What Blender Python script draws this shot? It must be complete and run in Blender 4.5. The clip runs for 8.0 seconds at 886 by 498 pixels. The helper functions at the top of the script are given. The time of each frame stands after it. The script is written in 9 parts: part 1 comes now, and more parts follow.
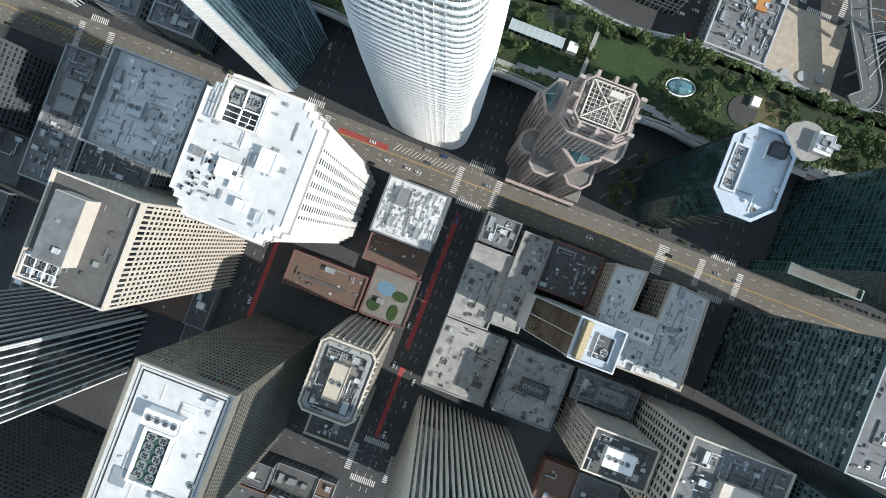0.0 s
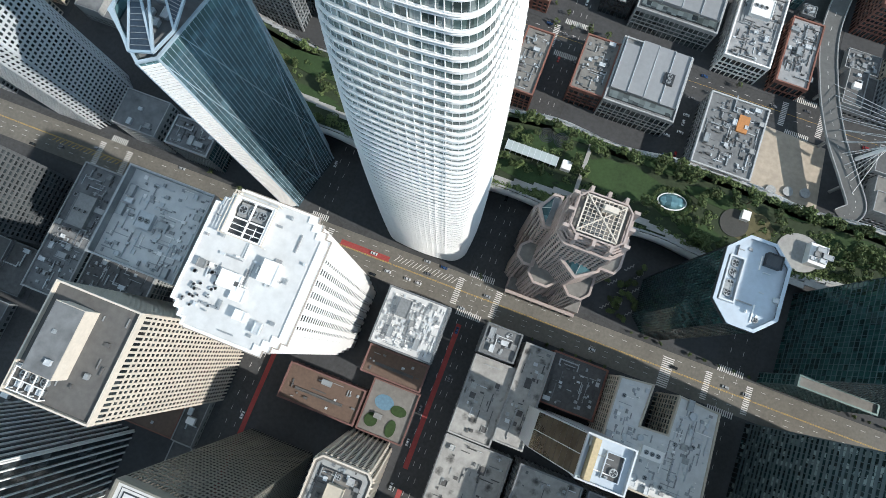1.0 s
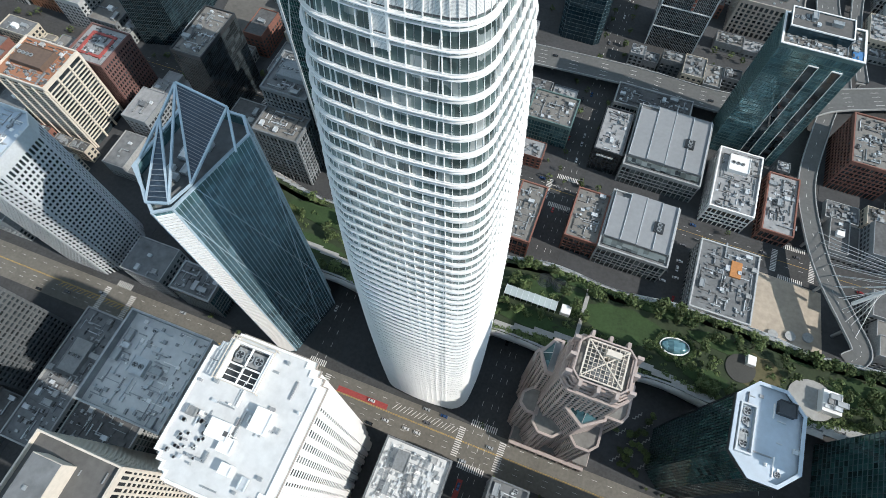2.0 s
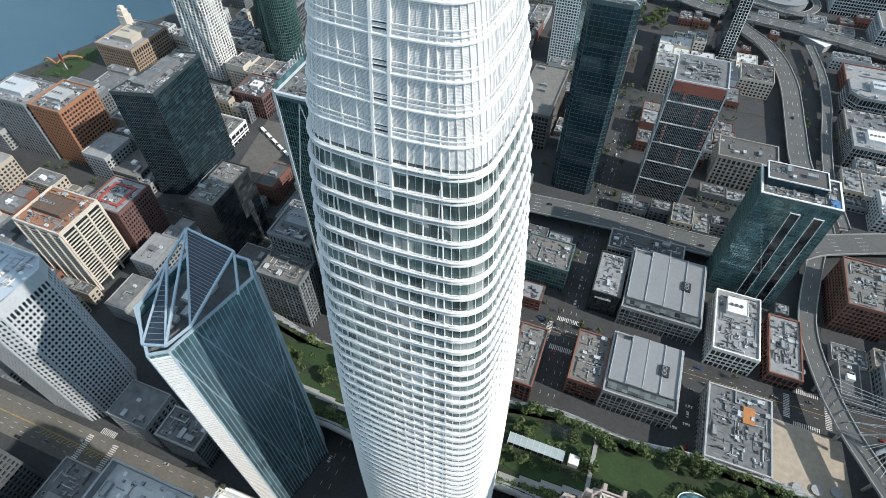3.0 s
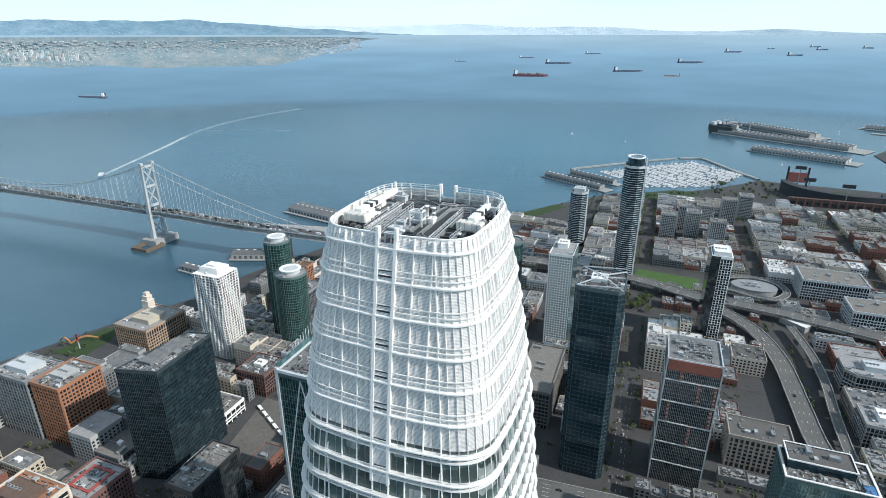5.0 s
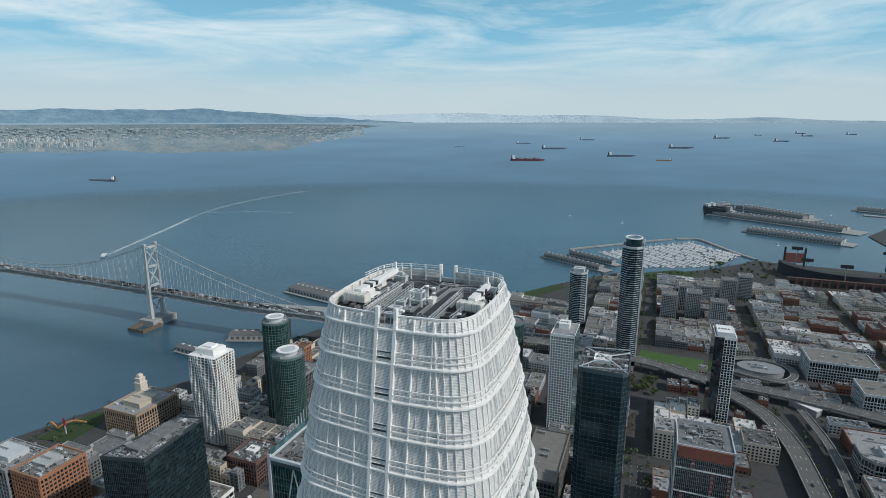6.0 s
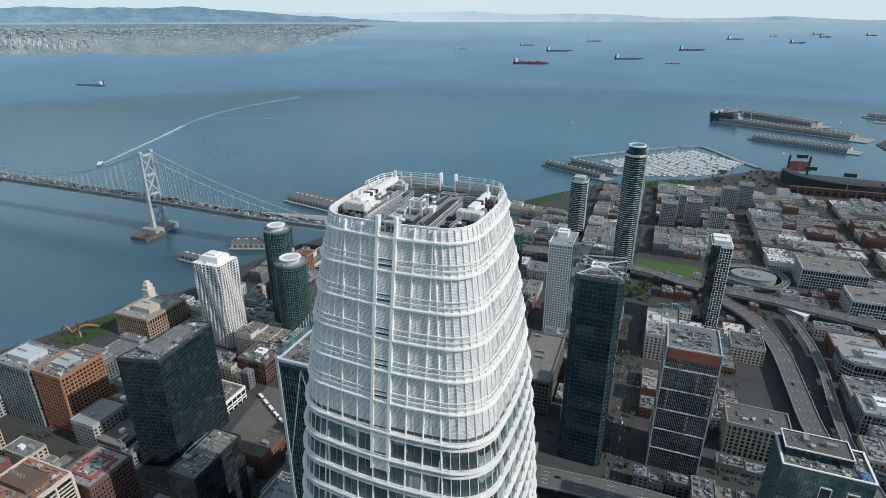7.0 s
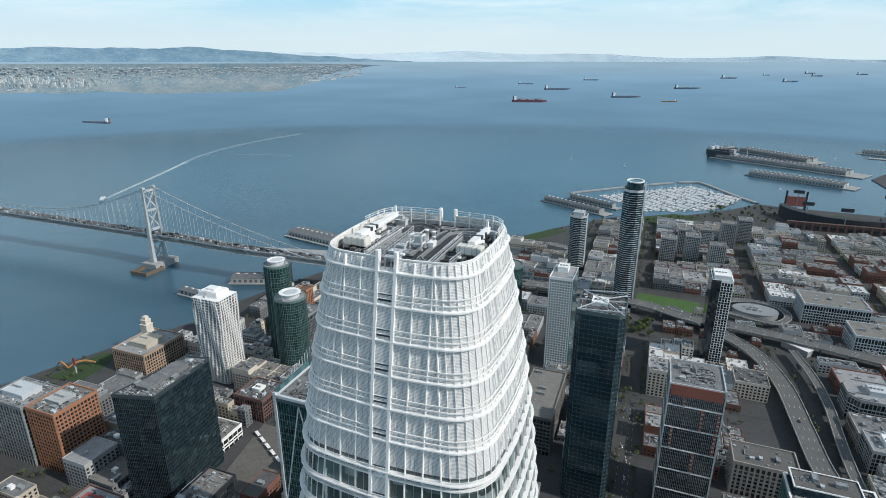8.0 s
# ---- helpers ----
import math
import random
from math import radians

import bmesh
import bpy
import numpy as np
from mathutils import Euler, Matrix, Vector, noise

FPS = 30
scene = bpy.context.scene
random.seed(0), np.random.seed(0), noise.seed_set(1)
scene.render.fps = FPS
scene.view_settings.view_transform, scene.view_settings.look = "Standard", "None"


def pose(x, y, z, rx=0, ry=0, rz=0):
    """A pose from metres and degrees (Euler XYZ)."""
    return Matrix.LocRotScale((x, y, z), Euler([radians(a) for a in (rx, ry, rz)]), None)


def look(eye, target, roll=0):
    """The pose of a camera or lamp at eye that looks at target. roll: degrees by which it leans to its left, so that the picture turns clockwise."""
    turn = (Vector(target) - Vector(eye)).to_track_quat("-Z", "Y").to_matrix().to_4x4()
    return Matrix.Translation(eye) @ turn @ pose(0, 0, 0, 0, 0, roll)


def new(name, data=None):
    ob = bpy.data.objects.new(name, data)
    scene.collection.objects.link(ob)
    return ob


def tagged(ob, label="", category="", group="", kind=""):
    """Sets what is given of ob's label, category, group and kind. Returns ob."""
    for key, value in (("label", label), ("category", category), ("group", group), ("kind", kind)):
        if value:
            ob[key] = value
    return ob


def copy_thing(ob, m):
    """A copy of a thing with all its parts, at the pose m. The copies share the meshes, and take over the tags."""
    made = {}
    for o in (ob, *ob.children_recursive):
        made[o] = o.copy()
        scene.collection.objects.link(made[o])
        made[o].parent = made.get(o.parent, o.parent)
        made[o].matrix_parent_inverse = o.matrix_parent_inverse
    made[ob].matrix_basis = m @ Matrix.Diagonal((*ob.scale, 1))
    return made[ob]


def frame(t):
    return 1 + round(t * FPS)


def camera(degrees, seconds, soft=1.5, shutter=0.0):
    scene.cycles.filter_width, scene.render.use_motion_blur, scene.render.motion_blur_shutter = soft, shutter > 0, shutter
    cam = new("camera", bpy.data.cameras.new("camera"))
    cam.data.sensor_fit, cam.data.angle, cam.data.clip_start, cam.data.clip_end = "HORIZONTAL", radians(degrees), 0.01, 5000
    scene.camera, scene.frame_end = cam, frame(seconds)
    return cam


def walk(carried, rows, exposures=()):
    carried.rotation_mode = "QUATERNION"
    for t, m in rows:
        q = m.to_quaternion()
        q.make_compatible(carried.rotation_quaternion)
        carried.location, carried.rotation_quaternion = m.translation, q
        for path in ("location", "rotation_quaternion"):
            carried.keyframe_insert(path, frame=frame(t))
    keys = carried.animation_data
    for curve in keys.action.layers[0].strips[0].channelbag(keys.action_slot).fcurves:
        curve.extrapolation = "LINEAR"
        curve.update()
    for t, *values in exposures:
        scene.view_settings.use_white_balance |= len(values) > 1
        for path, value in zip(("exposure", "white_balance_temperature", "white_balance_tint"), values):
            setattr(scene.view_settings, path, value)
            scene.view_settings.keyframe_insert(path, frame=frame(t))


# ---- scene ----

from functools import lru_cache

EYE = 355.0
cam = camera(77.3, 8.0, 0.7)
PITCH = [(0.0, -90.32), (0.3, -88.67), (0.5, -86.27), (1.0, -78.92), (1.5, -71.52), (1.7, -68.5), (2.8, -52.44), (3.0, -49.45),
         (3.5, -42.17), (4.0, -34.85), (4.5, -27.69), (5.0, -21.3), (5.2, -19.25), (5.6, -15.3), (5.95, -13.0), (6.3, -14.57),
         (6.5, -17.3), (7.0, -22.44), (7.5, -21.76), (8.0, -18.85)]
walk(cam, [(t, pose(0, 0, EYE, 90 + p, 0, 0)) for t, p in PITCH],
     exposures=[(0.0, 0.10, 6380, 9.5), (1.0, 0.09, 6380, 9.5), (3.0, 0.0, 6430, 10), (4.0, 0.05, 6450, 10), (4.5, 0.06, 6450, 10), (5.2, -0.22, 6470, 10), (6.3, -0.87, 6480, 10.2), (6.5, -0.83, 6480, 10.2), (7.0, -0.53, 6480, 10.4), (8.0, -0.42, 6480, 10.6)])

# ---- light ----
SUN_AZ, SUN_EL = -25.5, 37.0   # degrees from +x towards +y, and up
world = bpy.data.worlds.new("sky")
scene.world = world
world.use_nodes = True
wn, wl = world.node_tree.nodes, world.node_tree.links
wn.clear()
sky = wn.new("ShaderNodeTexSky")
sky.sky_type = "NISHITA"
sky.sun_disc = False
sky.sun_elevation = radians(SUN_EL)
sky.sun_rotation = radians(90 - SUN_AZ)
sky.air_density, sky.dust_density, sky.ozone_density, sky.altitude = 0.8, 0.1, 1.4, 800
back, wout = wn.new("ShaderNodeBackground"), wn.new("ShaderNodeOutputWorld")
back.inputs["Strength"].default_value = 0.118
# thin streaks of high cloud
coord, cmap, cloud, cramp, cmix = (wn.new("ShaderNodeTexCoord"), wn.new("ShaderNodeMapping"), wn.new("ShaderNodeTexNoise"),
                                   wn.new("ShaderNodeValToRGB"), wn.new("ShaderNodeMix"))
cmap.inputs["Scale"].default_value = (1.0, 1.0, 6.5)
cmap.inputs["Rotation"].default_value = (0.03, 0.05, 0.3)
cloud.inputs["Scale"].default_value, cloud.inputs["Detail"].default_value = 2.6, 9.0
cloud.inputs["Roughness"].default_value, cloud.inputs["Distortion"].default_value = 0.62, 0.5
cramp.color_ramp.elements[0].position, cramp.color_ramp.elements[1].position = 0.42, 0.70
cmix.data_type = "RGBA"
cmix.inputs["B"].default_value = (10.2, 12.0, 12.7, 1)
wl.new(coord.outputs["Generated"], cmap.inputs["Vector"])
wl.new(cmap.outputs["Vector"], cloud.inputs["Vector"])
wl.new(cloud.outputs["Fac"], cramp.inputs["Fac"])
wl.new(cramp.outputs["Color"], cmix.inputs["Factor"])
hue = wn.new("ShaderNodeMix")
hue.data_type, hue.blend_type = "RGBA", "MULTIPLY"
hue.inputs["Factor"].default_value = 1.0
hue.inputs["B"].default_value = (0.83, 1.06, 1.07, 1)
wl.new(sky.outputs["Color"], hue.inputs["A"])
# deeper cyan just over the haze
band, tint = wn.new("ShaderNodeMapRange"), wn.new("ShaderNodeMix")
band.interpolation_type = "SMOOTHSTEP"
band.inputs["From Min"].default_value, band.inputs["From Max"].default_value = 0.5, 0.05
band.inputs["To Min"].default_value, band.inputs["To Max"].default_value = 0.0, 0.8
tint.data_type = "RGBA"
tint.inputs["B"].default_value = (3.6, 8.6, 11.6, 1)
wl.new(hue.outputs["Result"], tint.inputs["A"])
wl.new(tint.outputs["Result"], cmix.inputs["A"])
# pale haze low over the horizon
sep, low, haze = wn.new("ShaderNodeSeparateXYZ"), wn.new("ShaderNodeMapRange"), wn.new("ShaderNodeMix")
low.interpolation_type = "SMOOTHSTEP"
low.inputs["From Min"].default_value, low.inputs["From Max"].default_value = 0.02, 0.145
low.inputs["To Min"].default_value, low.inputs["To Max"].default_value = 0.95, 0.0
haze.data_type = "RGBA"
haze.inputs["B"].default_value = (7.9, 9.5, 10.1, 1)
wl.new(coord.outputs["Generated"], sep.inputs[0])
wl.new(sep.outputs["Z"], low.inputs["Value"])
wl.new(sep.outputs["Z"], band.inputs["Value"])
wl.new(band.outputs["Result"], tint.inputs["Factor"])
wl.new(low.outputs["Result"], haze.inputs["Factor"])
wl.new(cmix.outputs["Result"], haze.inputs["A"])
wl.new(haze.outputs["Result"], back.inputs["Color"])
wl.new(back.outputs["Background"], wout.inputs["Surface"])

sun_data = bpy.data.lights.new("sun", "SUN")
sun_data.energy, sun_data.angle, sun_data.color = 4.6, radians(0.6), (1.0, 0.95, 0.88)
sun = new("sun", sun_data)
sun_dir = Vector((math.cos(radians(SUN_AZ)) * math.cos(radians(SUN_EL)), math.sin(radians(SUN_AZ)) * math.cos(radians(SUN_EL)), math.sin(radians(SUN_EL))))
sun.matrix_world = look(sun_dir * 900, (0, 0, 0))


# ---- materials ----
def material(name, colour, rough=0.7, metal=0.0, vary=0.25, grain=0.8, stain=0.05, bump=0.15, each=0.0, spec=0.5):
    """A surface whose colour varies in fine grain and in large stains, and from object to object by `each`."""
    m = bpy.data.materials.new(name)
    m.use_nodes = True
    n, l = m.node_tree.nodes, m.node_tree.links
    b = n["Principled BSDF"]
    tc = n.new("ShaderNodeTexCoord")
    fine, wide = n.new("ShaderNodeTexNoise"), n.new("ShaderNodeTexNoise")
    fine.inputs["Scale"].default_value, fine.inputs["Detail"].default_value = grain, 5
    wide.inputs["Scale"].default_value, wide.inputs["Detail"].default_value = stain, 6
    wide.inputs["Roughness"].default_value = 0.65
    geo = n.new("ShaderNodeNewGeometry")
    l.new(tc.outputs["Object"], fine.inputs["Vector"])
    l.new(geo.outputs["Position"], wide.inputs["Vector"])
    add = n.new("ShaderNodeMath")
    add.operation = "ADD"
    l.new(fine.outputs["Fac"], add.inputs[0])
    l.new(wide.outputs["Fac"], add.inputs[1])
    top = add.outputs[0]
    if each:
        info, mul, add2 = n.new("ShaderNodeObjectInfo"), n.new("ShaderNodeMath"), n.new("ShaderNodeMath")
        mul.operation = "MULTIPLY_ADD"
        mul.inputs[1].default_value, mul.inputs[2].default_value = each * 2, -each
        add2.operation = "ADD"
        l.new(info.outputs["Random"], mul.inputs[0])
        l.new(mul.outputs[0], add2.inputs[0])
        l.new(top, add2.inputs[1])
        top = add2.outputs[0]
    rng = n.new("ShaderNodeMapRange")
    rng.inputs["From Min"].default_value, rng.inputs["From Max"].default_value = 0.55, 1.45
    l.new(top, rng.inputs["Value"])
    mix = n.new("ShaderNodeMix")
    mix.data_type = "RGBA"
    mix.inputs["A"].default_value = (*[c * (1 - vary) for c in colour], 1)
    mix.inputs["B"].default_value = (*[min(0.95, c * (1 + vary)) for c in colour], 1)
    l.new(rng.outputs["Result"], mix.inputs["Factor"])
    l.new(mix.outputs["Result"], b.inputs["Base Color"])
    b.inputs["Roughness"].default_value, b.inputs["Metallic"].default_value = rough, metal
    b.inputs["Specular IOR Level"].default_value = spec
    if bump:
        bp = n.new("ShaderNodeBump")
        bp.inputs["Strength"].default_value, bp.inputs["Distance"].default_value = bump, 0.1
        l.new(fine.outputs["Fac"], bp.inputs["Height"])
        l.new(bp.outputs["Normal"], b.inputs["Normal"])
    return m


def glass_material(name, colour, rough=0.06, spec=0.8, vary=0.45, cell=0.28, floor=0.26, metal=0.0, blind=None, share=0.95):
    """Dark facade glass: panes that differ in what shows behind them (blinds, rooms), with a slight waviness."""
    m = bpy.data.materials.new(name)
    m.use_nodes = True
    n, l = m.node_tree.nodes, m.node_tree.links
    b = n["Principled BSDF"]
    tc, mp = n.new("ShaderNodeTexCoord"), n.new("ShaderNodeMapping")
    mp.inputs["Scale"].default_value = (cell, cell, floor)
    vor = n.new("ShaderNodeTexVoronoi")
    vor.distance = "CHEBYCHEV"
    vor.inputs["Scale"].default_value, vor.inputs["Randomness"].default_value = 1.0, 0.35
    l.new(tc.outputs["Object"], mp.inputs["Vector"])
    l.new(mp.outputs["Vector"], vor.inputs["Vector"])
    bw = n.new("ShaderNodeSeparateColor")
    l.new(vor.outputs["Color"], bw.inputs["Color"])
    ramp = n.new("ShaderNodeValToRGB")
    e = ramp.color_ramp.elements
    e[0].position, e[0].color = 0.0, (*[c * (1 - vary) for c in colour], 1)
    e[1].position, e[1].color = share - 0.15, (*[c * (1 + vary) for c in colour], 1)
    x = e.new(share)
    x.color = (*(blind or [1.6 * c + 0.03 for c in colour]), 1)
    l.new(bw.outputs["Red"], ramp.inputs["Fac"])
    l.new(ramp.outputs["Color"], b.inputs["Base Color"])
    ns, bp = n.new("ShaderNodeTexNoise"), n.new("ShaderNodeBump")
    ns.inputs["Scale"].default_value = 0.35
    bp.inputs["Strength"].default_value, bp.inputs["Distance"].default_value = 0.035, 0.25
    l.new(tc.outputs["Object"], ns.inputs["Vector"])
    l.new(ns.outputs["Fac"], bp.inputs["Height"])
    l.new(bp.outputs["Normal"], b.inputs["Normal"])
    b.inputs["Roughness"].default_value = rough
    b.inputs["Specular IOR Level"].default_value = spec
    b.inputs["Metallic"].default_value = metal
    return m


WHITE = material("white_metal", (0.86, 0.85, 0.83), 0.42, 0, 0.06, 0.5, 0.02, 0.05, 0.1)
CONCRETE = material("concrete", (0.32, 0.325, 0.32), 0.85, 0, 0.22, 0.6, 0.06)
CREAM = material("cream_stone", (0.48, 0.43, 0.35), 0.8, 0, 0.14, 0.7, 0.05, 0.1, 0.1)
PALE = material("pale_precast", (0.34, 0.35, 0.35), 0.8, 0, 0.35, 0.7, 0.05, 0.1, 0.4)
TAUPE = material("taupe_granite", (0.34, 0.305, 0.27), 0.7, 0, 0.2, 0.8, 0.06, 0.1, 0.1)
PINK = material("rose_granite", (0.40, 0.33, 0.30), 0.7, 0, 0.22, 0.8, 0.06, 0.15, 0.12)
GREYSTONE = material("grey_stone", (0.20, 0.215, 0.225), 0.8, 0, 0.35, 0.8, 0.06, 0.1, 0.4)
DARKMETAL = material("dark_metal", (0.06, 0.065, 0.07), 0.4, 0.5, 0.3, 0.8, 0.06, 0.05, 0.1)
BRONZE = material("bronze_metal", (0.10, 0.085, 0.07), 0.45, 0.4, 0.3, 0.8, 0.06, 0.05, 0.1)
DARKSTONE = material("dark_grey_stone", (0.105, 0.112, 0.118), 0.75, 0, 0.2, 0.8, 0.06, 0.1, 0.1)
OLIVE = material("olive_precast", (0.20, 0.19, 0.16), 0.7, 0, 0.2, 0.8, 0.06, 0.1, 0.1)
BRICK = material("red_brick", (0.22, 0.10, 0.075), 0.85, 0, 0.3, 1.2, 0.08, 0.2, 0.15)
TERRACOTTA = material("terracotta_panel", (0.35, 0.165, 0.095), 0.75, 0, 0.18, 0.8, 0.05, 0.1, 0.1)
PEACH = material("peach_stone", (0.40, 0.29, 0.21), 0.8, 0, 0.2, 0.8, 0.06, 0.1, 0.1)
MAROON = material("maroon_stone", (0.17, 0.09, 0.08), 0.75, 0, 0.25, 0.8, 0.06, 0.1, 0.1)
STEEL = material("grey_steel", (0.35, 0.37, 0.38), 0.45, 0.4, 0.2, 0.8, 0.06, 0.05, 0.15)
BLUEWHITE = material("blue_white_membrane", (0.46, 0.53, 0.60), 0.6, 0, 0.12, 0.5, 0.08, 0.05)
GREENMETAL = material("green_mullion", (0.13, 0.20, 0.19), 0.45, 0.2, 0.2, 0.8, 0.06, 0.05, 0.1)
SCREEN = material("pale_screen", (0.55, 0.58, 0.60), 0.5, 0.1, 0.15, 0.8, 0.06, 0.05, 0.1)

TEALMETAL = material("dark_teal_mullion", (0.10, 0.14, 0.15), 0.45, 0.2, 0.2, 0.8, 0.06, 0.05, 0.1)
BLACKMETAL = material("black_mullion", (0.06, 0.08, 0.09), 0.4, 0.3, 0.2, 0.8, 0.06, 0.05, 0.1)
BEIGE = material("light_beige_stone", (0.62, 0.56, 0.48), 0.8, 0, 0.14, 0.7, 0.05, 0.1, 0.1)

G_DARK = glass_material("dark_glass", (0.022, 0.030, 0.034))
G_BLUE = glass_material("blue_glass", (0.11, 0.205, 0.25), 0.06, 0.8, 0.25, 0.28, 0.26, 0.55)
G_GREEN = glass_material("green_glass", (0.030, 0.092, 0.088), 0.07, 0.8, 0.5, 0.28, 0.26, 0.4)
G_DASH = glass_material("blind_dotted_glass", (0.014, 0.032, 0.034), 0.12, 0.4, 0.5, 0.42, 0.26, 0.1, (0.36, 0.44, 0.43), 0.82)
G_NIGHT = glass_material("smoky_blue_glass", (0.032, 0.068, 0.088), 0.05, 0.8, 0.12, 0.28, 0.26, 0.5, (0.05, 0.095, 0.115), 0.97)
G_INK = glass_material("inky_glass", (0.024, 0.052, 0.068), 0.05, 0.8, 0.3, 0.28, 0.26, 0.5, (0.06, 0.11, 0.125), 0.95)
G_TEAL = glass_material("teal_glass", (0.10, 0.20, 0.22), 0.08, 0.8, 0.4, 0.28, 0.26, 0.5)
G_FAR = glass_material("dim_window_glass", (0.018, 0.023, 0.026), 0.3, 0.3, 0.5)
G_PALE = glass_material("office_glass", (0.075, 0.09, 0.09), 0.1, 0.7, 0.8)

R_WHITE = material("white_roof_membrane", (0.60, 0.605, 0.60), 0.75, 0, 0.16, 0.3, 0.14)
METALROOF = material("grey_metal_roof", (0.27, 0.28, 0.29), 0.55, 0.1, 0.12, 0.4, 0.06, 0.05)
R_GREY = material("grey_roof_membrane", (0.165, 0.172, 0.176), 0.85, 0, 0.42, 0.25, 0.13)
R_TAN = material("tan_gravel_roof", (0.19, 0.182, 0.168), 0.9, 0, 0.3, 0.4, 0.12)
R_STAIN = material("stained_concrete_roof", (0.36, 0.355, 0.34), 0.9, 0, 0.62, 0.22, 0.16)
R_PALE = material("weathered_pale_roof", (0.29, 0.295, 0.30), 0.8, 0, 0.3, 0.3, 0.14)
R_SLATE = material("slate_grey_roof", (0.115, 0.112, 0.108), 0.9, 0, 0.25, 0.4, 0.12)
R_DARK = material("dark_bitumen_roof", (0.10, 0.10, 0.10), 0.9, 0, 0.4, 0.4, 0.12)
R_BROWN = material("brown_tile_roof", (0.135, 0.092, 0.07), 0.85, 0, 0.25, 0.5, 0.1)
ASPHALT = material("asphalt", (0.056, 0.057, 0.058), 0.9, 0, 0.4, 0.5, 0.05, 0.1)
PAVING = material("pavement_concrete", (0.058, 0.060, 0.063), 0.9, 0, 0.35, 0.4, 0.05)
PAINT = material("white_road_paint", (0.62, 0.61, 0.58), 0.8, 0, 0.25, 1.5, 0.2)
YELLOW = material("yellow_road_paint", (0.55, 0.36, 0.08), 0.8, 0, 0.25, 1.5, 0.2)
STREETTAN = material("worn_tan_street", (0.155, 0.145, 0.125), 0.9, 0, 0.3, 0.5, 0.05, 0.1)
REDLANE = material("red_lane_paint", (0.33, 0.06, 0.055), 0.85, 0, 0.3, 0.8, 0.08)
ROADDECK = material("freeway_concrete", (0.115, 0.116, 0.113), 0.9, 0, 0.25, 0.4, 0.05)
GRASS = material("lawn_grass", (0.030, 0.058, 0.018), 0.95, 0, 0.4, 0.6, 0.08, 0.3)
SAND = material("bare_sand_ground", (0.42, 0.36, 0.29), 0.95, 0, 0.25, 0.3, 0.06)
LEAF = material("foliage", (0.088, 0.122, 0.042), 0.8, 0, 0.55, 0.9, 0.1, 0.2, 0.3)
BARK = material("bark", (0.12, 0.09, 0.06), 0.9)
TIMBER = material("orange_timber", (0.45, 0.20, 0.07), 0.8)
BOATWHITE = material("boat_white", (0.72, 0.73, 0.74), 0.4, 0, 0.15, 0.5, 0.05, 0, 0.2)
BRIDGE = material("bridge_grey_paint", (0.46, 0.49, 0.50), 0.6, 0.1, 0.15, 0.4, 0.05)
SHEDROOF = material("shed_roof", (0.13, 0.138, 0.145), 0.8, 0, 0.3, 0.2, 0.05, 0.1, 0.2)
PATHSTONE = material("pale_path_stone", (0.33, 0.325, 0.31), 0.9, 0, 0.2, 0.5, 0.08)
BLUEPOOL = material("blue_rubber_play_floor", (0.12, 0.22, 0.30), 0.8)


# ---- helpers of the scene ----
TURN = -21.0     # the street grid, in degrees
CU, SU = math.cos(radians(TURN)), math.sin(radians(TURN))


def at(u, v, z=0.0, turn=0.0):
    """A pose in the street grid: u along the main street, v across it."""
    return pose(u * CU - v * SU, u * SU + v * CU, z, 0, 0, TURN + turn)


def thing(name, m, label, category, group="", kind=""):
    ob = new(name)
    ob.empty_display_size = 1
    ob.matrix_basis = m
    return tagged(ob, label, category, group, kind)


def mesh_of(bm, name, mat):
    me = bpy.data.meshes.new(name)
    bm.to_mesh(me)
    bm.free()
    for x in (mat if isinstance(mat, (list, tuple)) else [mat]):
        me.materials.append(x)
    return me


def put(name, me, parent=None, m=None, label="", kind=""):
    ob = new(name, me)
    if parent is not None:
        ob.parent = parent
    if m is not None:
        ob.matrix_basis = m
    return tagged(ob, label, "", "", kind)


def part(name, bm, mat, parent=None, label="", m=None, kind=""):
    return put(name, mesh_of(bm, name, mat), parent, m, label, kind)


def solid(name, bm, mat, m, label, category, kind="", group=""):
    """A thing that is one mesh."""
    return tagged(put(name, mesh_of(bm, name, mat), None, m), label, category, group, kind)


def box(bm, x0, x1, y0, y1, z0, z1, mi=0, bottom=True):
    v = [bm.verts.new(p) for p in ((x0, y0, z0), (x1, y0, z0), (x1, y1, z0), (x0, y1, z0), (x0, y0, z1), (x1, y0, z1), (x1, y1, z1), (x0, y1, z1))]
    for q in ((0, 1, 5, 4), (1, 2, 6, 5), (2, 3, 7, 6), (3, 0, 4, 7), (4, 5, 6, 7)) + (((3, 2, 1, 0),) if bottom else ()):
        bm.faces.new([v[i] for i in q]).material_index = mi
    return v


def one_box(*a):
    bm = bmesh.new()
    box(bm, *a)
    return bm


def prism(bm, poly, z0, z1, mi=0, cap=True, base=False):
    lo, hi = [bm.verts.new((x, y, z0)) for x, y in poly], [bm.verts.new((x, y, z1)) for x, y in poly]
    k = len(poly)
    for i in range(k):
        bm.faces.new((lo[i], lo[(i + 1) % k], hi[(i + 1) % k], hi[i])).material_index = mi
    if cap:
        bm.faces.new(hi).material_index = mi
    if base:
        bm.faces.new(lo[::-1]).material_index = mi


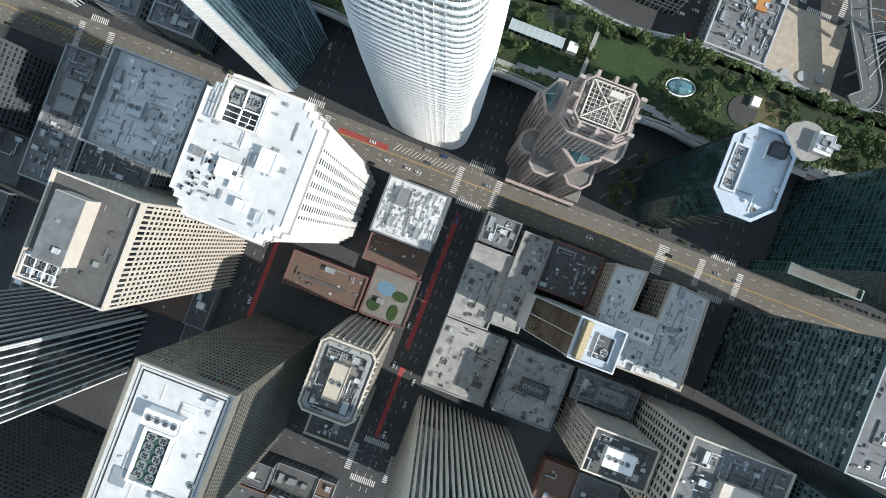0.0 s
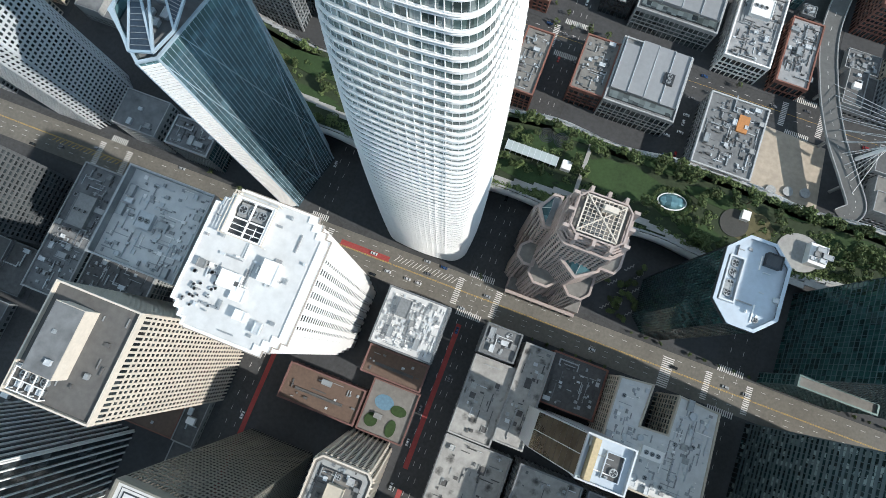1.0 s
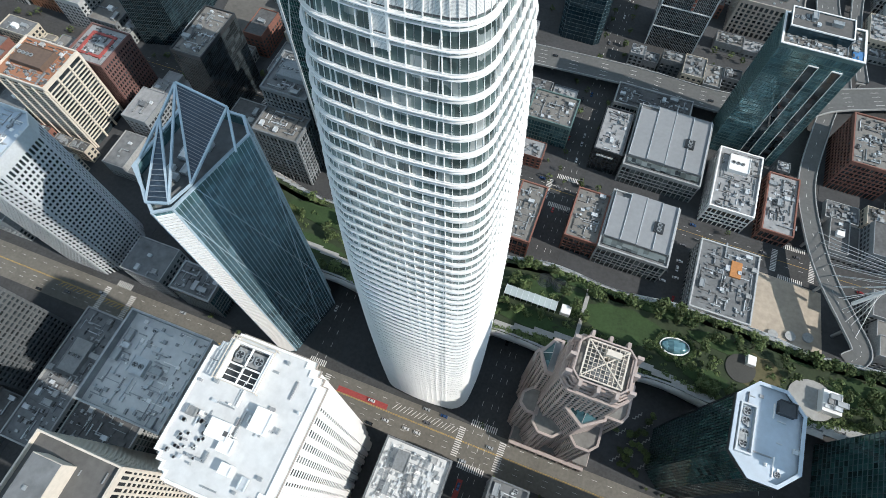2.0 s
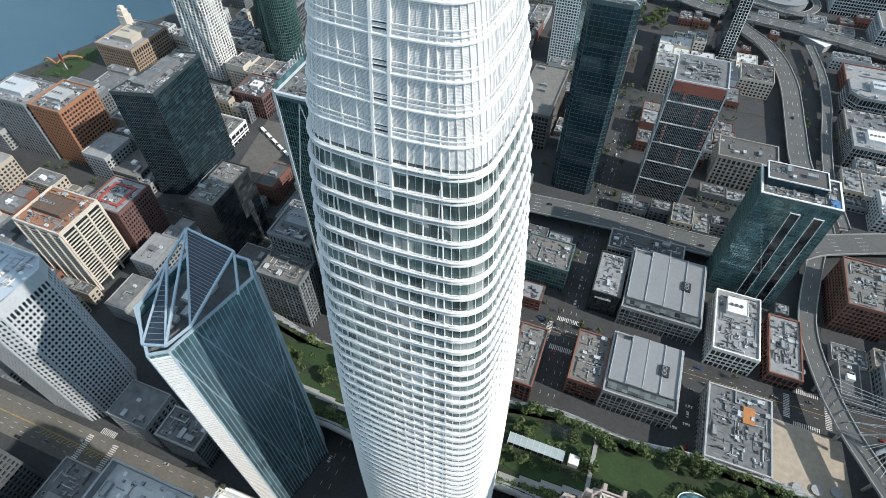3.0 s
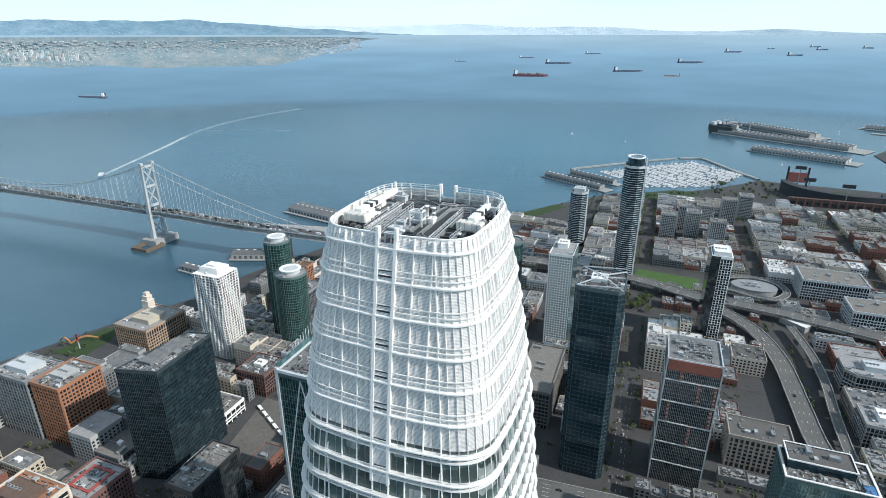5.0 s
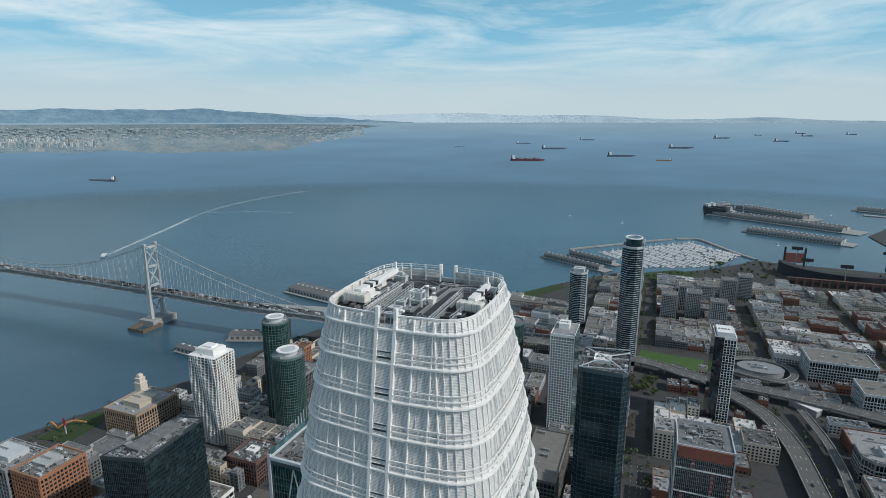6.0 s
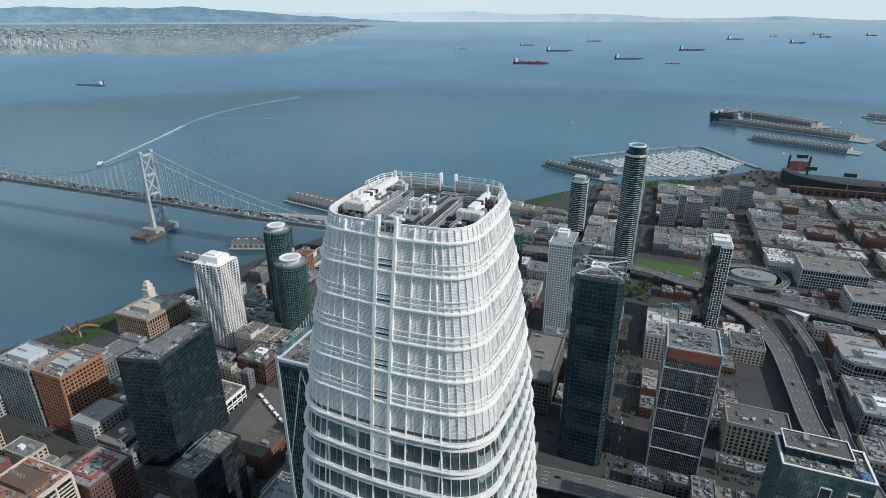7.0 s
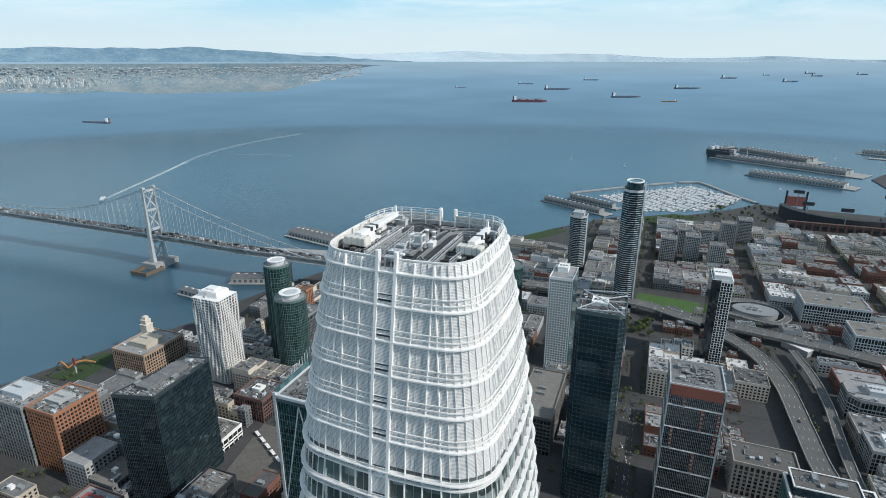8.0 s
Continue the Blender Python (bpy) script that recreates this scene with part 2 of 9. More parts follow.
def offset(poly, d):
    """The polygon (counter-clockwise) pushed out by d."""
    out, k = [], len(poly)
    for i in range(k):
        a, b, c = Vector(poly[i - 1]), Vector(poly[i]), Vector(poly[(i + 1) % k])
        e, f = (b - a).normalized(), (c - b).normalized()
        n1, n2 = Vector((e.y, -e.x)), Vector((f.y, -f.x))
        s = n1 + n2
        s = s / max(0.35, s.dot(n1)) if s.length > 1e-6 else n1
        p = b + s * d
        out.append((p.x, p.y))
    return out


def ring(bm, inner, outer, z0, z1, mi=0):
    """A closed band between two polygons."""
    k = len(inner)
    a, b = [bm.verts.new((*p, z0)) for p in outer], [bm.verts.new((*p, z1)) for p in outer]
    c, d = [bm.verts.new((*p, z1)) for p in inner], [bm.verts.new((*p, z0)) for p in inner]
    for i in range(k):
        j = (i + 1) % k
        for q in ((a[i], a[j], b[j], b[i]), (b[i], b[j], c[j], c[i]), (c[i], c[j], d[j], d[i]), (d[i], d[j], a[j], a[i])):
            bm.faces.new(q).material_index = mi


def rect(w, d, cx=0.0, cy=0.0):
    return [(cx - w / 2, cy - d / 2), (cx + w / 2, cy - d / 2), (cx + w / 2, cy + d / 2), (cx - w / 2, cy + d / 2)]


def chamfer(w, d, c):
    x, y = w / 2, d / 2
    return [(-x + c, -y), (x - c, -y), (x, -y + c), (x, y - c), (x - c, y), (-x + c, y), (-x, y - c), (-x, -y + c)]


def stepped(w, d, c, n):
    """A rectangle whose corners are cut back in n steps."""
    x, y, s = w / 2, d / 2, c / n
    one = [(x - c + (k + h) * s, -y + k * s) for k in range(n) for h in (0, 1)] + [(x, -y + c)]
    out = []
    for sx, sy, rev in ((1, 1, False), (1, -1, True), (-1, -1, False), (-1, 1, True)):
        pts = [(a * sx, b * sy) for a, b in one]
        out += pts[::-1] if rev else pts
    clean = []
    for p_ in out:
        if not clean or (Vector(p_) - Vector(clean[-1])).length > 1e-4:
            clean.append(p_)
    return clean


def round_poly(rx, ry, n=28):
    return [(rx * math.cos(2 * math.pi * i / n), ry * math.sin(2 * math.pi * i / n)) for i in range(n)]


# ---- rooftop plant, made once ----
def fan_mesh():
    bm = bmesh.new()
    prism(bm, round_poly(1.1, 1.1, 12), 0, 0.5, 0, True)
    ring(bm, round_poly(1.05, 1.05, 12), round_poly(1.35, 1.35, 12), 0.0, 0.75, 1)
    for i in range(4):
        a = i * math.pi / 2
        v = [bm.verts.new((r * math.cos(a + o), r * math.sin(a + o), 0.62)) for r, o in ((0.15, 0), (1.0, -0.25), (1.0, 0.25))]
        bm.faces.new(v).material_index = 1
    return mesh_of(bm, "fan", [DARKMETAL, STEEL])


def unit_mesh(w, d, h, mat):
    """A plant unit: skid, body, overhanging lid with a sunken top."""
    bm = bmesh.new()
    rows = []
    for x, y, z in ((w - 0.5, d - 0.3, 0), (w - 0.5, d - 0.3, 0.25), (w, d, 0.25), (w, d, h - 0.25), (w + 0.24, d + 0.24, h - 0.25), (w + 0.24, d + 0.24, h + 0.06), (w - 0.5, d - 0.5, h + 0.06), (w - 0.6, d - 0.6, h - 0.2)):
        rows.append([bm.verts.new((p, q, z)) for p, q in rect(x, y)])
    for j, (lo, hi) in enumerate(zip(rows, rows[1:])):
        for i in range(4):
            bm.faces.new((lo[i], lo[(i + 1) % 4], hi[(i + 1) % 4], hi[i])).material_index = 1 if j < 2 else 0
    bm.faces.new(rows[-1])
    return mesh_of(bm, "plant_unit", [mat, DARKMETAL if w < 5 else mat])


def duct_mesh(l):
    bm = bmesh.new()
    box(bm, -l / 2, l / 2, -0.4, 0.4, 0.5, 1.2)
    box(bm, l / 2 - 0.8, l / 2, 0.3, 3.2, 0.5, 1.2)
    for i in range(int(l // 3) + 1):
        box(bm, -l / 2 + i * 3, -l / 2 + i * 3 + 0.15, -0.45, 0.45, 0, 1.26, 1)
    return mesh_of(bm, "duct", [STEEL, DARKMETAL])


def curb_mesh():
    bm = bmesh.new()
    box(bm, -0.8, 0.8, -0.8, 0.8, 0, 0.5)
    prism(bm, round_poly(0.35, 0.35, 8), 0.5, 1.1)
    return mesh_of(bm, "vent", [STEEL])


FAN = fan_mesh()
UNITS = [unit_mesh(4, 2.4, 2.2, SCREEN), unit_mesh(6, 3, 2.6, STEEL), unit_mesh(2.4, 2.0, 1.6, SCREEN), unit_mesh(3.2, 3.0, 2.0, PALE)]
DUCTS = [duct_mesh(7), duct_mesh(12)]
VENT = curb_mesh()
rng = random.Random(7)


def inside(p, poly):
    r, k = False, len(poly)
    for i in range(k):
        (x1, y1), (x2, y2) = poly[i], poly[(i + 1) % k]
        if (y1 > p[1]) != (y2 > p[1]) and p[0] < (x2 - x1) * (p[1] - y1) / (y2 - y1) + x1:
            r = not r
    return r


def roof_plant(parent, poly, z, count, keep=()):
    """Units, ducts and vents strewn over a roof, clear of its edge and of the rectangles in keep."""
    inner = offset(poly, -2.2)
    xs, ys = [p[0] for p in inner], [p[1] for p in inner]
    taken = [tuple(k) for k in keep]
    for _ in range(count * 4):
        if count <= 0:
            break
        x, y = rng.uniform(min(xs), max(xs)), rng.uniform(min(ys), max(ys))
        kind = rng.random()
        me, r = (rng.choice(UNITS), 3.2) if kind < 0.5 else (rng.choice(DUCTS), 4.5) if kind < 0.68 else (VENT, 1.2) if kind < 0.88 else (FAN, 1.6)
        if not inside((x, y), inner) or any(k[0] - r < x < k[1] + r and k[2] - r < y < k[3] + r for k in taken):
            continue
        put("roof_unit" if me in UNITS else me.name.split(".")[0], me, parent, pose(x, y, z, 0, 0, rng.choice((0, 90, 180, 270))))
        taken.append((x - r * 0.6, x + r * 0.6, y - r * 0.6, y + r * 0.6))
        count -= 1


def pipework(parent, poly, z, n, seed, keep=(), light=False):
    """A crowd of low ducts, pipes, kerbs and boxes on a roof, too many to pick apart."""
    q = random.Random(seed)
    inner = offset(poly, -1.6)
    xs, ys = [p[0] for p in inner], [p[1] for p in inner]
    bm = bmesh.new()
    k = 0
    for _ in range(n * 3):
        if k >= n:
            break
        x, y = q.uniform(min(xs), max(xs)), q.uniform(min(ys), max(ys))
        if q.random() < 0.5:
            l, w, h = q.uniform(2, 11), q.uniform(0.2, 0.6), q.uniform(0.3, 1.0)
        else:
            l, w, h = q.uniform(0.5, 2.6), q.uniform(0.5, 2.0), q.uniform(0.4, 1.6)
        if q.random() < 0.5:
            l, w = w, l
        if not all(inside((x + a * l / 2, y + b * w / 2), inner) for a in (-1, 1) for b in (-1, 1)) or any(x + l / 2 > a and x - l / 2 < b and y + w / 2 > c and y - w / 2 < d for a, b, c, d in keep):
            continue
        box(bm, x - l / 2, x + l / 2, y - w / 2, y + w / 2, z, z + h, q.choice((0, 0, 1, 2, 2, 3)), False)
        k += 1
    if k:
        part("pipework", bm, [SCREEN, WHITE, STEEL, R_PALE] if light else [STEEL, SCREEN, R_DARK, R_GREY], parent, "dense grey ducts and pipes", None, "stuff")
    else:
        bm.free()


def PIER_CORNERS(w, out, h):
    return [(x, y, z) for z in (0, h) for x, y in ((-w / 2, -0.15), (w / 2, -0.15), (w / 2, out), (-w / 2, out))]


def building(name, label, u, v, poly, h, frame_mat, glass, roof_mat, fh=3.9, bh=1.2, bay=3.0, pier=0.6, proud=0.4, pier_proud=None,
             base_h=6.0, parapet=1.3, plant=6, turn=0.0, z0=0.0, category="office tower", pent=None, pent_mat=None, top_band=2.0, skip_edges=(), group="", bands=True, density=0.06):
    """A building on a polygon plan: glass core, a band at every floor, a pier at every bay, roof, parapet and plant. pent: (x0, x1, y0, y1, height) of a roof house."""
    t = thing(name, at(u, v, z0, turn), label, category, group)
    bm = bmesh.new()
    prism(bm, poly, 0, h - 0.3)
    part("glazing", bm, glass, t)
    if bands:
        bm = bmesh.new()
        ring(bm, offset(poly, -0.2), offset(poly, proud), 0, bh)
        me = mesh_of(bm, "floor_band", frame_mat)
        k = max(1, int((h - base_h - top_band) / fh))
        if v > 400 or abs(u) > 330:
            bm = bmesh.new()
            for i in range(k):
                ring(bm, offset(poly, -0.2), offset(poly, proud), base_h + i * fh, base_h + i * fh + bh)
            part("band_grid", bm, frame_mat, t, "", None, "stuff")
        else:
            for i in range(k):
                put("floor_band", me, t, pose(0, 0, base_h + i * fh))
    bm = bmesh.new()
    ring(bm, offset(poly, -0.5), offset(poly, proud + 0.08), h - top_band, h + parapet)
    part("parapet", bm, frame_mat, t)
    if bay:
        pp = pier_proud if pier_proud is not None else proud + 0.12
        bm = one_box(-pier / 2, pier / 2, -0.15, pp, 0, h - top_band + 0.1)
        me = mesh_of(bm, "pier", frame_mat)
        total = sum(max(1, round((Vector(poly[i]) - Vector(poly[i - 1])).length / bay)) for i in range(len(poly)))
        joined = bmesh.new() if (v > 240 or abs(u) > 230 or total > 40) else None
        for i in range(len(poly)):
            if i in skip_edges:
                continue
            a, b = Vector(poly[i]), Vector(poly[(i + 1) % len(poly)])
            e = b - a
            n = max(1, round(e.length / bay))
            ang = math.degrees(math.atan2(e.y, e.x)) + 180
            for j in range(n + (1 if e.length > bay else 0)):
                q = a + e * (j / n) if n > 0 else a
                if j == 0:
                    q = q + e.normalized() * pier * 0.5
                if j == n:
                    q = q - e.normalized() * pier * 0.5
                if joined is None:
                    put("pier", me, t, pose(q.x, q.y, 0, 0, 0, ang))
                else:
                    c, s = math.cos(radians(ang)), math.sin(radians(ang))
                    for vs in [[joined.verts.new((q.x + x * c - y * s, q.y + x * s + y * c, z)) for x, y, z in corners] for corners in (PIER_CORNERS(pier, pp, h - top_band + 0.1),)]:
                        for f in ((0, 1, 5, 4), (1, 2, 6, 5), (2, 3, 7, 6), (3, 0, 4, 7), (4, 5, 6, 7)):
                            joined.faces.new([vs[k] for k in f])
        if joined is not None:
            part("pier_grid", joined, frame_mat, t, "", None, "stuff")
    bm = bmesh.new()
    prism(bm, offset(poly, -0.45), h - 0.6, h + 0.02)
    part("roof", bm, roof_mat, t)
    keep = []
    if pent:
        x0, x1, y0, y1, ph = pent
        bm = bmesh.new()
        box(bm, x0, x1, y0, y1, h, h + ph)
        ring(bm, rect(x1 - x0 - 0.5, y1 - y0 - 0.5, (x0 + x1) / 2, (y0 + y1) / 2), rect(x1 - x0 + 0.3, y1 - y0 + 0.3, (x0 + x1) / 2, (y0 + y1) / 2), h + ph - 0.6, h + ph + 0.5)
        part("penthouse", bm, pent_mat or frame_mat, t)
        keep.append((x0, x1, y0, y1))
        if (x1 - x0) > 7 and (y1 - y0) > 5:
            for i in range(min(4, int((x1 - x0) / 3.6))):
                put("fan", FAN, t, pose(x0 + 2.4 + i * 3.3, (y0 + y1) / 2, h + ph))
    roof_plant(t, poly, h + 0.02, plant, keep)
    if plant and v < 420:
        xs_, ys_ = [p[0] for p in poly], [p[1] for p in poly]
        pipework(t, poly, h + 0.02, int(min(190, (max(xs_) - min(xs_)) * (max(ys_) - min(ys_)) * density)), int(abs(u) * 7 + abs(v)), keep, roof_mat in (R_WHITE, BLUEWHITE))
    return t


def span(u0, u1, v0, v1):
    return (u0 + u1) / 2, (v0 + v1) / 2, rect(u1 - u0, v1 - v0)


# ---- ground, water and the far shore ----
NEAR, REACH = 3000.0, 1850.0


def squeeze(p):
    """Brings what lies beyond 3 km closer along the line to the camera's post, so that all of the bay lies within 4.9 km."""
    e = Vector((0, 0, EYE))
    d = Vector(p) - e
    s = d.length
    return Vector(p) if s <= NEAR else e + d * ((NEAR + REACH * (1 - math.exp(-(s - NEAR) / REACH))) / s)


def nearer(p, f):
    """A point drawn a little towards the eye."""
    e = Vector((0, 0, EYE))
    return e + (Vector(p) - e) * f


def uvw(u, v, z=0.0):
    return Vector((u * CU - v * SU, u * SU + v * CU, z))


def water_material():
    m = bpy.data.materials.new("bay_water")
    m.use_nodes = True
    n, l = m.node_tree.nodes, m.node_tree.links
    b = n["Principled BSDF"]
    geo = n.new("ShaderNodeNewGeometry")
    wide, mp = n.new("ShaderNodeTexNoise"), n.new("ShaderNodeMapping")
    mp.inputs["Scale"].default_value = (0.0011, 0.0022, 0.001)
    mp.inputs["Rotation"].default_value = (0, 0, 0.5)
    wide.inputs["Scale"].default_value, wide.inputs["Detail"].default_value, wide.inputs["Roughness"].default_value = 1.0, 7, 0.6
    ramp = n.new("ShaderNodeValToRGB")
    e = ramp.color_ramp.elements
    e[0].position, e[0].color = 0.35, (0.031, 0.082, 0.122, 1)
    e[1].position, e[1].color = 0.70, (0.058, 0.130, 0.180, 1)
    l.new(geo.outputs["Position"], mp.inputs["Vector"])
    l.new(mp.outputs["Vector"], wide.inputs["Vector"])
    l.new(wide.outputs["Fac"], ramp.inputs["Fac"])
    l.new(ramp.outputs["Color"], b.inputs["Base Color"])
    up = n.new("ShaderNodeCombineXYZ")
    up.inputs[2].default_value = 1.0
    chop, bp = n.new("ShaderNodeTexNoise"), n.new("ShaderNodeBump")
    chop.inputs["Scale"].default_value, chop.inputs["Detail"].default_value, chop.inputs["Roughness"].default_value = 0.05, 9, 0.7
    bp.inputs["Strength"].default_value, bp.inputs["Distance"].default_value = 0.2, 1.6
    l.new(geo.outputs["Position"], chop.inputs["Vector"])
    l.new(chop.outputs["Fac"], bp.inputs["Height"])
    l.new(up.outputs[0], bp.inputs["Normal"])
    l.new(bp.outputs["Normal"], b.inputs["Normal"])
    b.inputs["Roughness"].default_value = 0.24
    b.inputs["IOR"].default_value = 1.33
    b.inputs["Specular IOR Level"].default_value = 1.0
    return m


WATER = water_material()
FAINTFOAM = material("thin_foam", (0.19, 0.28, 0.33), 0.6, 0, 0.3, 0.05, 0.02)
FOAM = material("foam_wake", (0.40, 0.47, 0.50), 0.8, 0, 0.3, 0.05, 0.02)


def far_water_material():
    """The bay beyond 3 km, a backdrop: near water that passes into a plain glow, haze and sky light painted as emission
    by height.
    """
    m = water_material()
    m.name = "far_bay_water"
    n, l = m.node_tree.nodes, m.node_tree.links
    out, b = n["Material Output"], n["Principled BSDF"]
    geo, sep = n.new("ShaderNodeNewGeometry"), n.new("ShaderNodeSeparateXYZ")
    l.new(geo.outputs["Position"], sep.inputs[0])
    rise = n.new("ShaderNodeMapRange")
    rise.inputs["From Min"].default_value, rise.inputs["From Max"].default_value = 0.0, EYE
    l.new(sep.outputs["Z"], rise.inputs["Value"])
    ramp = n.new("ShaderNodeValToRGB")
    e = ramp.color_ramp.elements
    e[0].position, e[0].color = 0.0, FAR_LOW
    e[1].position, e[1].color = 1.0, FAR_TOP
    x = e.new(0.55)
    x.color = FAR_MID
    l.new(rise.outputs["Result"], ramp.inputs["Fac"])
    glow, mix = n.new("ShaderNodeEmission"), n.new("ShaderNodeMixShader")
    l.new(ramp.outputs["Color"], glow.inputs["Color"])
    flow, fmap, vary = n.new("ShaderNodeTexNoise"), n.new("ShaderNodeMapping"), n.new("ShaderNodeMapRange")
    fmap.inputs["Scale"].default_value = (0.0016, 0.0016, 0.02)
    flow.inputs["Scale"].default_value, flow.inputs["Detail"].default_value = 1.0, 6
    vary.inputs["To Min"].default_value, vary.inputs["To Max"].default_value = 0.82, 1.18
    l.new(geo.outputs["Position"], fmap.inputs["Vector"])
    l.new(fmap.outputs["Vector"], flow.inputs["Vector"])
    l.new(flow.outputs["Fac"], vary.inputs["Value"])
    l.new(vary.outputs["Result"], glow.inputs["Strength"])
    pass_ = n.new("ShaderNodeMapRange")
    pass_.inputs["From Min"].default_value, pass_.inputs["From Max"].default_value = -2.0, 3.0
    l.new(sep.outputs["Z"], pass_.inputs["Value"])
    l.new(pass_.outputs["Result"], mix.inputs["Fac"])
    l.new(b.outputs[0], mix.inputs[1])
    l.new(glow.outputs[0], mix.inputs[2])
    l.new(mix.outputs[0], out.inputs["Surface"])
    return m


# Emitted colours from low to high, paler upwards for haze and sky light.
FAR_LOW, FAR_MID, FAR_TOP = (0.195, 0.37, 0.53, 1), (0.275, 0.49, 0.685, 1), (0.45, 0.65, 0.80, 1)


def sea(name, radii, mat, label, category):
    bm = bmesh.new()
    k, last = 120, None
    for r in radii:
        row = [bm.verts.new(squeeze((r * math.sin(2 * math.pi * i / k), r * math.cos(2 * math.pi * i / k), -2.0))) for i in range(k)] if r else [bm.verts.new((0, 0, -2.0))]
        if last is not None:
            for i in range(k):
                j = (i + 1) % k
                q = (row[i], row[j], last[0]) if len(last) == 1 else (row[i], row[j], last[j], last[i])
                bm.faces.new(q[::-1])
        last = row
    for f in bm.faces:
        f.smooth = True
        f.normal_flip() if f.normal.z < 0 else None
    bmesh.ops.recalc_face_normals(bm, faces=bm.faces)
    solid(name, bm, mat, None, label, category, "structure")


sea("water", [0, 300, 600, 900, 1200, 1500, 1800, 2100, 2400, 2700, 2950], WATER, "wide blue-grey bay water with a light chop", "water")
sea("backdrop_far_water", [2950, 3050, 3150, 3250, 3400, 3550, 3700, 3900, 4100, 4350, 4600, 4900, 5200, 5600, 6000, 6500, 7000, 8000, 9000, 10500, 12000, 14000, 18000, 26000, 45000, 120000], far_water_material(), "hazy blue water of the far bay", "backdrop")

LAND = [(-4000, -4000), (4000, -4000), (4000, 1500), (900, 1620), (640, 1560), (420, 1580), (300, 1590), (262, 1600), (240, 1570), (150, 1470), (30, 1372), (-72, 1344),
        (-163, 1232), (-259, 1092), (-400, 950), (-520, 800), (-575, 640), (-591, 540), (-635, 440), (-680, 319), (-730, 200), (-1100, -500), (-4000, -2500)]
FARLAND = [(640, 1930), (760, 1870), (1000, 1800), (2600, 1900), (2600, 3100), (1200, 2900), (900, 2680), (820, 2400), (700, 2180), (640, 2080)]


def sheet(name, pts, z, mat, label, thick=3.0, category="ground"):
    bm = bmesh.new()
    w = [uvw(*p) for p in pts]
    prism(bm, [(p.x, p.y) for p in w], z - thick, z)
    return solid(name, bm, mat, None, label, category, "structure")


sheet("ground", LAND, 0.0, ASPHALT, "dark asphalt city ground reaching the bay shore", 4)
sheet("ground_far_shore", FARLAND, 0.0, PAVING, "flat grey waterfront land across the creek", 4)


def mottled(name, dark, light, scale, rise):
    """Woods and streets of a far slope: two scales of patches between two colours with haze mixed in."""
    m = bpy.data.materials.new(name)
    m.use_nodes = True
    n, l = m.node_tree.nodes, m.node_tree.links
    b = n["Principled BSDF"]
    geo, mp, mix, ramp = n.new("ShaderNodeNewGeometry"), n.new("ShaderNodeMapping"), n.new("ShaderNodeMath"), n.new("ShaderNodeValToRGB")
    mp.inputs["Scale"].default_value = (scale, scale, scale * rise)
    wide, fine = n.new("ShaderNodeTexNoise"), n.new("ShaderNodeTexNoise")
    for x, s, d in ((wide, 0.35, 3), (fine, 2.4, 5)):
        x.inputs["Scale"].default_value, x.inputs["Detail"].default_value, x.inputs["Roughness"].default_value = s, d, 0.7
        l.new(mp.outputs["Vector"], x.inputs["Vector"])
    l.new(geo.outputs["Position"], mp.inputs["Vector"])
    mix.operation = "ADD"
    l.new(wide.outputs["Fac"], mix.inputs[0])
    l.new(fine.outputs["Fac"], mix.inputs[1])
    half_ = n.new("ShaderNodeMath")
    half_.operation = "MULTIPLY"
    half_.inputs[1].default_value = 0.5
    l.new(mix.outputs[0], half_.inputs[0])
    l.new(half_.outputs[0], ramp.inputs["Fac"])
    ramp.color_ramp.elements[0].position, ramp.color_ramp.elements[0].color = 0.40, (*dark, 1)
    ramp.color_ramp.elements[1].position, ramp.color_ramp.elements[1].color = 0.62, (*light, 1)
    l.new(ramp.outputs["Color"], b.inputs["Base Color"])
    b.inputs["Roughness"].default_value = 0.95
    b.inputs["Specular IOR Level"].default_value = 0.1
    return m


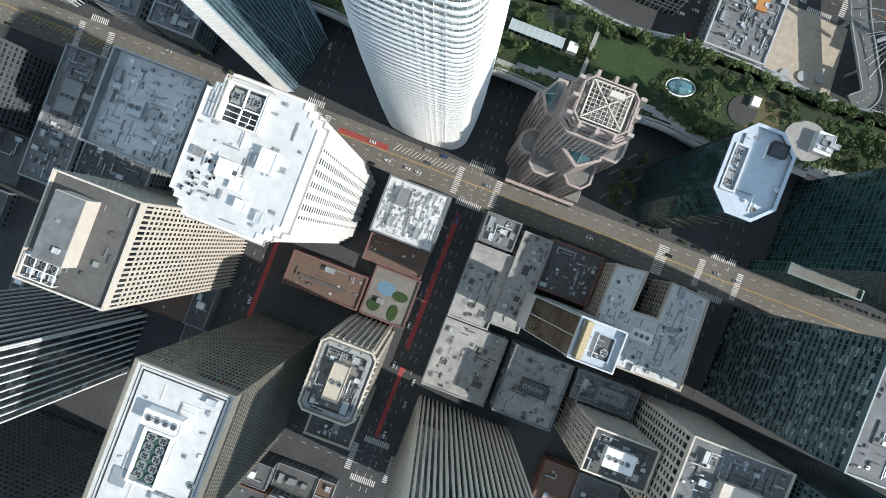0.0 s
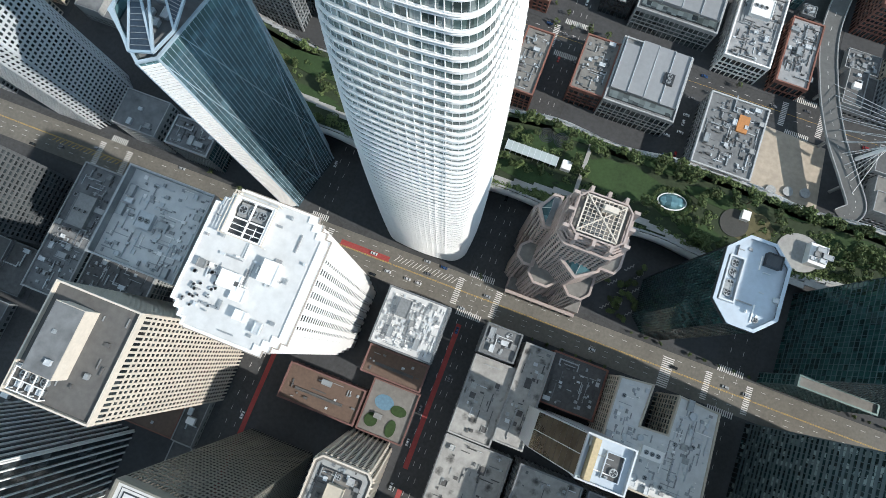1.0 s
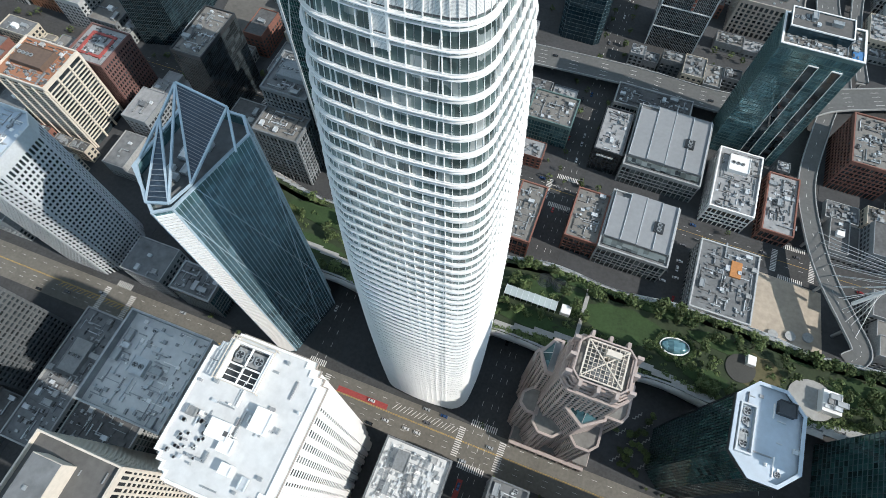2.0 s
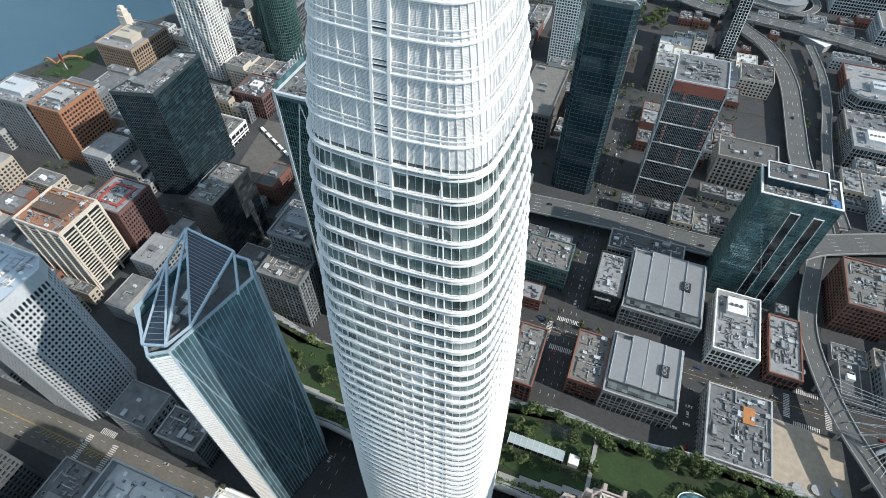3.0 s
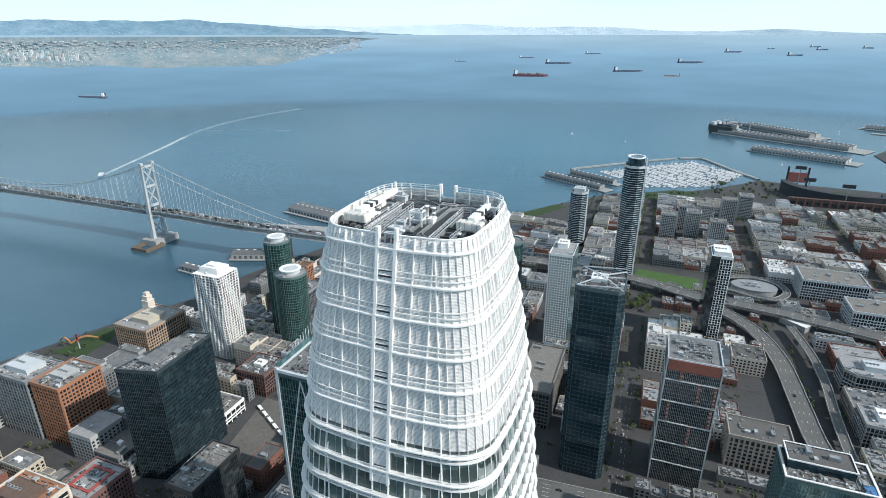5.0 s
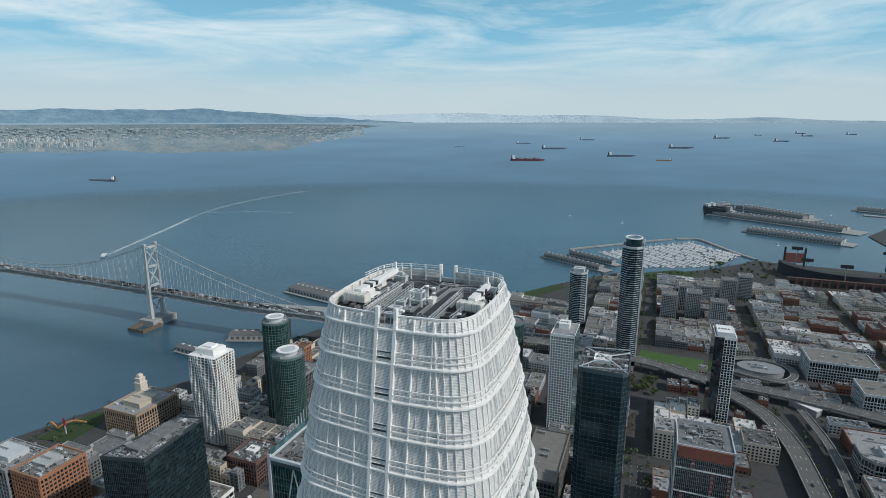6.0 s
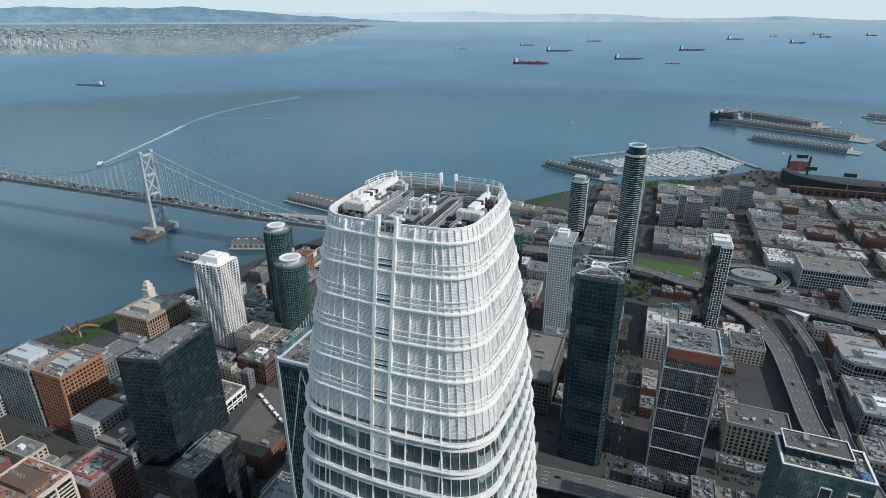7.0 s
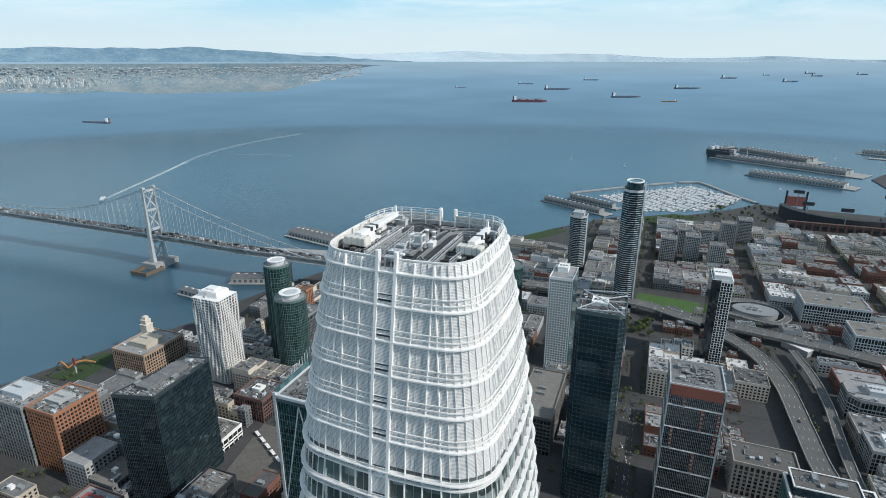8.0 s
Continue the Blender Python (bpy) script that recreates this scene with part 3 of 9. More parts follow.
def far_shore():
    # Hill and range colours have the blue of distance haze painted in.
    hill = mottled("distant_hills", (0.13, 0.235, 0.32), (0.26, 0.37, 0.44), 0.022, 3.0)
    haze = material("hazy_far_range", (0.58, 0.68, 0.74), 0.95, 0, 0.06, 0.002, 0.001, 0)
    # The flat's two tones are blued for haze as well.
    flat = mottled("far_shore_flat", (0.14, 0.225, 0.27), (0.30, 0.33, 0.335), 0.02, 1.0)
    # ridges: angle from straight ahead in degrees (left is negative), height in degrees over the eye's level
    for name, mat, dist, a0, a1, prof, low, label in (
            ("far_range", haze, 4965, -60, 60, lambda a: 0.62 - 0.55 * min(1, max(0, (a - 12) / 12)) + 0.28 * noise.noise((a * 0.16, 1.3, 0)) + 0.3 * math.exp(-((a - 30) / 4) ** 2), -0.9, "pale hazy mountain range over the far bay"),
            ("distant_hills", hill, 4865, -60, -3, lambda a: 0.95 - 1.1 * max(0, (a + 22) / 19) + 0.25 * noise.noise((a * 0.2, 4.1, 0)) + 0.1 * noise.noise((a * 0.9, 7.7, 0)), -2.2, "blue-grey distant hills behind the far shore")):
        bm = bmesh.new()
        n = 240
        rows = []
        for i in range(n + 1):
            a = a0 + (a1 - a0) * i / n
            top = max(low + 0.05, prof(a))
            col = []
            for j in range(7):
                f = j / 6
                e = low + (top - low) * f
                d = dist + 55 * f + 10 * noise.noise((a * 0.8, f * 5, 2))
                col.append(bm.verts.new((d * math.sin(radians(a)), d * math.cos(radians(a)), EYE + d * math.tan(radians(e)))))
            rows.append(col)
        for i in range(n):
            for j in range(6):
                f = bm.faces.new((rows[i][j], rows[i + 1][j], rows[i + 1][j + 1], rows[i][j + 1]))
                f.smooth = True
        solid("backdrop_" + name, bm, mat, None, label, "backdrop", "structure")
    # the flat shore below them
    bm = bmesh.new()
    n, rows = 120, []
    for i in range(n + 1):
        a = -46 + 40 * i / n
        near = 7000 + 500 * noise.noise((a * 0.25, 0, 5)) + 18 * max(0, -a - 22) ** 1.5 + (33000 * max(0, (a + 17) / 11) ** 2.3)
        rows.append([bm.verts.new(nearer(squeeze((d * math.sin(radians(a)), d * math.cos(radians(a)), 4 + 0.004 * (d - near))), 0.985)) for d in [near * (40000 / near) ** (k / 16) for k in range(17)]])
    for i in range(n):
        for j in range(16):
            bm.faces.new((rows[i][j], rows[i + 1][j], rows[i + 1][j + 1], rows[i][j + 1]))
    for f in bm.faces:
        f.smooth = True
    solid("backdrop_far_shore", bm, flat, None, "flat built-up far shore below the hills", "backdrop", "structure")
    # its pale sheds and towers
    r = random.Random(3)
    bm = bmesh.new()
    # Town colours, drawn together and paled in place of real haze.
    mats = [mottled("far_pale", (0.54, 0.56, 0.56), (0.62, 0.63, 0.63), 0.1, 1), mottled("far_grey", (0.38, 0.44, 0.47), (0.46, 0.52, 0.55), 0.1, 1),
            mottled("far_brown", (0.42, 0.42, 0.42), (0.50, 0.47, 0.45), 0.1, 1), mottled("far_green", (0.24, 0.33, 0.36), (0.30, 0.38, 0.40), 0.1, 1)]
    for _ in range(5200):
        a = r.uniform(-45, -8)
        near = 7300 + 18 * max(0, -a - 22) ** 1.5 + (9000 * max(0, (a + 17) / 11) ** 1.6)
        deep = r.choice((abs(r.gauss(0, 0.35)), r.uniform(0, 3.2), r.uniform(0, 2.2)))
        if -31 < a < -14 and deep < 0.32 and r.random() < 0.93:
            continue                            # the bare sandy airfield on the point
        d = near * (1 + deep)
        p = Vector((d * math.sin(radians(a)), d * math.cos(radians(a)), 0))
        q = nearer(squeeze(p), 0.985)
        s = (q - Vector((0, 0, EYE))).length / (p - Vector((0, 0, EYE))).length
        tall = -40 < a < -31 and 1.1 < d / near < 1.7 and r.random() < 0.45
        w, h = (r.uniform(22, 45), r.uniform(25, 75)) if tall else (r.uniform(10, 34) * r.choice((1, 1, 1, 1, 1, 3.2)) * d / 8000, r.uniform(2.5, 7) * d / 8000)
        w, h = w * s, h * s
        box(bm, q.x - w / 2, q.x + w / 2, q.y - 2.5, q.y + 4, q.z - 1, q.z + h, r.choice((0, 0, 1, 1, 2, 3)))
    # houses up the lower slopes
    for _ in range(1500):
        a, f = r.uniform(-50, -8), abs(r.gauss(0, 0.3))
        if f > 0.85:
            continue
        top = max(-2.15, 0.95 - 1.1 * max(0, (a + 22) / 19))
        d, e = 4864 + 55 * f + 10 * noise.noise((a * 0.8, f * 5, 2)), -2.2 + (top + 2.2) * f
        x, y, z, w = d * math.sin(radians(a)), d * math.cos(radians(a)), EYE + d * math.tan(radians(e)), r.uniform(3, 10)
        box(bm, x - w / 2, x + w / 2, y - 1, y + 4, z, z + r.uniform(1.5, 3.5), r.choice((0, 1, 2)))
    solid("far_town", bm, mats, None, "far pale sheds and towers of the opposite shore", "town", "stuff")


far_shore()

# ---- pavements: the blocks between the streets, a kerb's height over the road ----
RESERVED = []


def reserve(u0, u1, v0, v1):
    RESERVED.append((min(u0, u1), max(u0, u1), min(v0, v1), max(v0, v1)))


US = [(-1090, -960), (-935, -800), (-780, -640), (-610, -500), (-478, -335), (-322, -262), (-250, -118), (-97, -5), (17, 160), (184, 330), (350, 500), (520, 700), (720, 900)]
VS = [(-600, -470), (-450, -300), (-280, -160), (-132, 29), (58, 228), (247, 395), (420, 555), (577, 720), (742, 880), (900, 1035), (1055, 1190), (1210, 1330)]


def pavements():
    for u0, u1 in US:
        for v0, v1 in VS:
            us, vs = [u0, u1], [v0, v1]
            if not all(inside(p, LAND) for p in ((u0 - 5, v0), (u1, v0), (u1, v1 + 8), (u0 - 5, v1 + 8))):
                continue
            bm = bmesh.new()
            poly = chamfer(u1 - u0, v1 - v0, 3)
            ring(bm, offset(poly, -0.35), poly, 0, 0.16)
            prism(bm, offset(poly, -0.35), 0, 0.155)
            solid("pavement", bm, PAVING, at((u0 + u1) / 2, (v0 + v1) / 2), "grey concrete pavement slab with a kerb round a city block", "pavement", "structure")


pavements()


# ---- the tall tapering tower ----
TU, TV = -36.8, 85.4
PZ = [0, 40, 80, 120, 150, 180, 210, 240, 265, 280, 290, 300, 309, 318, 326]
PA = [27.0, 27.2, 27.0, 26.6, 26.0, 25.3, 24.2, 22.7, 21.0, 19.7, 18.7, 17.5, 16.1, 14.6, 13.2]


def half(z):
    """Half the tower's side at a height, smoothed between the given ones."""
    return sum(np.interp(z + d, PZ, PA) for d in (-10, -5, 0, 5, 10)) / 5 if z < 308 else float(np.interp(z, PZ, PA))


def soft_square(a, out=0.0, n_side=10, n_corner=8, bulge=0.035):
    """A square of half side a with broad round corners and slightly bowed sides, pushed out by `out`."""
    r = a * 0.42
    pts = []
    for k in range(4):
        th = k * math.pi / 2
        c, s = math.cos(th), math.sin(th)
        for i in range(n_side):
            f = -1 + 2 * i / n_side
            x, y = f * (a - r), -a - bulge * a * (1 - f * f) - out
            pts.append((x * c - y * s, x * s + y * c))
        for i in range(n_corner):
            ph = -math.pi / 2 + (math.pi / 2) * i / n_corner
            x, y = (a - r) + (r + out) * math.cos(ph), -(a - r) + (r + out) * math.sin(ph)
            pts.append((x * c - y * s, x * s + y * c))
    return pts


def crown_material():
    m = material("perforated_white_screen", (0.79, 0.775, 0.75), 0.5, 0.0, 0.06, 0.5, 0.02, 0, 0)
    n, l = m.node_tree.nodes, m.node_tree.links
    b = n["Principled BSDF"]
    old = b.inputs["Base Color"].links[0].from_socket
    vor, tc, ramp, mix = n.new("ShaderNodeTexVoronoi"), n.new("ShaderNodeTexCoord"), n.new("ShaderNodeValToRGB"), n.new("ShaderNodeMix")
    vor.voronoi_dimensions = "2D"
    vor.inputs["Scale"].default_value, vor.inputs["Randomness"].default_value = 4.4, 0.0
    sp, ad, cb = n.new("ShaderNodeSeparateXYZ"), n.new("ShaderNodeMath"), n.new("ShaderNodeCombineXYZ")
    l.new(tc.outputs["Object"], sp.inputs[0])
    l.new(sp.outputs["X"], ad.inputs[0])
    l.new(sp.outputs["Y"], ad.inputs[1])
    l.new(ad.outputs[0], cb.inputs[0])
    l.new(sp.outputs["Z"], cb.inputs[1])
    ramp.color_ramp.elements[0].position, ramp.color_ramp.elements[1].position = 0.26, 0.40
    mix.data_type = "RGBA"
    mix.inputs["A"].default_value = (0.34, 0.34, 0.34, 1)
    l.new(cb.outputs[0], vor.inputs["Vector"])
    l.new(vor.outputs["Distance"], ramp.inputs["Fac"])
    l.new(ramp.outputs["Color"], mix.inputs["Factor"])
    l.new(old, mix.inputs["B"])
    l.new(mix.outputs["Result"], b.inputs["Base Color"])
    return m


def loft(bm, levels, close=True, mi=0):
    """Skins a list of closed rings of points, given as ((x, y) list, z)."""
    rows = [[bm.verts.new((*p, z)) for p in pts] for pts, z in levels]
    k = len(rows[0])
    for a, b in zip(rows, rows[1:]):
        for i in range(k):
            f = bm.faces.new((a[i], a[(i + 1) % k], b[(i + 1) % k], b[i]))
            f.material_index, f.smooth = mi, True
    return rows


def main_tower():
    t = thing("tapering_tower", at(TU, TV), "tall white tapering round-cornered glass tower with perforated crown", "skyscraper")
    screen = crown_material()
    core = glass_material("tower_glass", (0.085, 0.125, 0.12), 0.07, 0.8, 0.55, 0.33, 0.2, 0.25, (0.34, 0.37, 0.36), 0.9)
    flat = lambda z: half(z) * 0.58
    notch = 0.05
    bm = bmesh.new()
    zs = [0.0] + [4.0 + i * 6 for i in range(49)] + [294.0]
    loft(bm, [(soft_square(half(z), -0.34), z) for z in zs])
    part("glazing", bm, core, t)
    # perforated crown, with a gap in the rim above each notch
    bm = bmesh.new()
    zs = [291.7 + i * 2.5 for i in range(13)] + [324.3, 326.0]
    outer = [[bm.verts.new((*p, z)) for p in soft_square(half(z), -0.3)] for z in zs]
    inner = [[bm.verts.new((*p, z)) for p in soft_square(half(z), -0.5)] for z in zs]
    k = len(outer[0])
    for r in range(len(zs) - 1):
        for i in range(k):
            j = (i + 1) % k
            if r == len(zs) - 2 and i % 18 in (4, 5) and i // 18 in (0, 2):
                continue
            bm.faces.new((outer[r][i], outer[r][j], outer[r + 1][j], outer[r + 1][i])).smooth = True
            bm.faces.new((inner[r][j], inner[r][i], inner[r + 1][i], inner[r + 1][j])).smooth = True
            if r == len(zs) - 2:
                bm.faces.new((outer[r + 1][i], outer[r + 1][j], inner[r + 1][j], inner[r + 1][i]))
    part("crown_screen", bm, screen, t, "perforated white metal crown screen")
    # floors: closer together towards the street
    crown = [296.4, 302.0, 307.5, 313.1, 318.75, 324.0]
    floors, z = [], 290.6
    while z > 5:
        floors.append(z)
        z -= 5.15 if z > 250 else 4.75 if z > 200 else 4.4
    # Dark grey painted in for the shade between each floor band's rings.
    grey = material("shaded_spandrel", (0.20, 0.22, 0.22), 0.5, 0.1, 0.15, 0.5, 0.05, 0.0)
    for z in floors:
        a = half(z)
        deep = 0.75 + 1.5 * min(1, max(0, (280 - z) / 120))
        bm = bmesh.new()
        ring(bm, soft_square(a, -0.5), soft_square(a, 0.44), z + 0.06, z + 0.32)
        ring(bm, soft_square(a, -0.5), soft_square(a, 0.38), z, z + 0.37)
        ring(bm, soft_square(half(z - 0.9), -0.5), soft_square(half(z - 0.9), 0.14), z - 0.98, z - 0.74)
        ring(bm, soft_square(half(z - 1.4), -0.55), soft_square(half(z - 1.4), -0.12), z - deep - 0.5, z - 0.95)
        ring(bm, soft_square(half(z + 0.9), 0.26), soft_square(half(z + 0.9), 0.34), z + 0.85, z + 0.95)
        part("floor_band", bm, WHITE, t)
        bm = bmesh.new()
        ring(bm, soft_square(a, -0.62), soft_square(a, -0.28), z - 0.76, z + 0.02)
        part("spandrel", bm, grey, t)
    for z in crown:
        a = half(z)
        bm = bmesh.new()
        ring(bm, soft_square(a, -0.35), soft_square(a, 0.34), z - 0.15, z + 0.11)
        ring(bm, soft_square(a, -0.35), soft_square(a, 0.26), z - 0.2, z + 0.16)
        if z < 322:
            ring(bm, soft_square(half(z + 1.0), -0.05), soft_square(half(z + 1.0), 0.14), z + 0.9, z + 1.1)
            ring(bm, soft_square(half(z + 1.9), -0.05), soft_square(half(z + 1.9), 0.14), z + 1.82, z + 1.98)
        part("crown_band", bm, WHITE, t)
    pts = soft_square(half(326), -0.4)
    for i in range(len(pts)):
        if i % 18 in (4, 5) and i // 18 in (0, 2):
            continue
        p, q = Vector((*pts[i], 326.05)), Vector((*pts[(i + 1) % len(pts)], 326.05))
        part("rim", one_box(-0.16, 0.16, -0.12, 0.12, 0, (q - p).length), WHITE, t, "", Matrix.Translation(p) @ (q - p).to_track_quat("Z", "Y").to_matrix().to_4x4())
    # dark open storey where the crown meets the glass
    bm = bmesh.new()
    ring(bm, soft_square(half(292), -0.5), soft_square(half(292), -0.26), 291.1, 291.75)
    part("vent_storey", bm, DARKMETAL, t, "dark open vent storey")

    def upright(name, mat, side, x, wide, out, z0, z1, corner=None, steps=44, back=-0.5, edge=0):
        """A post that follows the tower's outline at a fixed distance from the middle of a side, along the end of a side, or round a corner."""
        th = side * math.pi / 2
        c, s = math.cos(th), math.sin(th)
        bm, last = bmesh.new(), None
        for i in range(steps + 1):
            z = z0 + (z1 - z0) * i / steps
            a = half(z)
            r = a * 0.42
            if corner is None:
                xx = edge * (a - r) if edge else x
                if abs(xx) > a - r + 0.01:
                    continue
                f = xx / (a - r)
                p, nrm = Vector((xx, -a - 0.035 * a * (1 - f * f))), Vector((0, -1))
            else:
                ph = -math.pi / 2 + math.pi / 2 * corner
                nrm = Vector((math.cos(ph), math.sin(ph)))
                p = Vector((a - r, -(a - r))) + nrm * r
            tan = Vector((-nrm.y, nrm.x))
            row = []
            for w, o in ((-wide / 2, out), (wide / 2, out), (wide / 2, back), (-wide / 2, back)):
                q = p + tan * w + nrm * o
                row.append(bm.verts.new((q.x * c - q.y * s, q.x * s + q.y * c, z)))
            if last:
                for k in range(4):
                    bm.faces.new((last[k], last[(k + 1) % 4], row[(k + 1) % 4], row[k]))
            else:
                bm.faces.new(row[::-1])
            last = row
        if len(bm.verts) < 8:
            bm.free()
            return
        bm.faces.new(last)
        part(name, bm, mat, t)

    for side in range(4):
        xs = [notch + sg * (1.5 + 3.05 * k) for k in range(5) for sg in (-1, 1)]
        for x in xs:
            upright("mullion", WHITE, side, x, 0.16, 0.06, 4.5, 294)
            upright("glazing_bar", STEEL, side, x + 1.52, 0.08, -0.27, 60, 294, None, 40)
            if side != 2:
                if abs(x) > 2:
                    upright("crown_fin", WHITE, side, x, 0.17, 0.1, 291.8, 325.8, None, 14)
                for g in (1.02, 2.04):
                    upright("crown_bar", SCREEN, side, x + g, 0.07, -0.22, 291.8, 325.9, None, 14)
        for sg in (-1, 1):
            upright("mullion", WHITE, side, 0, 0.15, 0.1, 4.5, 294, None, 44, -0.5, sg)
            upright("crown_fin", WHITE, side, 0, 0.16, 0.06, 291.8, 325.8, None, 14, -0.5, sg)
        for cpos in (0.125, 0.25, 0.375, 0.5, 0.625, 0.75, 0.875):
            upright("mullion", WHITE, side, 0, 0.1, -0.2, 4.5, 294, cpos)
            upright("crown_fin", WHITE, side, 0, 0.1, -0.08, 291.8, 325.8, cpos, 14)
    # the notch up the middle of the two street faces
    for side in (0, 2):
        sg = 1 if side == 0 else -1
        for s in (-1, 1):
            upright("notch_post", WHITE, side, notch + s * 1.55, 0.5, 0.32, 283, 327.3, None, 24)
        upright("notch_screen", screen, side, notch, 2.6, 0.06, 283, 324.6, None, 24, -0.55)
        for z in crown + floors[:2]:
            for k in range(3):
                zz = z - 0.2 + k * 0.95
                if zz > 324 or (k == 2 and z < 296):
                    continue
                a = half(zz) * 1.035 + 0.1
                bm = one_box(sg * notch - 1.12, sg * notch + 1.12, -sg * a - 0.07, -sg * a + 0.07, zz, zz + (0.3 if k < 2 else 0.16))
                part("louvre", bm, DARKMETAL, t)
    # lobby
    bm = bmesh.new()
    ring(bm, soft_square(half(3), -1.2), soft_square(half(3), 0.4), 4.0, 5.2)
    part("lobby_canopy", bm, WHITE, t)
    crown_roof(t)


def crown_roof(t):
    """The roof deck sunk inside the crown: two track loops, a cleaning crane on each, trenches with railings, and plant."""
    zd = 323.9
    deck = material("grey_roof_deck", (0.042, 0.044, 0.048), 0.7, 0, 0.45, 0.5, 0.3)
    plate = material("dark_deck_plate", (0.06, 0.063, 0.068), 0.6, 0.2, 0.3, 0.8, 0.3)
    cream = material("cream_painted_weight", (0.74, 0.71, 0.65), 0.6, 0, 0.1, 0.8, 0.1)
    bm = bmesh.new()
    prism(bm, soft_square(half(zd), -0.52), zd - 0.5, zd)
    part("roof_deck", bm, deck, t, "grey roof deck sunk inside the crown")
    # posts and rails on the inside of the rim, higher at the back
    pts = soft_square(13.2, -0.75)
    n = len(pts)
    for i in range(0, n, 2):
        x, y = pts[i]
        if y > -4:
            part("rim_post", one_box(x - 0.11, x + 0.11, y - 0.11, y + 0.11, zd, 327.2 if y > 2 else 326.2), WHITE, t)
    bm = bmesh.new()
    for za in (324.9, 325.6, 326.2, 326.7, 327.1):
        for i in range(n):
            a, b = Vector(pts[i - 1]), Vector(pts[i])
            if a.y > 2 and b.y > 2 and not (abs(a.x + b.x) < 2.6 and za > 325):
                d = (b - a).normalized() * 0.02
                o = Vector((d.y, -d.x)) * 2
                vs = [bm.verts.new((*q, zz)) for zz in (za, za + 0.09) for q in (a - o, b - o, b + o, a + o)]
                for f in ((0, 1, 5, 4), (2, 3, 7, 6), (4, 5, 6, 7), (3, 2, 1, 0)):
                    bm.faces.new([vs[k] for k in f])
    part("railing", bm, WHITE, t, "white slatted fence along the far rim")
    # two long loops of track
    def stadium(cx, r, y0, y1, m=14):
        return ([(cx + r * math.cos(math.pi * i / m), y1 + r * math.sin(math.pi * i / m)) for i in range(m + 1)]
                + [(cx + r * math.cos(math.pi + math.pi * i / m), y0 + r * math.sin(math.pi + math.pi * i / m)) for i in range(m + 1)])

    for cx, r, y0, y1 in ((-5.0, 4.7, -5.5, 6.0), (6.0, 4.4, -5.0, 6.2)):
        bm = bmesh.new()
        ring(bm, stadium(cx, r - 0.45, y0, y1), stadium(cx, r + 0.45, y0, y1), zd, zd + 0.35)
        part("crane_track", bm, DARKMETAL, t, "dark curved crane track")
        bm = bmesh.new()
        for d in (-0.9, 0.75):
            ring(bm, stadium(cx, r + d, y0, y1), stadium(cx, r + d + 0.15, y0, y1), zd, zd + 0.55)
        part("track_kerb", bm, STEEL, t)
        bm = bmesh.new()
        ring(bm, stadium(cx, r - 3.0, y0, y1), stadium(cx, r - 1.2, y0, y1), zd, zd + 0.12)
        part("deck_plate", bm, plate, t)

    def railing(pts_, z, h=1.1):
        bm = bmesh.new()
        for (x0, y0), (x1, y1) in zip(pts_, pts_[1:]):
            a, b = Vector((x0, y0)), Vector((x1, y1))
            m = max(1, int((b - a).length / 1.3))
            for i in range(m + 1):
                p = a + (b - a) * i / m
                box(bm, p.x - 0.05, p.x + 0.05, p.y - 0.05, p.y + 0.05, zd, z + h)
            d = (b - a).normalized()
            o = Vector((d.y, -d.x)) * 0.045
            for zz in (z + 0.15, z + h * 0.55, z + h):
                vs = [bm.verts.new((*q, w)) for w in (zz - 0.045, zz + 0.045) for q in (a - o, b - o, b + o, a + o)]
                for f in ((0, 1, 5, 4), (1, 2, 6, 5), (2, 3, 7, 6), (3, 0, 4, 7), (4, 5, 6, 7)):
                    bm.faces.new([vs[k] for k in f])
        part("railing", bm, SCREEN, t)

    for x0, x1 in ((-6.2, -3.4), (6.1, 8.3)):
        part("trench", one_box(x0, x1, -10, 5, zd, zd + 0.06), DARKMETAL, t, "dark open trench")
        part("trench_beam", one_box(x0 - 0.25, x0, -10, 5, zd, zd + 0.8), STEEL, t)
        part("trench_beam", one_box(x1, x1 + 0.25, -10, 5, zd, zd + 0.8), STEEL, t)
        for i in range(7):
            part("trench_strut", one_box(x0, x1, -9 + i * 2.2, -8.8 + i * 2.2, zd + 0.2, zd + 0.4), DARKMETAL if i % 2 else STEEL, t)
    railing([(-6.0, -10), (-6.7, 4.6)], zd + 0.7)
    railing([(-3.0, -10.8), (-3.8, 5.0)], zd + 0.7)
    railing([(-5.2, -10.6), (-5.8, 4.0)], zd + 0.3)
    railing([(6.0, -10.4), (5.8, 5.5), (8.6, 5.4)], zd + 0.7)
    railing([(8.6, -9), (9.0, -3.5)], zd + 0.4)
    railing([(-2.4, -6.5), (-2.2, -2.0), (0.2, -2.2)], zd + 0.2)
    railing([(-12.3, -6), (-12.4, 3)], zd + 0.2)
    # lift cage, tanks and boxes in the middle
    bm = bmesh.new()
    for x in (-0.6, 1.5):
        for y in (-3.6, -1.9):
            box(bm, x - 0.12, x + 0.12, y - 0.12, y + 0.12, zd, zd + 3.0)
    for z in (zd + 1.4, zd + 2.8):
        for y in (-3.6, -1.9):
            box(bm, -0.7, 1.6, y - 0.1, y + 0.1, z, z + 0.22)
        for x in (-0.6, 1.5):
            box(bm, x - 0.1, x + 0.1, -3.7, -1.8, z, z + 0.22)
    cage = part("lift_cage", bm, WHITE, t, "white open lift cage")
    part("cage_panel", one_box(-0.4, 1.3, -2.05, -1.98, zd + 0.2, zd + 2.7), SCREEN, cage)
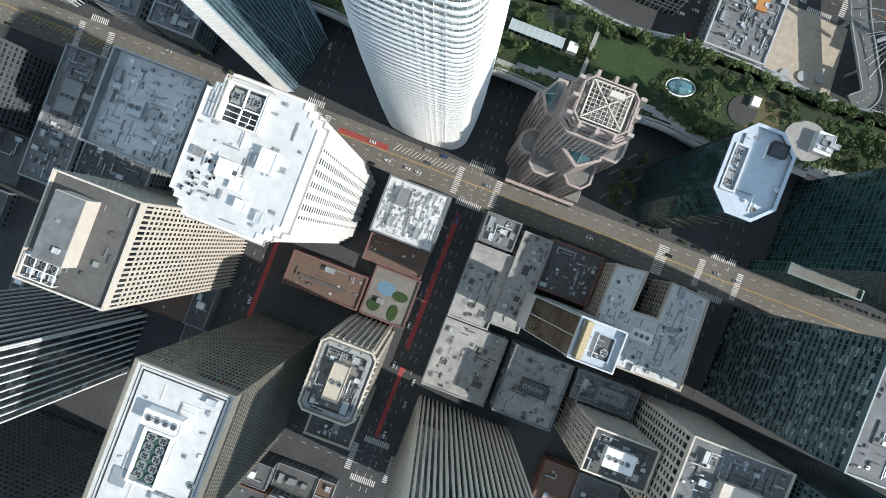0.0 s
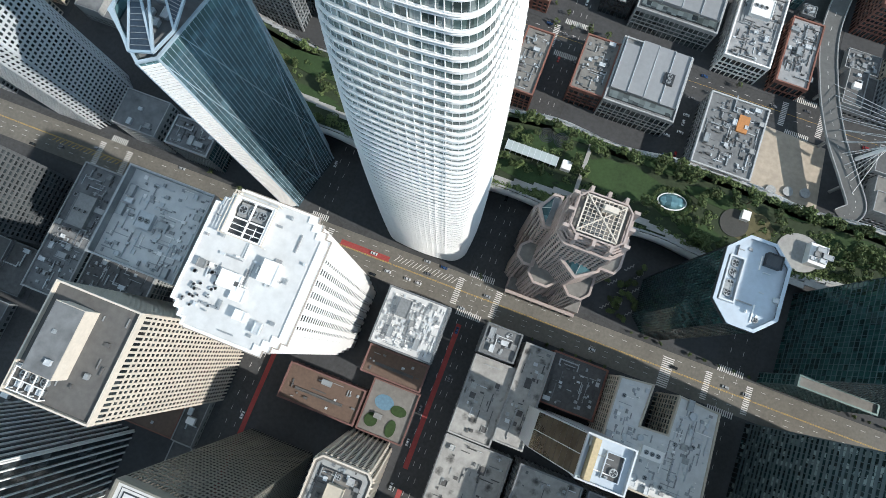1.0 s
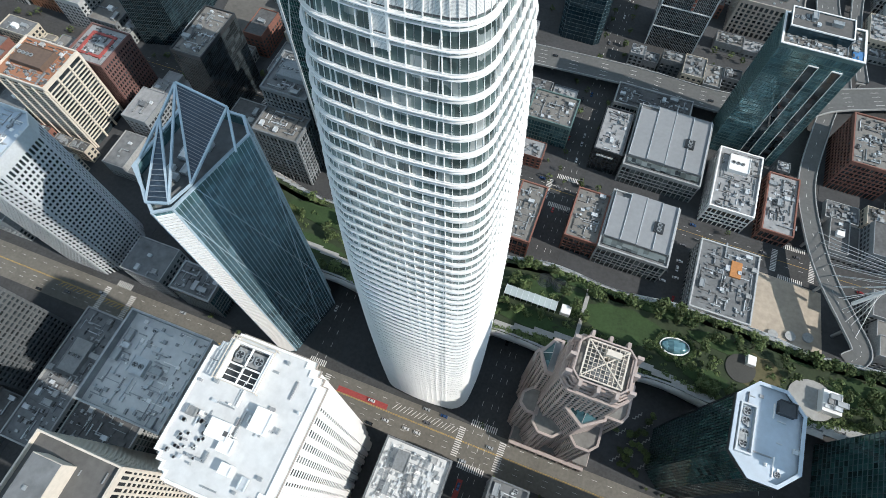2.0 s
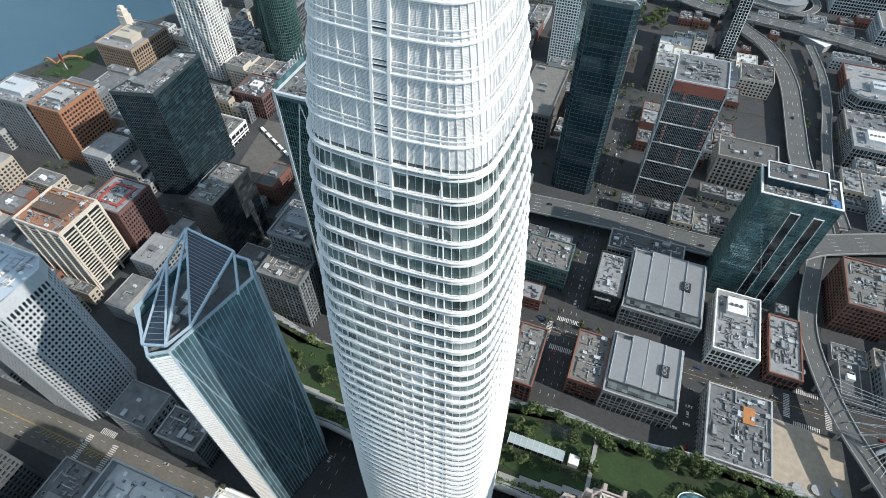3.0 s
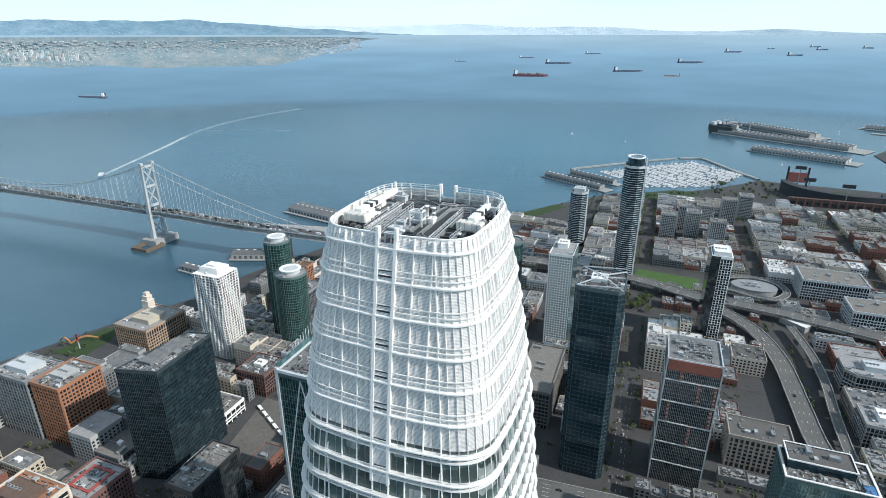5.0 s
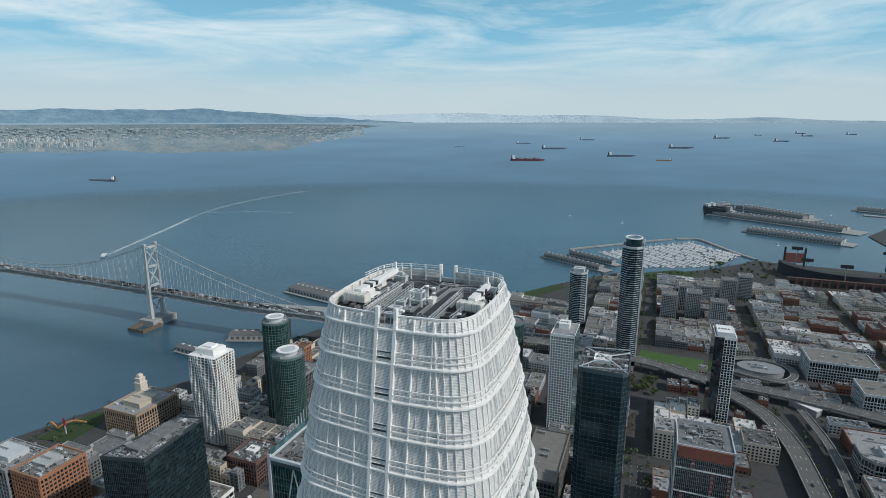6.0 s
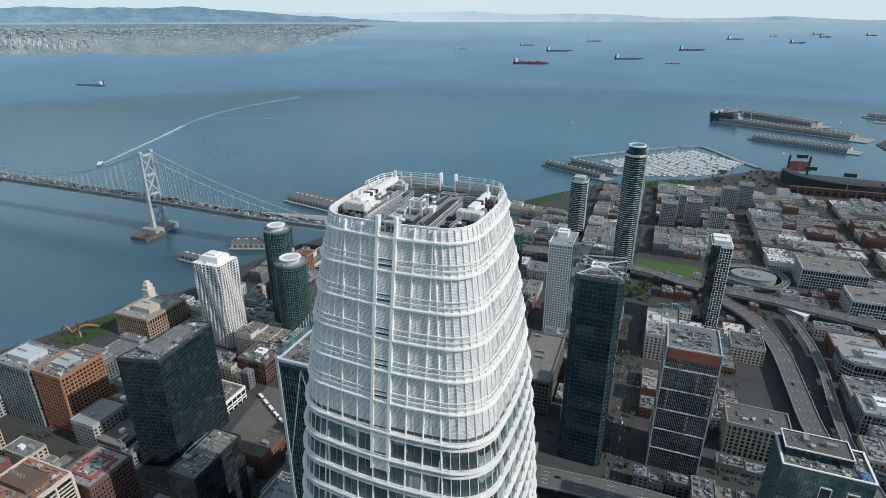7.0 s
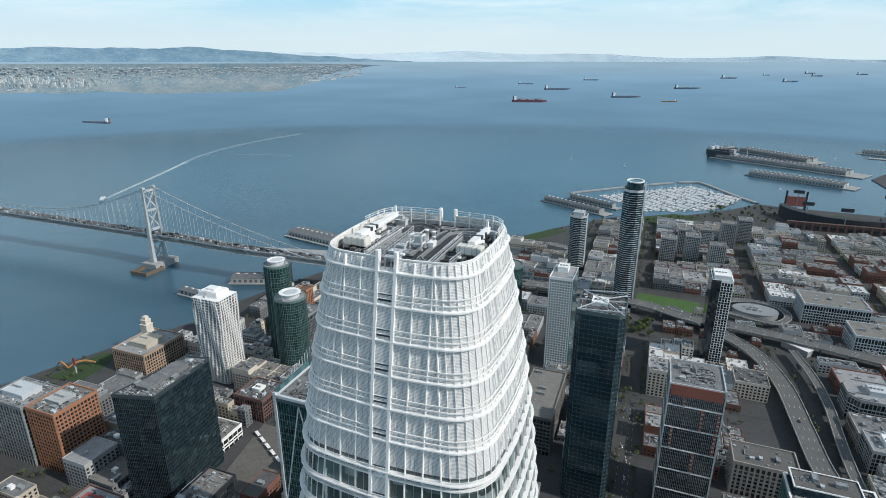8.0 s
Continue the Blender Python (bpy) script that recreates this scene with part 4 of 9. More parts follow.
    for x, y, r, h in ((0.2, 1.8, 0.42, 2.6), (1.3, 2.4, 0.35, 2.2), (1.9, 1.0, 0.3, 1.7), (-0.9, 3.2, 0.3, 1.2)):
        bm = bmesh.new()
        rows = loft(bm, [(round_poly(r * f, r * f, 12), z) for f, z in ((1, 0), (1, h - 0.25), (1.12, h - 0.25), (1.12, h - 0.08), (0.6, h))])
        bm.faces.new(rows[-1])
        part("vent_pipe", bm, WHITE, t, "white vent pipe", pose(x, y, zd))
    for x, y, w, d, h, mt in ((-1.4, -7.6, 1.8, 1.4, 1.4, SCREEN), (0.4, -6.4, 1.2, 1.8, 1.0, STEEL), (-1.6, -5.0, 1.4, 1.0, 1.6, SCREEN), (1.4, -8.6, 2.0, 1.2, 0.9, DARKMETAL), (2.2, -0.6, 1.0, 1.6, 1.2, WHITE),
                              (-0.6, 6.6, 2.2, 1.2, 0.8, STEEL), (1.6, 9.6, 3.0, 1.4, 0.7, R_PALE), (-8.2, 9.4, 2.0, 1.4, 1.5, SCREEN), (-10.6, 5.2, 1.2, 2.0, 1.6, WHITE), (11.2, 3.2, 0.9, 1.8, 1.6, DARKMETAL),
                              (11.4, -1.0, 0.9, 1.2, 1.9, STEEL), (-11.6, -5.4, 1.0, 1.6, 1.2, STEEL), (-1.0, -9.6, 2.6, 0.9, 1.0, SCREEN), (3.6, -9.4, 1.6, 1.0, 0.7, STEEL)):
        put("roof_unit", unit_mesh(w, d, h, mt), t, pose(x, y, zd))
    q = random.Random(9)
    for x, y0, y1, z in ((-8.9, -8, 7, 0.5), (-8.6, -8, 6, 0.3), (-7.2, -7, 8, 0.4), (-2.7, -9, 8, 0.4), (2.4, -8, 9, 0.5), (2.8, -8, 8, 0.3), (9.4, -7, 7, 0.4), (4.6, -9, 6, 0.4)):
        part("deck_pipe", one_box(x - 0.09, x + 0.09, y0, y1, zd + z - 0.09, zd + z + 0.09), WHITE if z == 0.4 else STEEL, t)
    for _ in range(60):
        x, y = q.choice(((-11.4, -8.0), (-2.2, 0.6), (9.2, 11.6))), q.uniform(-8.5, 8.5)
        w, d, h = q.uniform(0.2, 0.7), q.uniform(0.2, 0.9), q.uniform(0.3, 1.3)
        bm = one_box(-w / 2, w / 2, -d / 2, d / 2, 0, h)
        box(bm, -w / 2 - 0.06, w / 2 + 0.06, -d / 2 - 0.06, d / 2 + 0.06, h * 0.8, h * 0.92)
        part("roof_box", bm, q.choice((STEEL, DARKMETAL, DARKMETAL, WHITE)), t, "", pose(q.uniform(*x), y, zd))

    def crane(x, y, ang, l, rise):
        """A window-cleaning crane: chassis, cream counterweight across the near end, mast, and a long box boom."""
        m = pose(x, y, zd, 0, 0, ang)
        bm = bmesh.new()
        box(bm, -1.0, 5.2, -0.9, 0.9, 0.35, 0.8)
        for a in (-0.6, 1.6, 3.8):
            for s in (-0.8, 0.8):
                box(bm, a - 0.3, a + 0.3, s - 0.2, s + 0.2, 0.05, 0.4)
        box(bm, 1.2, 3.4, -0.8, 0.8, 0.8, 2.0)
        bmesh.ops.bevel(bm, geom=bm.edges[:], offset=0.05, segments=1, affect="EDGES")
        body = part("crane_body", bm, WHITE, t, "white window-cleaning crane", m)
        bm = bmesh.new()
        box(bm, -2.2, -0.2, -2.2, 2.2, 0.9, 2.3)
        bmesh.ops.bevel(bm, geom=bm.edges[:], offset=0.12, segments=2, affect="EDGES")
        weight = part("counterweight", bm, cream, body, "cream counterweight box")
        for a in (-1.5, -0.6):
            part("seam", one_box(-2.22, -0.18, a - 0.03, a + 0.03, 0.95, 2.33), STEEL, weight)
        for a in (0.6, 1.5):
            part("seam", one_box(-2.22, -0.18, a - 0.03, a + 0.03, 0.95, 2.33), STEEL, weight)
        for a in (2.4, 4.2):
            part("sheave", one_box(a - 0.3, a + 0.3, -0.8, 0.8, 2.4, 3.05), DARKMETAL, body)
        part("motor", one_box(0.0, 1.0, -0.7, 0.7, 0.8, 1.7), DARKMETAL, body)
        for name, u0, u1, w, z0, z1 in (("jib", -0.8, l * 0.55, 0.62, 1.9, 1.9 + rise * 0.55), ("jib_extension", l * 0.5, l, 0.45, 1.9 + rise * 0.5, 1.9 + rise)):
            bm = bmesh.new()
            vs = [bm.verts.new(p) for p in ((u0, -w, z0), (u1, -w, z1), (u1, w, z1), (u0, w, z0), (u0, -w, z0 + 0.9), (u1, -w, z1 + 0.9), (u1, w, z1 + 0.9), (u0, w, z0 + 0.9))]
            for f in ((0, 1, 5, 4), (1, 2, 6, 5), (2, 3, 7, 6), (3, 0, 4, 7), (4, 5, 6, 7), (3, 2, 1, 0)):
                bm.faces.new([vs[k] for k in f])
            part(name, bm, WHITE, body)
        part("mast", one_box(l - 0.5, l - 0.1, -0.2, 0.2, 1.9 + rise, 4.0 + rise), WHITE, body)
        part("cradle", one_box(l - 0.3, l + 0.5, -1.5, 1.5, 1.4 + rise, 2.1 + rise), SCREEN, body)

    crane(-9.6, -4.4, 86, 12.5, 0.6)
    crane(10.2, -2.2, 86, 7.0, 0.5)


main_tower()
reserve(TU - 32, TU + 32, TV - 32, TV + 30)


# ---- the buildings that stand round the tower ----
def tower(name, label, u0, u1, v0, v1, h, frame_mat, glass, roof_mat, cut=0.0, poly=None, **kw):
    u, v, whole = span(u0, u1, v0, v1)
    poly = poly or whole
    if cut:
        poly = chamfer(u1 - u0, v1 - v0, cut)
    reserve(u0 - 2, u1 + 2, v0 - 2, v1 + 2)
    return building(name, label, u, v, poly, h, frame_mat, glass, roof_mat, **kw)


def white_tower():
    t = tower("office_tower", "white precast office tower with stepped corners and cluttered white roof", -97, -55, -22, 30, 160, WHITE, G_DARK, R_WHITE, poly=stepped(42, 52, 9.6, 4),
              fh=4.0, bh=1.5, bay=4.7, pier=2.3, proud=0.15, pier_proud=0.3, top_band=9, plant=3, density=0.02, parapet=0.6)
    poly = stepped(42, 52, 9.6, 4)
    # the outer ledge, a low storey's height below the roof
    bm = bmesh.new()
    ring(bm, offset(poly, 0.2), offset(poly, 1.3), 153.0, 154.2)
    part("ledge", bm, WHITE, t)
    bm = bmesh.new()
    ring(bm, offset(poly, 1.3), offset(poly, 1.6), 153.4, 154.7)
    part("ledge_rim", bm, TAUPE, t, "tan ledge rim")
    bm = bmesh.new()
    ring(bm, rect(13, 13, -6, 16), rect(14.6, 14.6, -6, 16), 160, 163.0)
    box(bm, -6.3, -5.7, 9.5, 22.5, 162, 162.6)
    box(bm, -12.5, 0.5, 15.2, 15.8, 162, 162.6)
    for y in (11.2, 13.2):
        box(bm, -12.5, 0.5, y - 0.15, y + 0.15, 162, 162.4)
    part("fan_pit", bm, WHITE, t)
    part("pit_floor", one_box(-12.4, 0.4, 9.6, 22.4, 160.0, 160.25), DARKMETAL, t)
    part("fan_bank", one_box(-11.6, -0.2, 16.4, 21.6, 160.25, 161.2), PALE, t)
    for i in range(3):
        put("fan", FAN, t, pose(-9.8 + 3.8 * i, 19, 161.2) @ Matrix.Scale(1.3, 4))
    # open steel frame beside the pit
    for y in (8.6, 23.4, 24.6):
        part("frame_beam", one_box(-14.5, 2.5, y - 0.15, y + 0.15, 164.0, 164.4), BEIGE, t)
    for x in (-14.4, -13.2, 2.4):
        part("frame_beam", one_box(x - 0.15, x + 0.15, 8.6, 24.6, 163.6, 164.0), BEIGE, t)
        for y in (8.6, 24.6):
            part("frame_post", one_box(x - 0.15, x + 0.15, y - 0.15, y + 0.15, 160, 164), BEIGE, t)
    for x, y, w, d, h in ((8.5, 1.5, 6, 8, 3.2), (-3.5, -6, 8, 6, 2.2), (1, -9.5, 5, 5, 1.6), (5, -16, 4, 3.4, 2.6)):
        bm = bmesh.new()
        box(bm, x - w / 2, x + w / 2, y - d / 2, y + d / 2, 160, 160 + h)
        ring(bm, rect(w - 0.6, d - 0.6, x, y), rect(w + 0.2, d + 0.2, x, y), 160 + h - 0.3, 160 + h + 0.4)
        part("roof_house", bm, WHITE, t)
    part("hatch_pit", one_box(-1.5, 0.8, -7.2, -5.6, 162.2, 162.3), R_DARK, t)
    q = random.Random(31)
    for i in range(26):
        x, y, r, h = q.uniform(-17, -7), q.uniform(-19, -3), q.uniform(0.25, 0.7), q.uniform(0.6, 1.8)
        bm = bmesh.new()
        prism(bm, round_poly(r, r, 9), 0, h)
        prism(bm, round_poly(r * 1.3, r * 1.3, 9), h * 0.8, h)
        part("vent_stack", bm, q.choice((STEEL, SCREEN, SCREEN)), t, "", pose(x, y, 160))


def spotted_roof():
    """Pale concrete roof with round dark stains where water stood."""
    m = material("spotted_concrete_roof", (0.34, 0.335, 0.32), 0.9, 0, 0.3, 0.3, 0.1)
    n, l = m.node_tree.nodes, m.node_tree.links
    b = n["Principled BSDF"]
    old = b.inputs["Base Color"].links[0].from_socket
    geo, vor, nz, add, ramp, mix = (n.new("ShaderNodeNewGeometry"), n.new("ShaderNodeTexVoronoi"), n.new("ShaderNodeTexNoise"), n.new("ShaderNodeMath"), n.new("ShaderNodeValToRGB"), n.new("ShaderNodeMix"))
    vor.inputs["Scale"].default_value, vor.inputs["Randomness"].default_value = 0.13, 0.8
    nz.inputs["Scale"].default_value, nz.inputs["Detail"].default_value = 0.5, 5
    add.operation = "MULTIPLY_ADD"
    add.inputs[1].default_value = 0.5
    ramp.color_ramp.elements[0].position, ramp.color_ramp.elements[0].color = 0.34, (0.06, 0.06, 0.058, 1)
    ramp.color_ramp.elements[1].position, ramp.color_ramp.elements[1].color = 0.62, (1, 1, 1, 1)
    mix.data_type, mix.blend_type = "RGBA", "MULTIPLY"
    mix.inputs["Factor"].default_value = 0.85
    l.new(geo.outputs["Position"], vor.inputs["Vector"])
    l.new(geo.outputs["Position"], nz.inputs["Vector"])
    l.new(nz.outputs["Fac"], add.inputs[0])
    l.new(vor.outputs["Distance"], add.inputs[2])
    l.new(add.outputs[0], ramp.inputs["Fac"])
    l.new(old, mix.inputs["A"])
    l.new(ramp.outputs["Color"], mix.inputs["B"])
    l.new(mix.outputs["Result"], b.inputs["Base Color"])
    return m


def granite_tower():
    """Rose granite tower: a shaft with pointed bays that stop at different heights, and an open frame on the roof."""
    t = thing("tiered_tower", at(46, 78), "rose granite tower of stepped tiers under an open roof frame", "office tower")
    reserve(16, 78, 55, 102)

    def wing(poly, h, roof, z0=0.0, bay=2.3, glass_top=False):
        w = part("tier", _prism(poly, z0, h - 0.4), G_PALE, t)
        bm = bmesh.new()
        ring(bm, offset(poly, -0.2), offset(poly, 0.16), 0, 1.25)
        me = mesh_of(bm, "floor_band", PINK)
        for i in range(int((h - z0 - 3) / 3.8) + 1):
            put("floor_band", me, w, pose(0, 0, z0 + 0.4 + i * 3.8))
        bm = bmesh.new()
        ring(bm, offset(poly, -0.7), offset(poly, 0.5), h - 1.8, h + 0.9)
        put("parapet", mesh_of(bm, "parapet", PINK), w)
        bm = bmesh.new()
        prism(bm, offset(poly, -0.6), h - 0.6, h)
        put("terrace", mesh_of(bm, "terrace", roof), w)
        bm = bmesh.new()
        for i in range(len(poly)):
            a, b = Vector(poly[i]), Vector(poly[(i + 1) % len(poly)])
            n = max(1, round((b - a).length / bay))
            d = (b - a).normalized()
            o = Vector((d.y, -d.x))
            for j in range(n + 1):
                p = a + (b - a) * j / n
                q = [p - d * 0.42 - o * 0.2, p + d * 0.42 - o * 0.2, p + d * 0.42 + o * 0.5, p - d * 0.42 + o * 0.5]
                lo, hi = [bm.verts.new((*c, z0)) for c in q], [bm.verts.new((*c, h - 0.6)) for c in q]
                for k in range(4):
                    bm.faces.new((lo[k], lo[(k + 1) % 4], hi[(k + 1) % 4], hi[k]))
                bm.faces.new(hi)
        put("pier_grid", mesh_of(bm, "pier_grid", PINK), w, None, "", "stuff")
        return w

    def skylight(tri, z, rise):
        """A glazed half pyramid on a terrace, with pale ribs."""
        a, b, c = [Vector((*p, z)) for p in tri]
        top = (a + b) / 2 + Vector((0, 0, rise))
        bm = bmesh.new()
        for f in ((a, c, top), (c, b, top), (b, a, top)):
            bm.faces.new([bm.verts.new(p) for p in f])
        sk = part("skylight", bm, G_TEAL, t, "pointed glass skylight")
        for p, q in ((a, top), (b, top), (c, top), (a, c), (c, b)):
            m = Matrix.Translation(p) @ (q - p).to_track_quat("Z", "Y").to_matrix().to_4x4()
            put("rib", mesh_of(one_box(-0.16, 0.16, -0.16, 0.16, 0, (q - p).length), "rib", PALE), sk, m)

    shaft = [(x - 5, y - 2.5) for x, y in chamfer(29, 25, 4.5)]
    wing(shaft, 124, R_TAN, 0)
    wing([(-11, -9), (8, -9), (8, -14.5), (-1.5, -21), (-11, -14.5)][::1], 96, R_PALE)
    wing([(-19, 14), (-23, 14), (-28, 5.5), (-23, -3), (-19, -3)], 96, R_PALE)
    wing([(-19.5, -10), (-19.5, -20), (-15.5, -24), (-8, -24), (-4.2, -20), (-4.2, -10)], 62, R_TAN)
    wing([(0.4, -10), (0.4, -20), (4.2, -24), (11, -24), (14.6, -20), (14.6, -10)], 62, R_TAN)
    wing([(-18.5, -3.2), (-24, -3.2), (-28, -7), (-28, -13), (-24, -16), (-18.5, -16)], 62, R_TAN)
    wing([(-18.5, 19), (-25, 19), (-28, 15.4), (-28, 10), (-22, 8), (-18.5, 8)], 62, R_TAN)
    wing([(9.4, -9), (19, -9), (21, -5), (21, 10), (17, 14), (9.4, 14)], 80, R_TAN)
    wing([(-12, 9), (6, 9), (6, 18), (2, 21), (-8, 21), (-12, 18)], 80, R_TAN)
    skylight([(6.5, -14.4), (-9.5, -14.4), (-1.5, -20)], 96.1, 5)
    skylight([(-22.8, -1.5), (-22.8, 12.5), (-27, 5.5)], 96.1, 5)
    for x in (-4.2, 0.4):
        part("glass_slot", one_box(x - 0.1, x + 0.3, -19, -15, 0, 74), G_TEAL, t)
    # podium with a portico
    part("podium", one_box(-24.5, 22, -23, 20, 0, 11.5), PINK, t)
    part("podium_roof", one_box(-24, 21.5, -23.4, 19.5, 11.5, 12.0), R_TAN, t)
    for i in range(11):
        part("portico_pier", one_box(-24 + i * 4.3, -23 + i * 4.3, -26.2, -24.6, 0, 9), PINK, t)
    part("portico_beam", one_box(-24.5, 20.5, -26.4, -24.4, 9, 10.6), PINK, t)
    for i in range(21):
        part("portico_fin", one_box(-24.2 + i * 2.15, -23.9 + i * 2.15, -24.4, -23, 9.4, 10.4), PALE, t)
    # set-back top storeys and the open frame
    top = [(x - 5, y - 2.5) for x, y in chamfer(23, 20, 2.5)]
    wing(top, 130.5, R_TAN, 124, 2.3)
    for k in range(4):
        z = 126.0 + k * 2.6
        bm = bmesh.new()
        o = offset([(x - 5, y - 2.5) for x, y in chamfer(27 - 1.4 * k, 23 - 1.4 * k, 3.0)], 0)
        ring(bm, offset(o, -0.35), offset(o, 0.35), z, z + 0.6)
        part("crown_rail", bm, PINK, t)
    for s in (-1, 1):
        for c in (-7.5, 0, 7.5):
            part("crown_pier", one_box(-5 + c - 0.7, -5 + c + 0.7, -2.5 + s * 11 - 1.3, -2.5 + s * 11 + 1.3, 124, 134.5), PINK, t)
            part("crown_pier", one_box(-5 + s * 13 - 1.3, -5 + s * 13 + 1.3, -2.5 + c - 0.7, -2.5 + c + 0.7, 124, 134.5), PINK, t)
    for k in range(10):
        w_ = 0.32 if k in (0, 9) else 0.13
        part("roof_beam", one_box(-13.5 + k * 1.85 - w_, -13.5 + k * 1.85 + w_, -10.5, 5.5, 134.6, 135.0), BEIGE, t)
        part("roof_beam", one_box(-13.8, 3.5, -10.5 + k * 1.78 - w_, -10.5 + k * 1.78 + w_, 134.2, 134.6), BEIGE, t)
    for s_ in (-1, 1):
        part("roof_beam", one_box(-11.5, 11.5, -0.25, 0.25, 135.0, 135.4), BEIGE, t, "", pose(-5, -2.5, 0, 0, 0, s_ * 43))
    for x in (-13.5, 3.2):
        for y in (-10.5, 5.5):
            part("roof_post", one_box(x - 0.35, x + 0.35, y - 0.35, y + 0.35, 130, 134.4), PINK, t)
    part("roof_house", one_box(-6, 0, 0.5, 3, 131, 137.5), BEIGE, t, "cream plant house under the frame")
    part("roof_house", one_box(-11, -2, -9, -1, 131, 132.4), R_GREY, t)


def near_buildings():
    white_tower()
    tower("office_tower", "cream stone office tower with rows of slot windows and grey roof", -156, -118, -73, -27, 132, BEIGE, G_DARK, R_SLATE,
          fh=3.9, bh=1.3, bay=2.3, pier=0.95, proud=0.18, plant=2, density=0.012, parapet=2.0)
    ph = thing("plant_house", at(-141, -48, 132.02), "long cream plant house with a grey roof on a tower", "plant house")
    part("wall", one_box(-6.5, 6.5, -13, 15, 0, 9.0), BEIGE, ph)
    part("roof", one_box(-6.2, 6.2, -12.7, 14.7, 9.0, 9.3), R_GREY, ph)
    put("roof_unit", UNITS[2], ph, pose(3, -7, 9.3))
    put("vent", VENT, ph, pose(-1, 4, 9.3))
    cage = thing("cooling_cage", at(-146, -66.5, 132.05), "white framed cage of cooling fans on a tower roof", "cooling plant")
    for x in (-7, -2.4, 2.3, 7):
        part("cage_post", one_box(x - 0.2, x + 0.2, -4.5, 4.5, 3.4, 3.8), WHITE, cage)
        for y in (-4.4, 4.4):
            part("cage_leg", one_box(x - 0.2, x + 0.2, y - 0.2, y + 0.2, 0, 3.5), WHITE, cage)
    for y in (-4.4, 0, 4.4):
        part("cage_rail", one_box(-7.2, 7.2, y - 0.2, y + 0.2, 3.5, 3.9), WHITE, cage)
    for i in range(3):
        put("fan", FAN, cage, pose(-4.6 + i * 4.6, 1.8, 0) @ Matrix.Scale(1.4, 4))
        put("roof_unit", UNITS[2], cage, pose(-4.6 + i * 4.6, -2.2, 0))
    tower("office_tower", "black glass office tower with pale vertical fins", -215, -161, -149, -109, 172, WHITE, G_DARK, R_DARK, bands=False, bay=4.6, pier=0.8, proud=0.6, plant=4)
    t = tower("office_tower", "dark olive gridded office tower with white flat roof", -94, -53, -150, -82, 142, OLIVE, G_DARK, R_WHITE,
              fh=3.7, bh=1.5, bay=1.7, pier=0.4, proud=0.15, plant=5, density=0.008, pent=(-9, 6, 13, 19, 4.5), pent_mat=WHITE, parapet=2.2, top_band=4)
    for k, (dx, wd) in enumerate(((3.4, 0.5), (2.2, 0.18))):
        bm = bmesh.new()
        q = rect(41, 68)
        ring(bm, offset(q, -dx - wd), offset(q, -dx), 142.0, 142.25)
        part("track", bm, DARKMETAL, t, "dark cleaning track round the roof")
    bm = bmesh.new()
    ring(bm, rect(10, 20, -2, 0), rect(12, 22, -2, 0), 142, 144.4)
    part("pit_wall", bm, WHITE, t)
    part("pit_floor", one_box(-7, 3, -10, 10, 142.0, 142.5), material("green_pit", (0.05, 0.10, 0.08), 0.8), t, "green fan pit")
    for i in range(5):
        for x in (-4.4, 0.4):
            put("fan", FAN, t, pose(x, -7.6 + i * 3.8, 142.5) @ Matrix.Scale(1.3, 4))
    part("roof_house", one_box(4, 14, -28, -20, 142, 145.5), WHITE, t)
    part("roof_hatch", one_box(-14, -8, -15, -8, 142, 142.8), STEEL, t)
    e = tower("apartment_tower", "cream stepped tower with bay windows and terrace roof", -38, -10, -97, -60, 90, BEIGE, G_DARK, R_TAN, cut=3,
              fh=3.4, bh=0.6, bay=3.2, pier=0.9, proud=0.2, pier_proud=1.1, plant=7, pent=(-4, 4, -9, 9, 4), pent_mat=CREAM, category="tower")
    bm = bmesh.new()
    ring(bm, offset(chamfer(28, 37, 3), -4.0), offset(chamfer(28, 37, 3), -1.6), 90.02, 90.3)
    part("terrace_edge", bm, CONCRETE, e, "paved roof terrace edge")
    bm = bmesh.new()
    ring(bm, offset(chamfer(28, 37, 3), -4.5), offset(chamfer(28, 37, 3), -4.0), 90.02, 91.2)
    part("terrace_rail", bm, DARKMETAL, e)
    tower("apartment_wing", "cream lower wing with a dark roof terrace", -33, -8, -118, -99, 62, CREAM, G_DARK, R_DARK, fh=3.4, bh=1.2, bay=2.2, pier=0.6, proud=0.6, plant=2, category="building")
    tower("low_block", "brown-roofed low block with long roof slots", -84, -36, -56, -35, 14, MAROON, G_DARK, R_BROWN, plant=2, density=0.015, bay=4, base_h=4, category="building", pent=(-16, 14, -3, -1.6, 0.8), pent_mat=R_DARK)
    tower("low_block", "brown-roofed low block beside the small grey office", -43, -6, -24, -8, 18, MAROON, G_DARK, R_BROWN, plant=2, density=0.015, bay=4, base_h=4, category="building", pent=(-12, 12, -2, -0.6, 0.8), pent_mat=R_DARK)
    g = tower("play_terrace", "low terrace with a blue play floor and planting", -34, -5, -57, -26, 9, MAROON, G_DARK, R_TAN, plant=0, bay=5, base_h=4, category="terrace")
    bm = bmesh.new()
    prism(bm, round_poly(6, 4.5, 20), 9.02, 9.2)
    part("play_floor", bm, BLUEPOOL, g, "blue rubber play floor", pose(-4, 4, 0))
    for k in range(3):
        bm = bmesh.new()
        prism(bm, round_poly(5 - k, 3.2 + k, 18), 9.02, 9.4 + 0.1 * k)
        part("planting_bed", bm, GRASS, g, "", pose((6, -8, 5)[k], (2, -8, -9)[k], 0))
    bm = bmesh.new()
    box(bm, -7, -2, -6, -3, 11.8, 12.0)
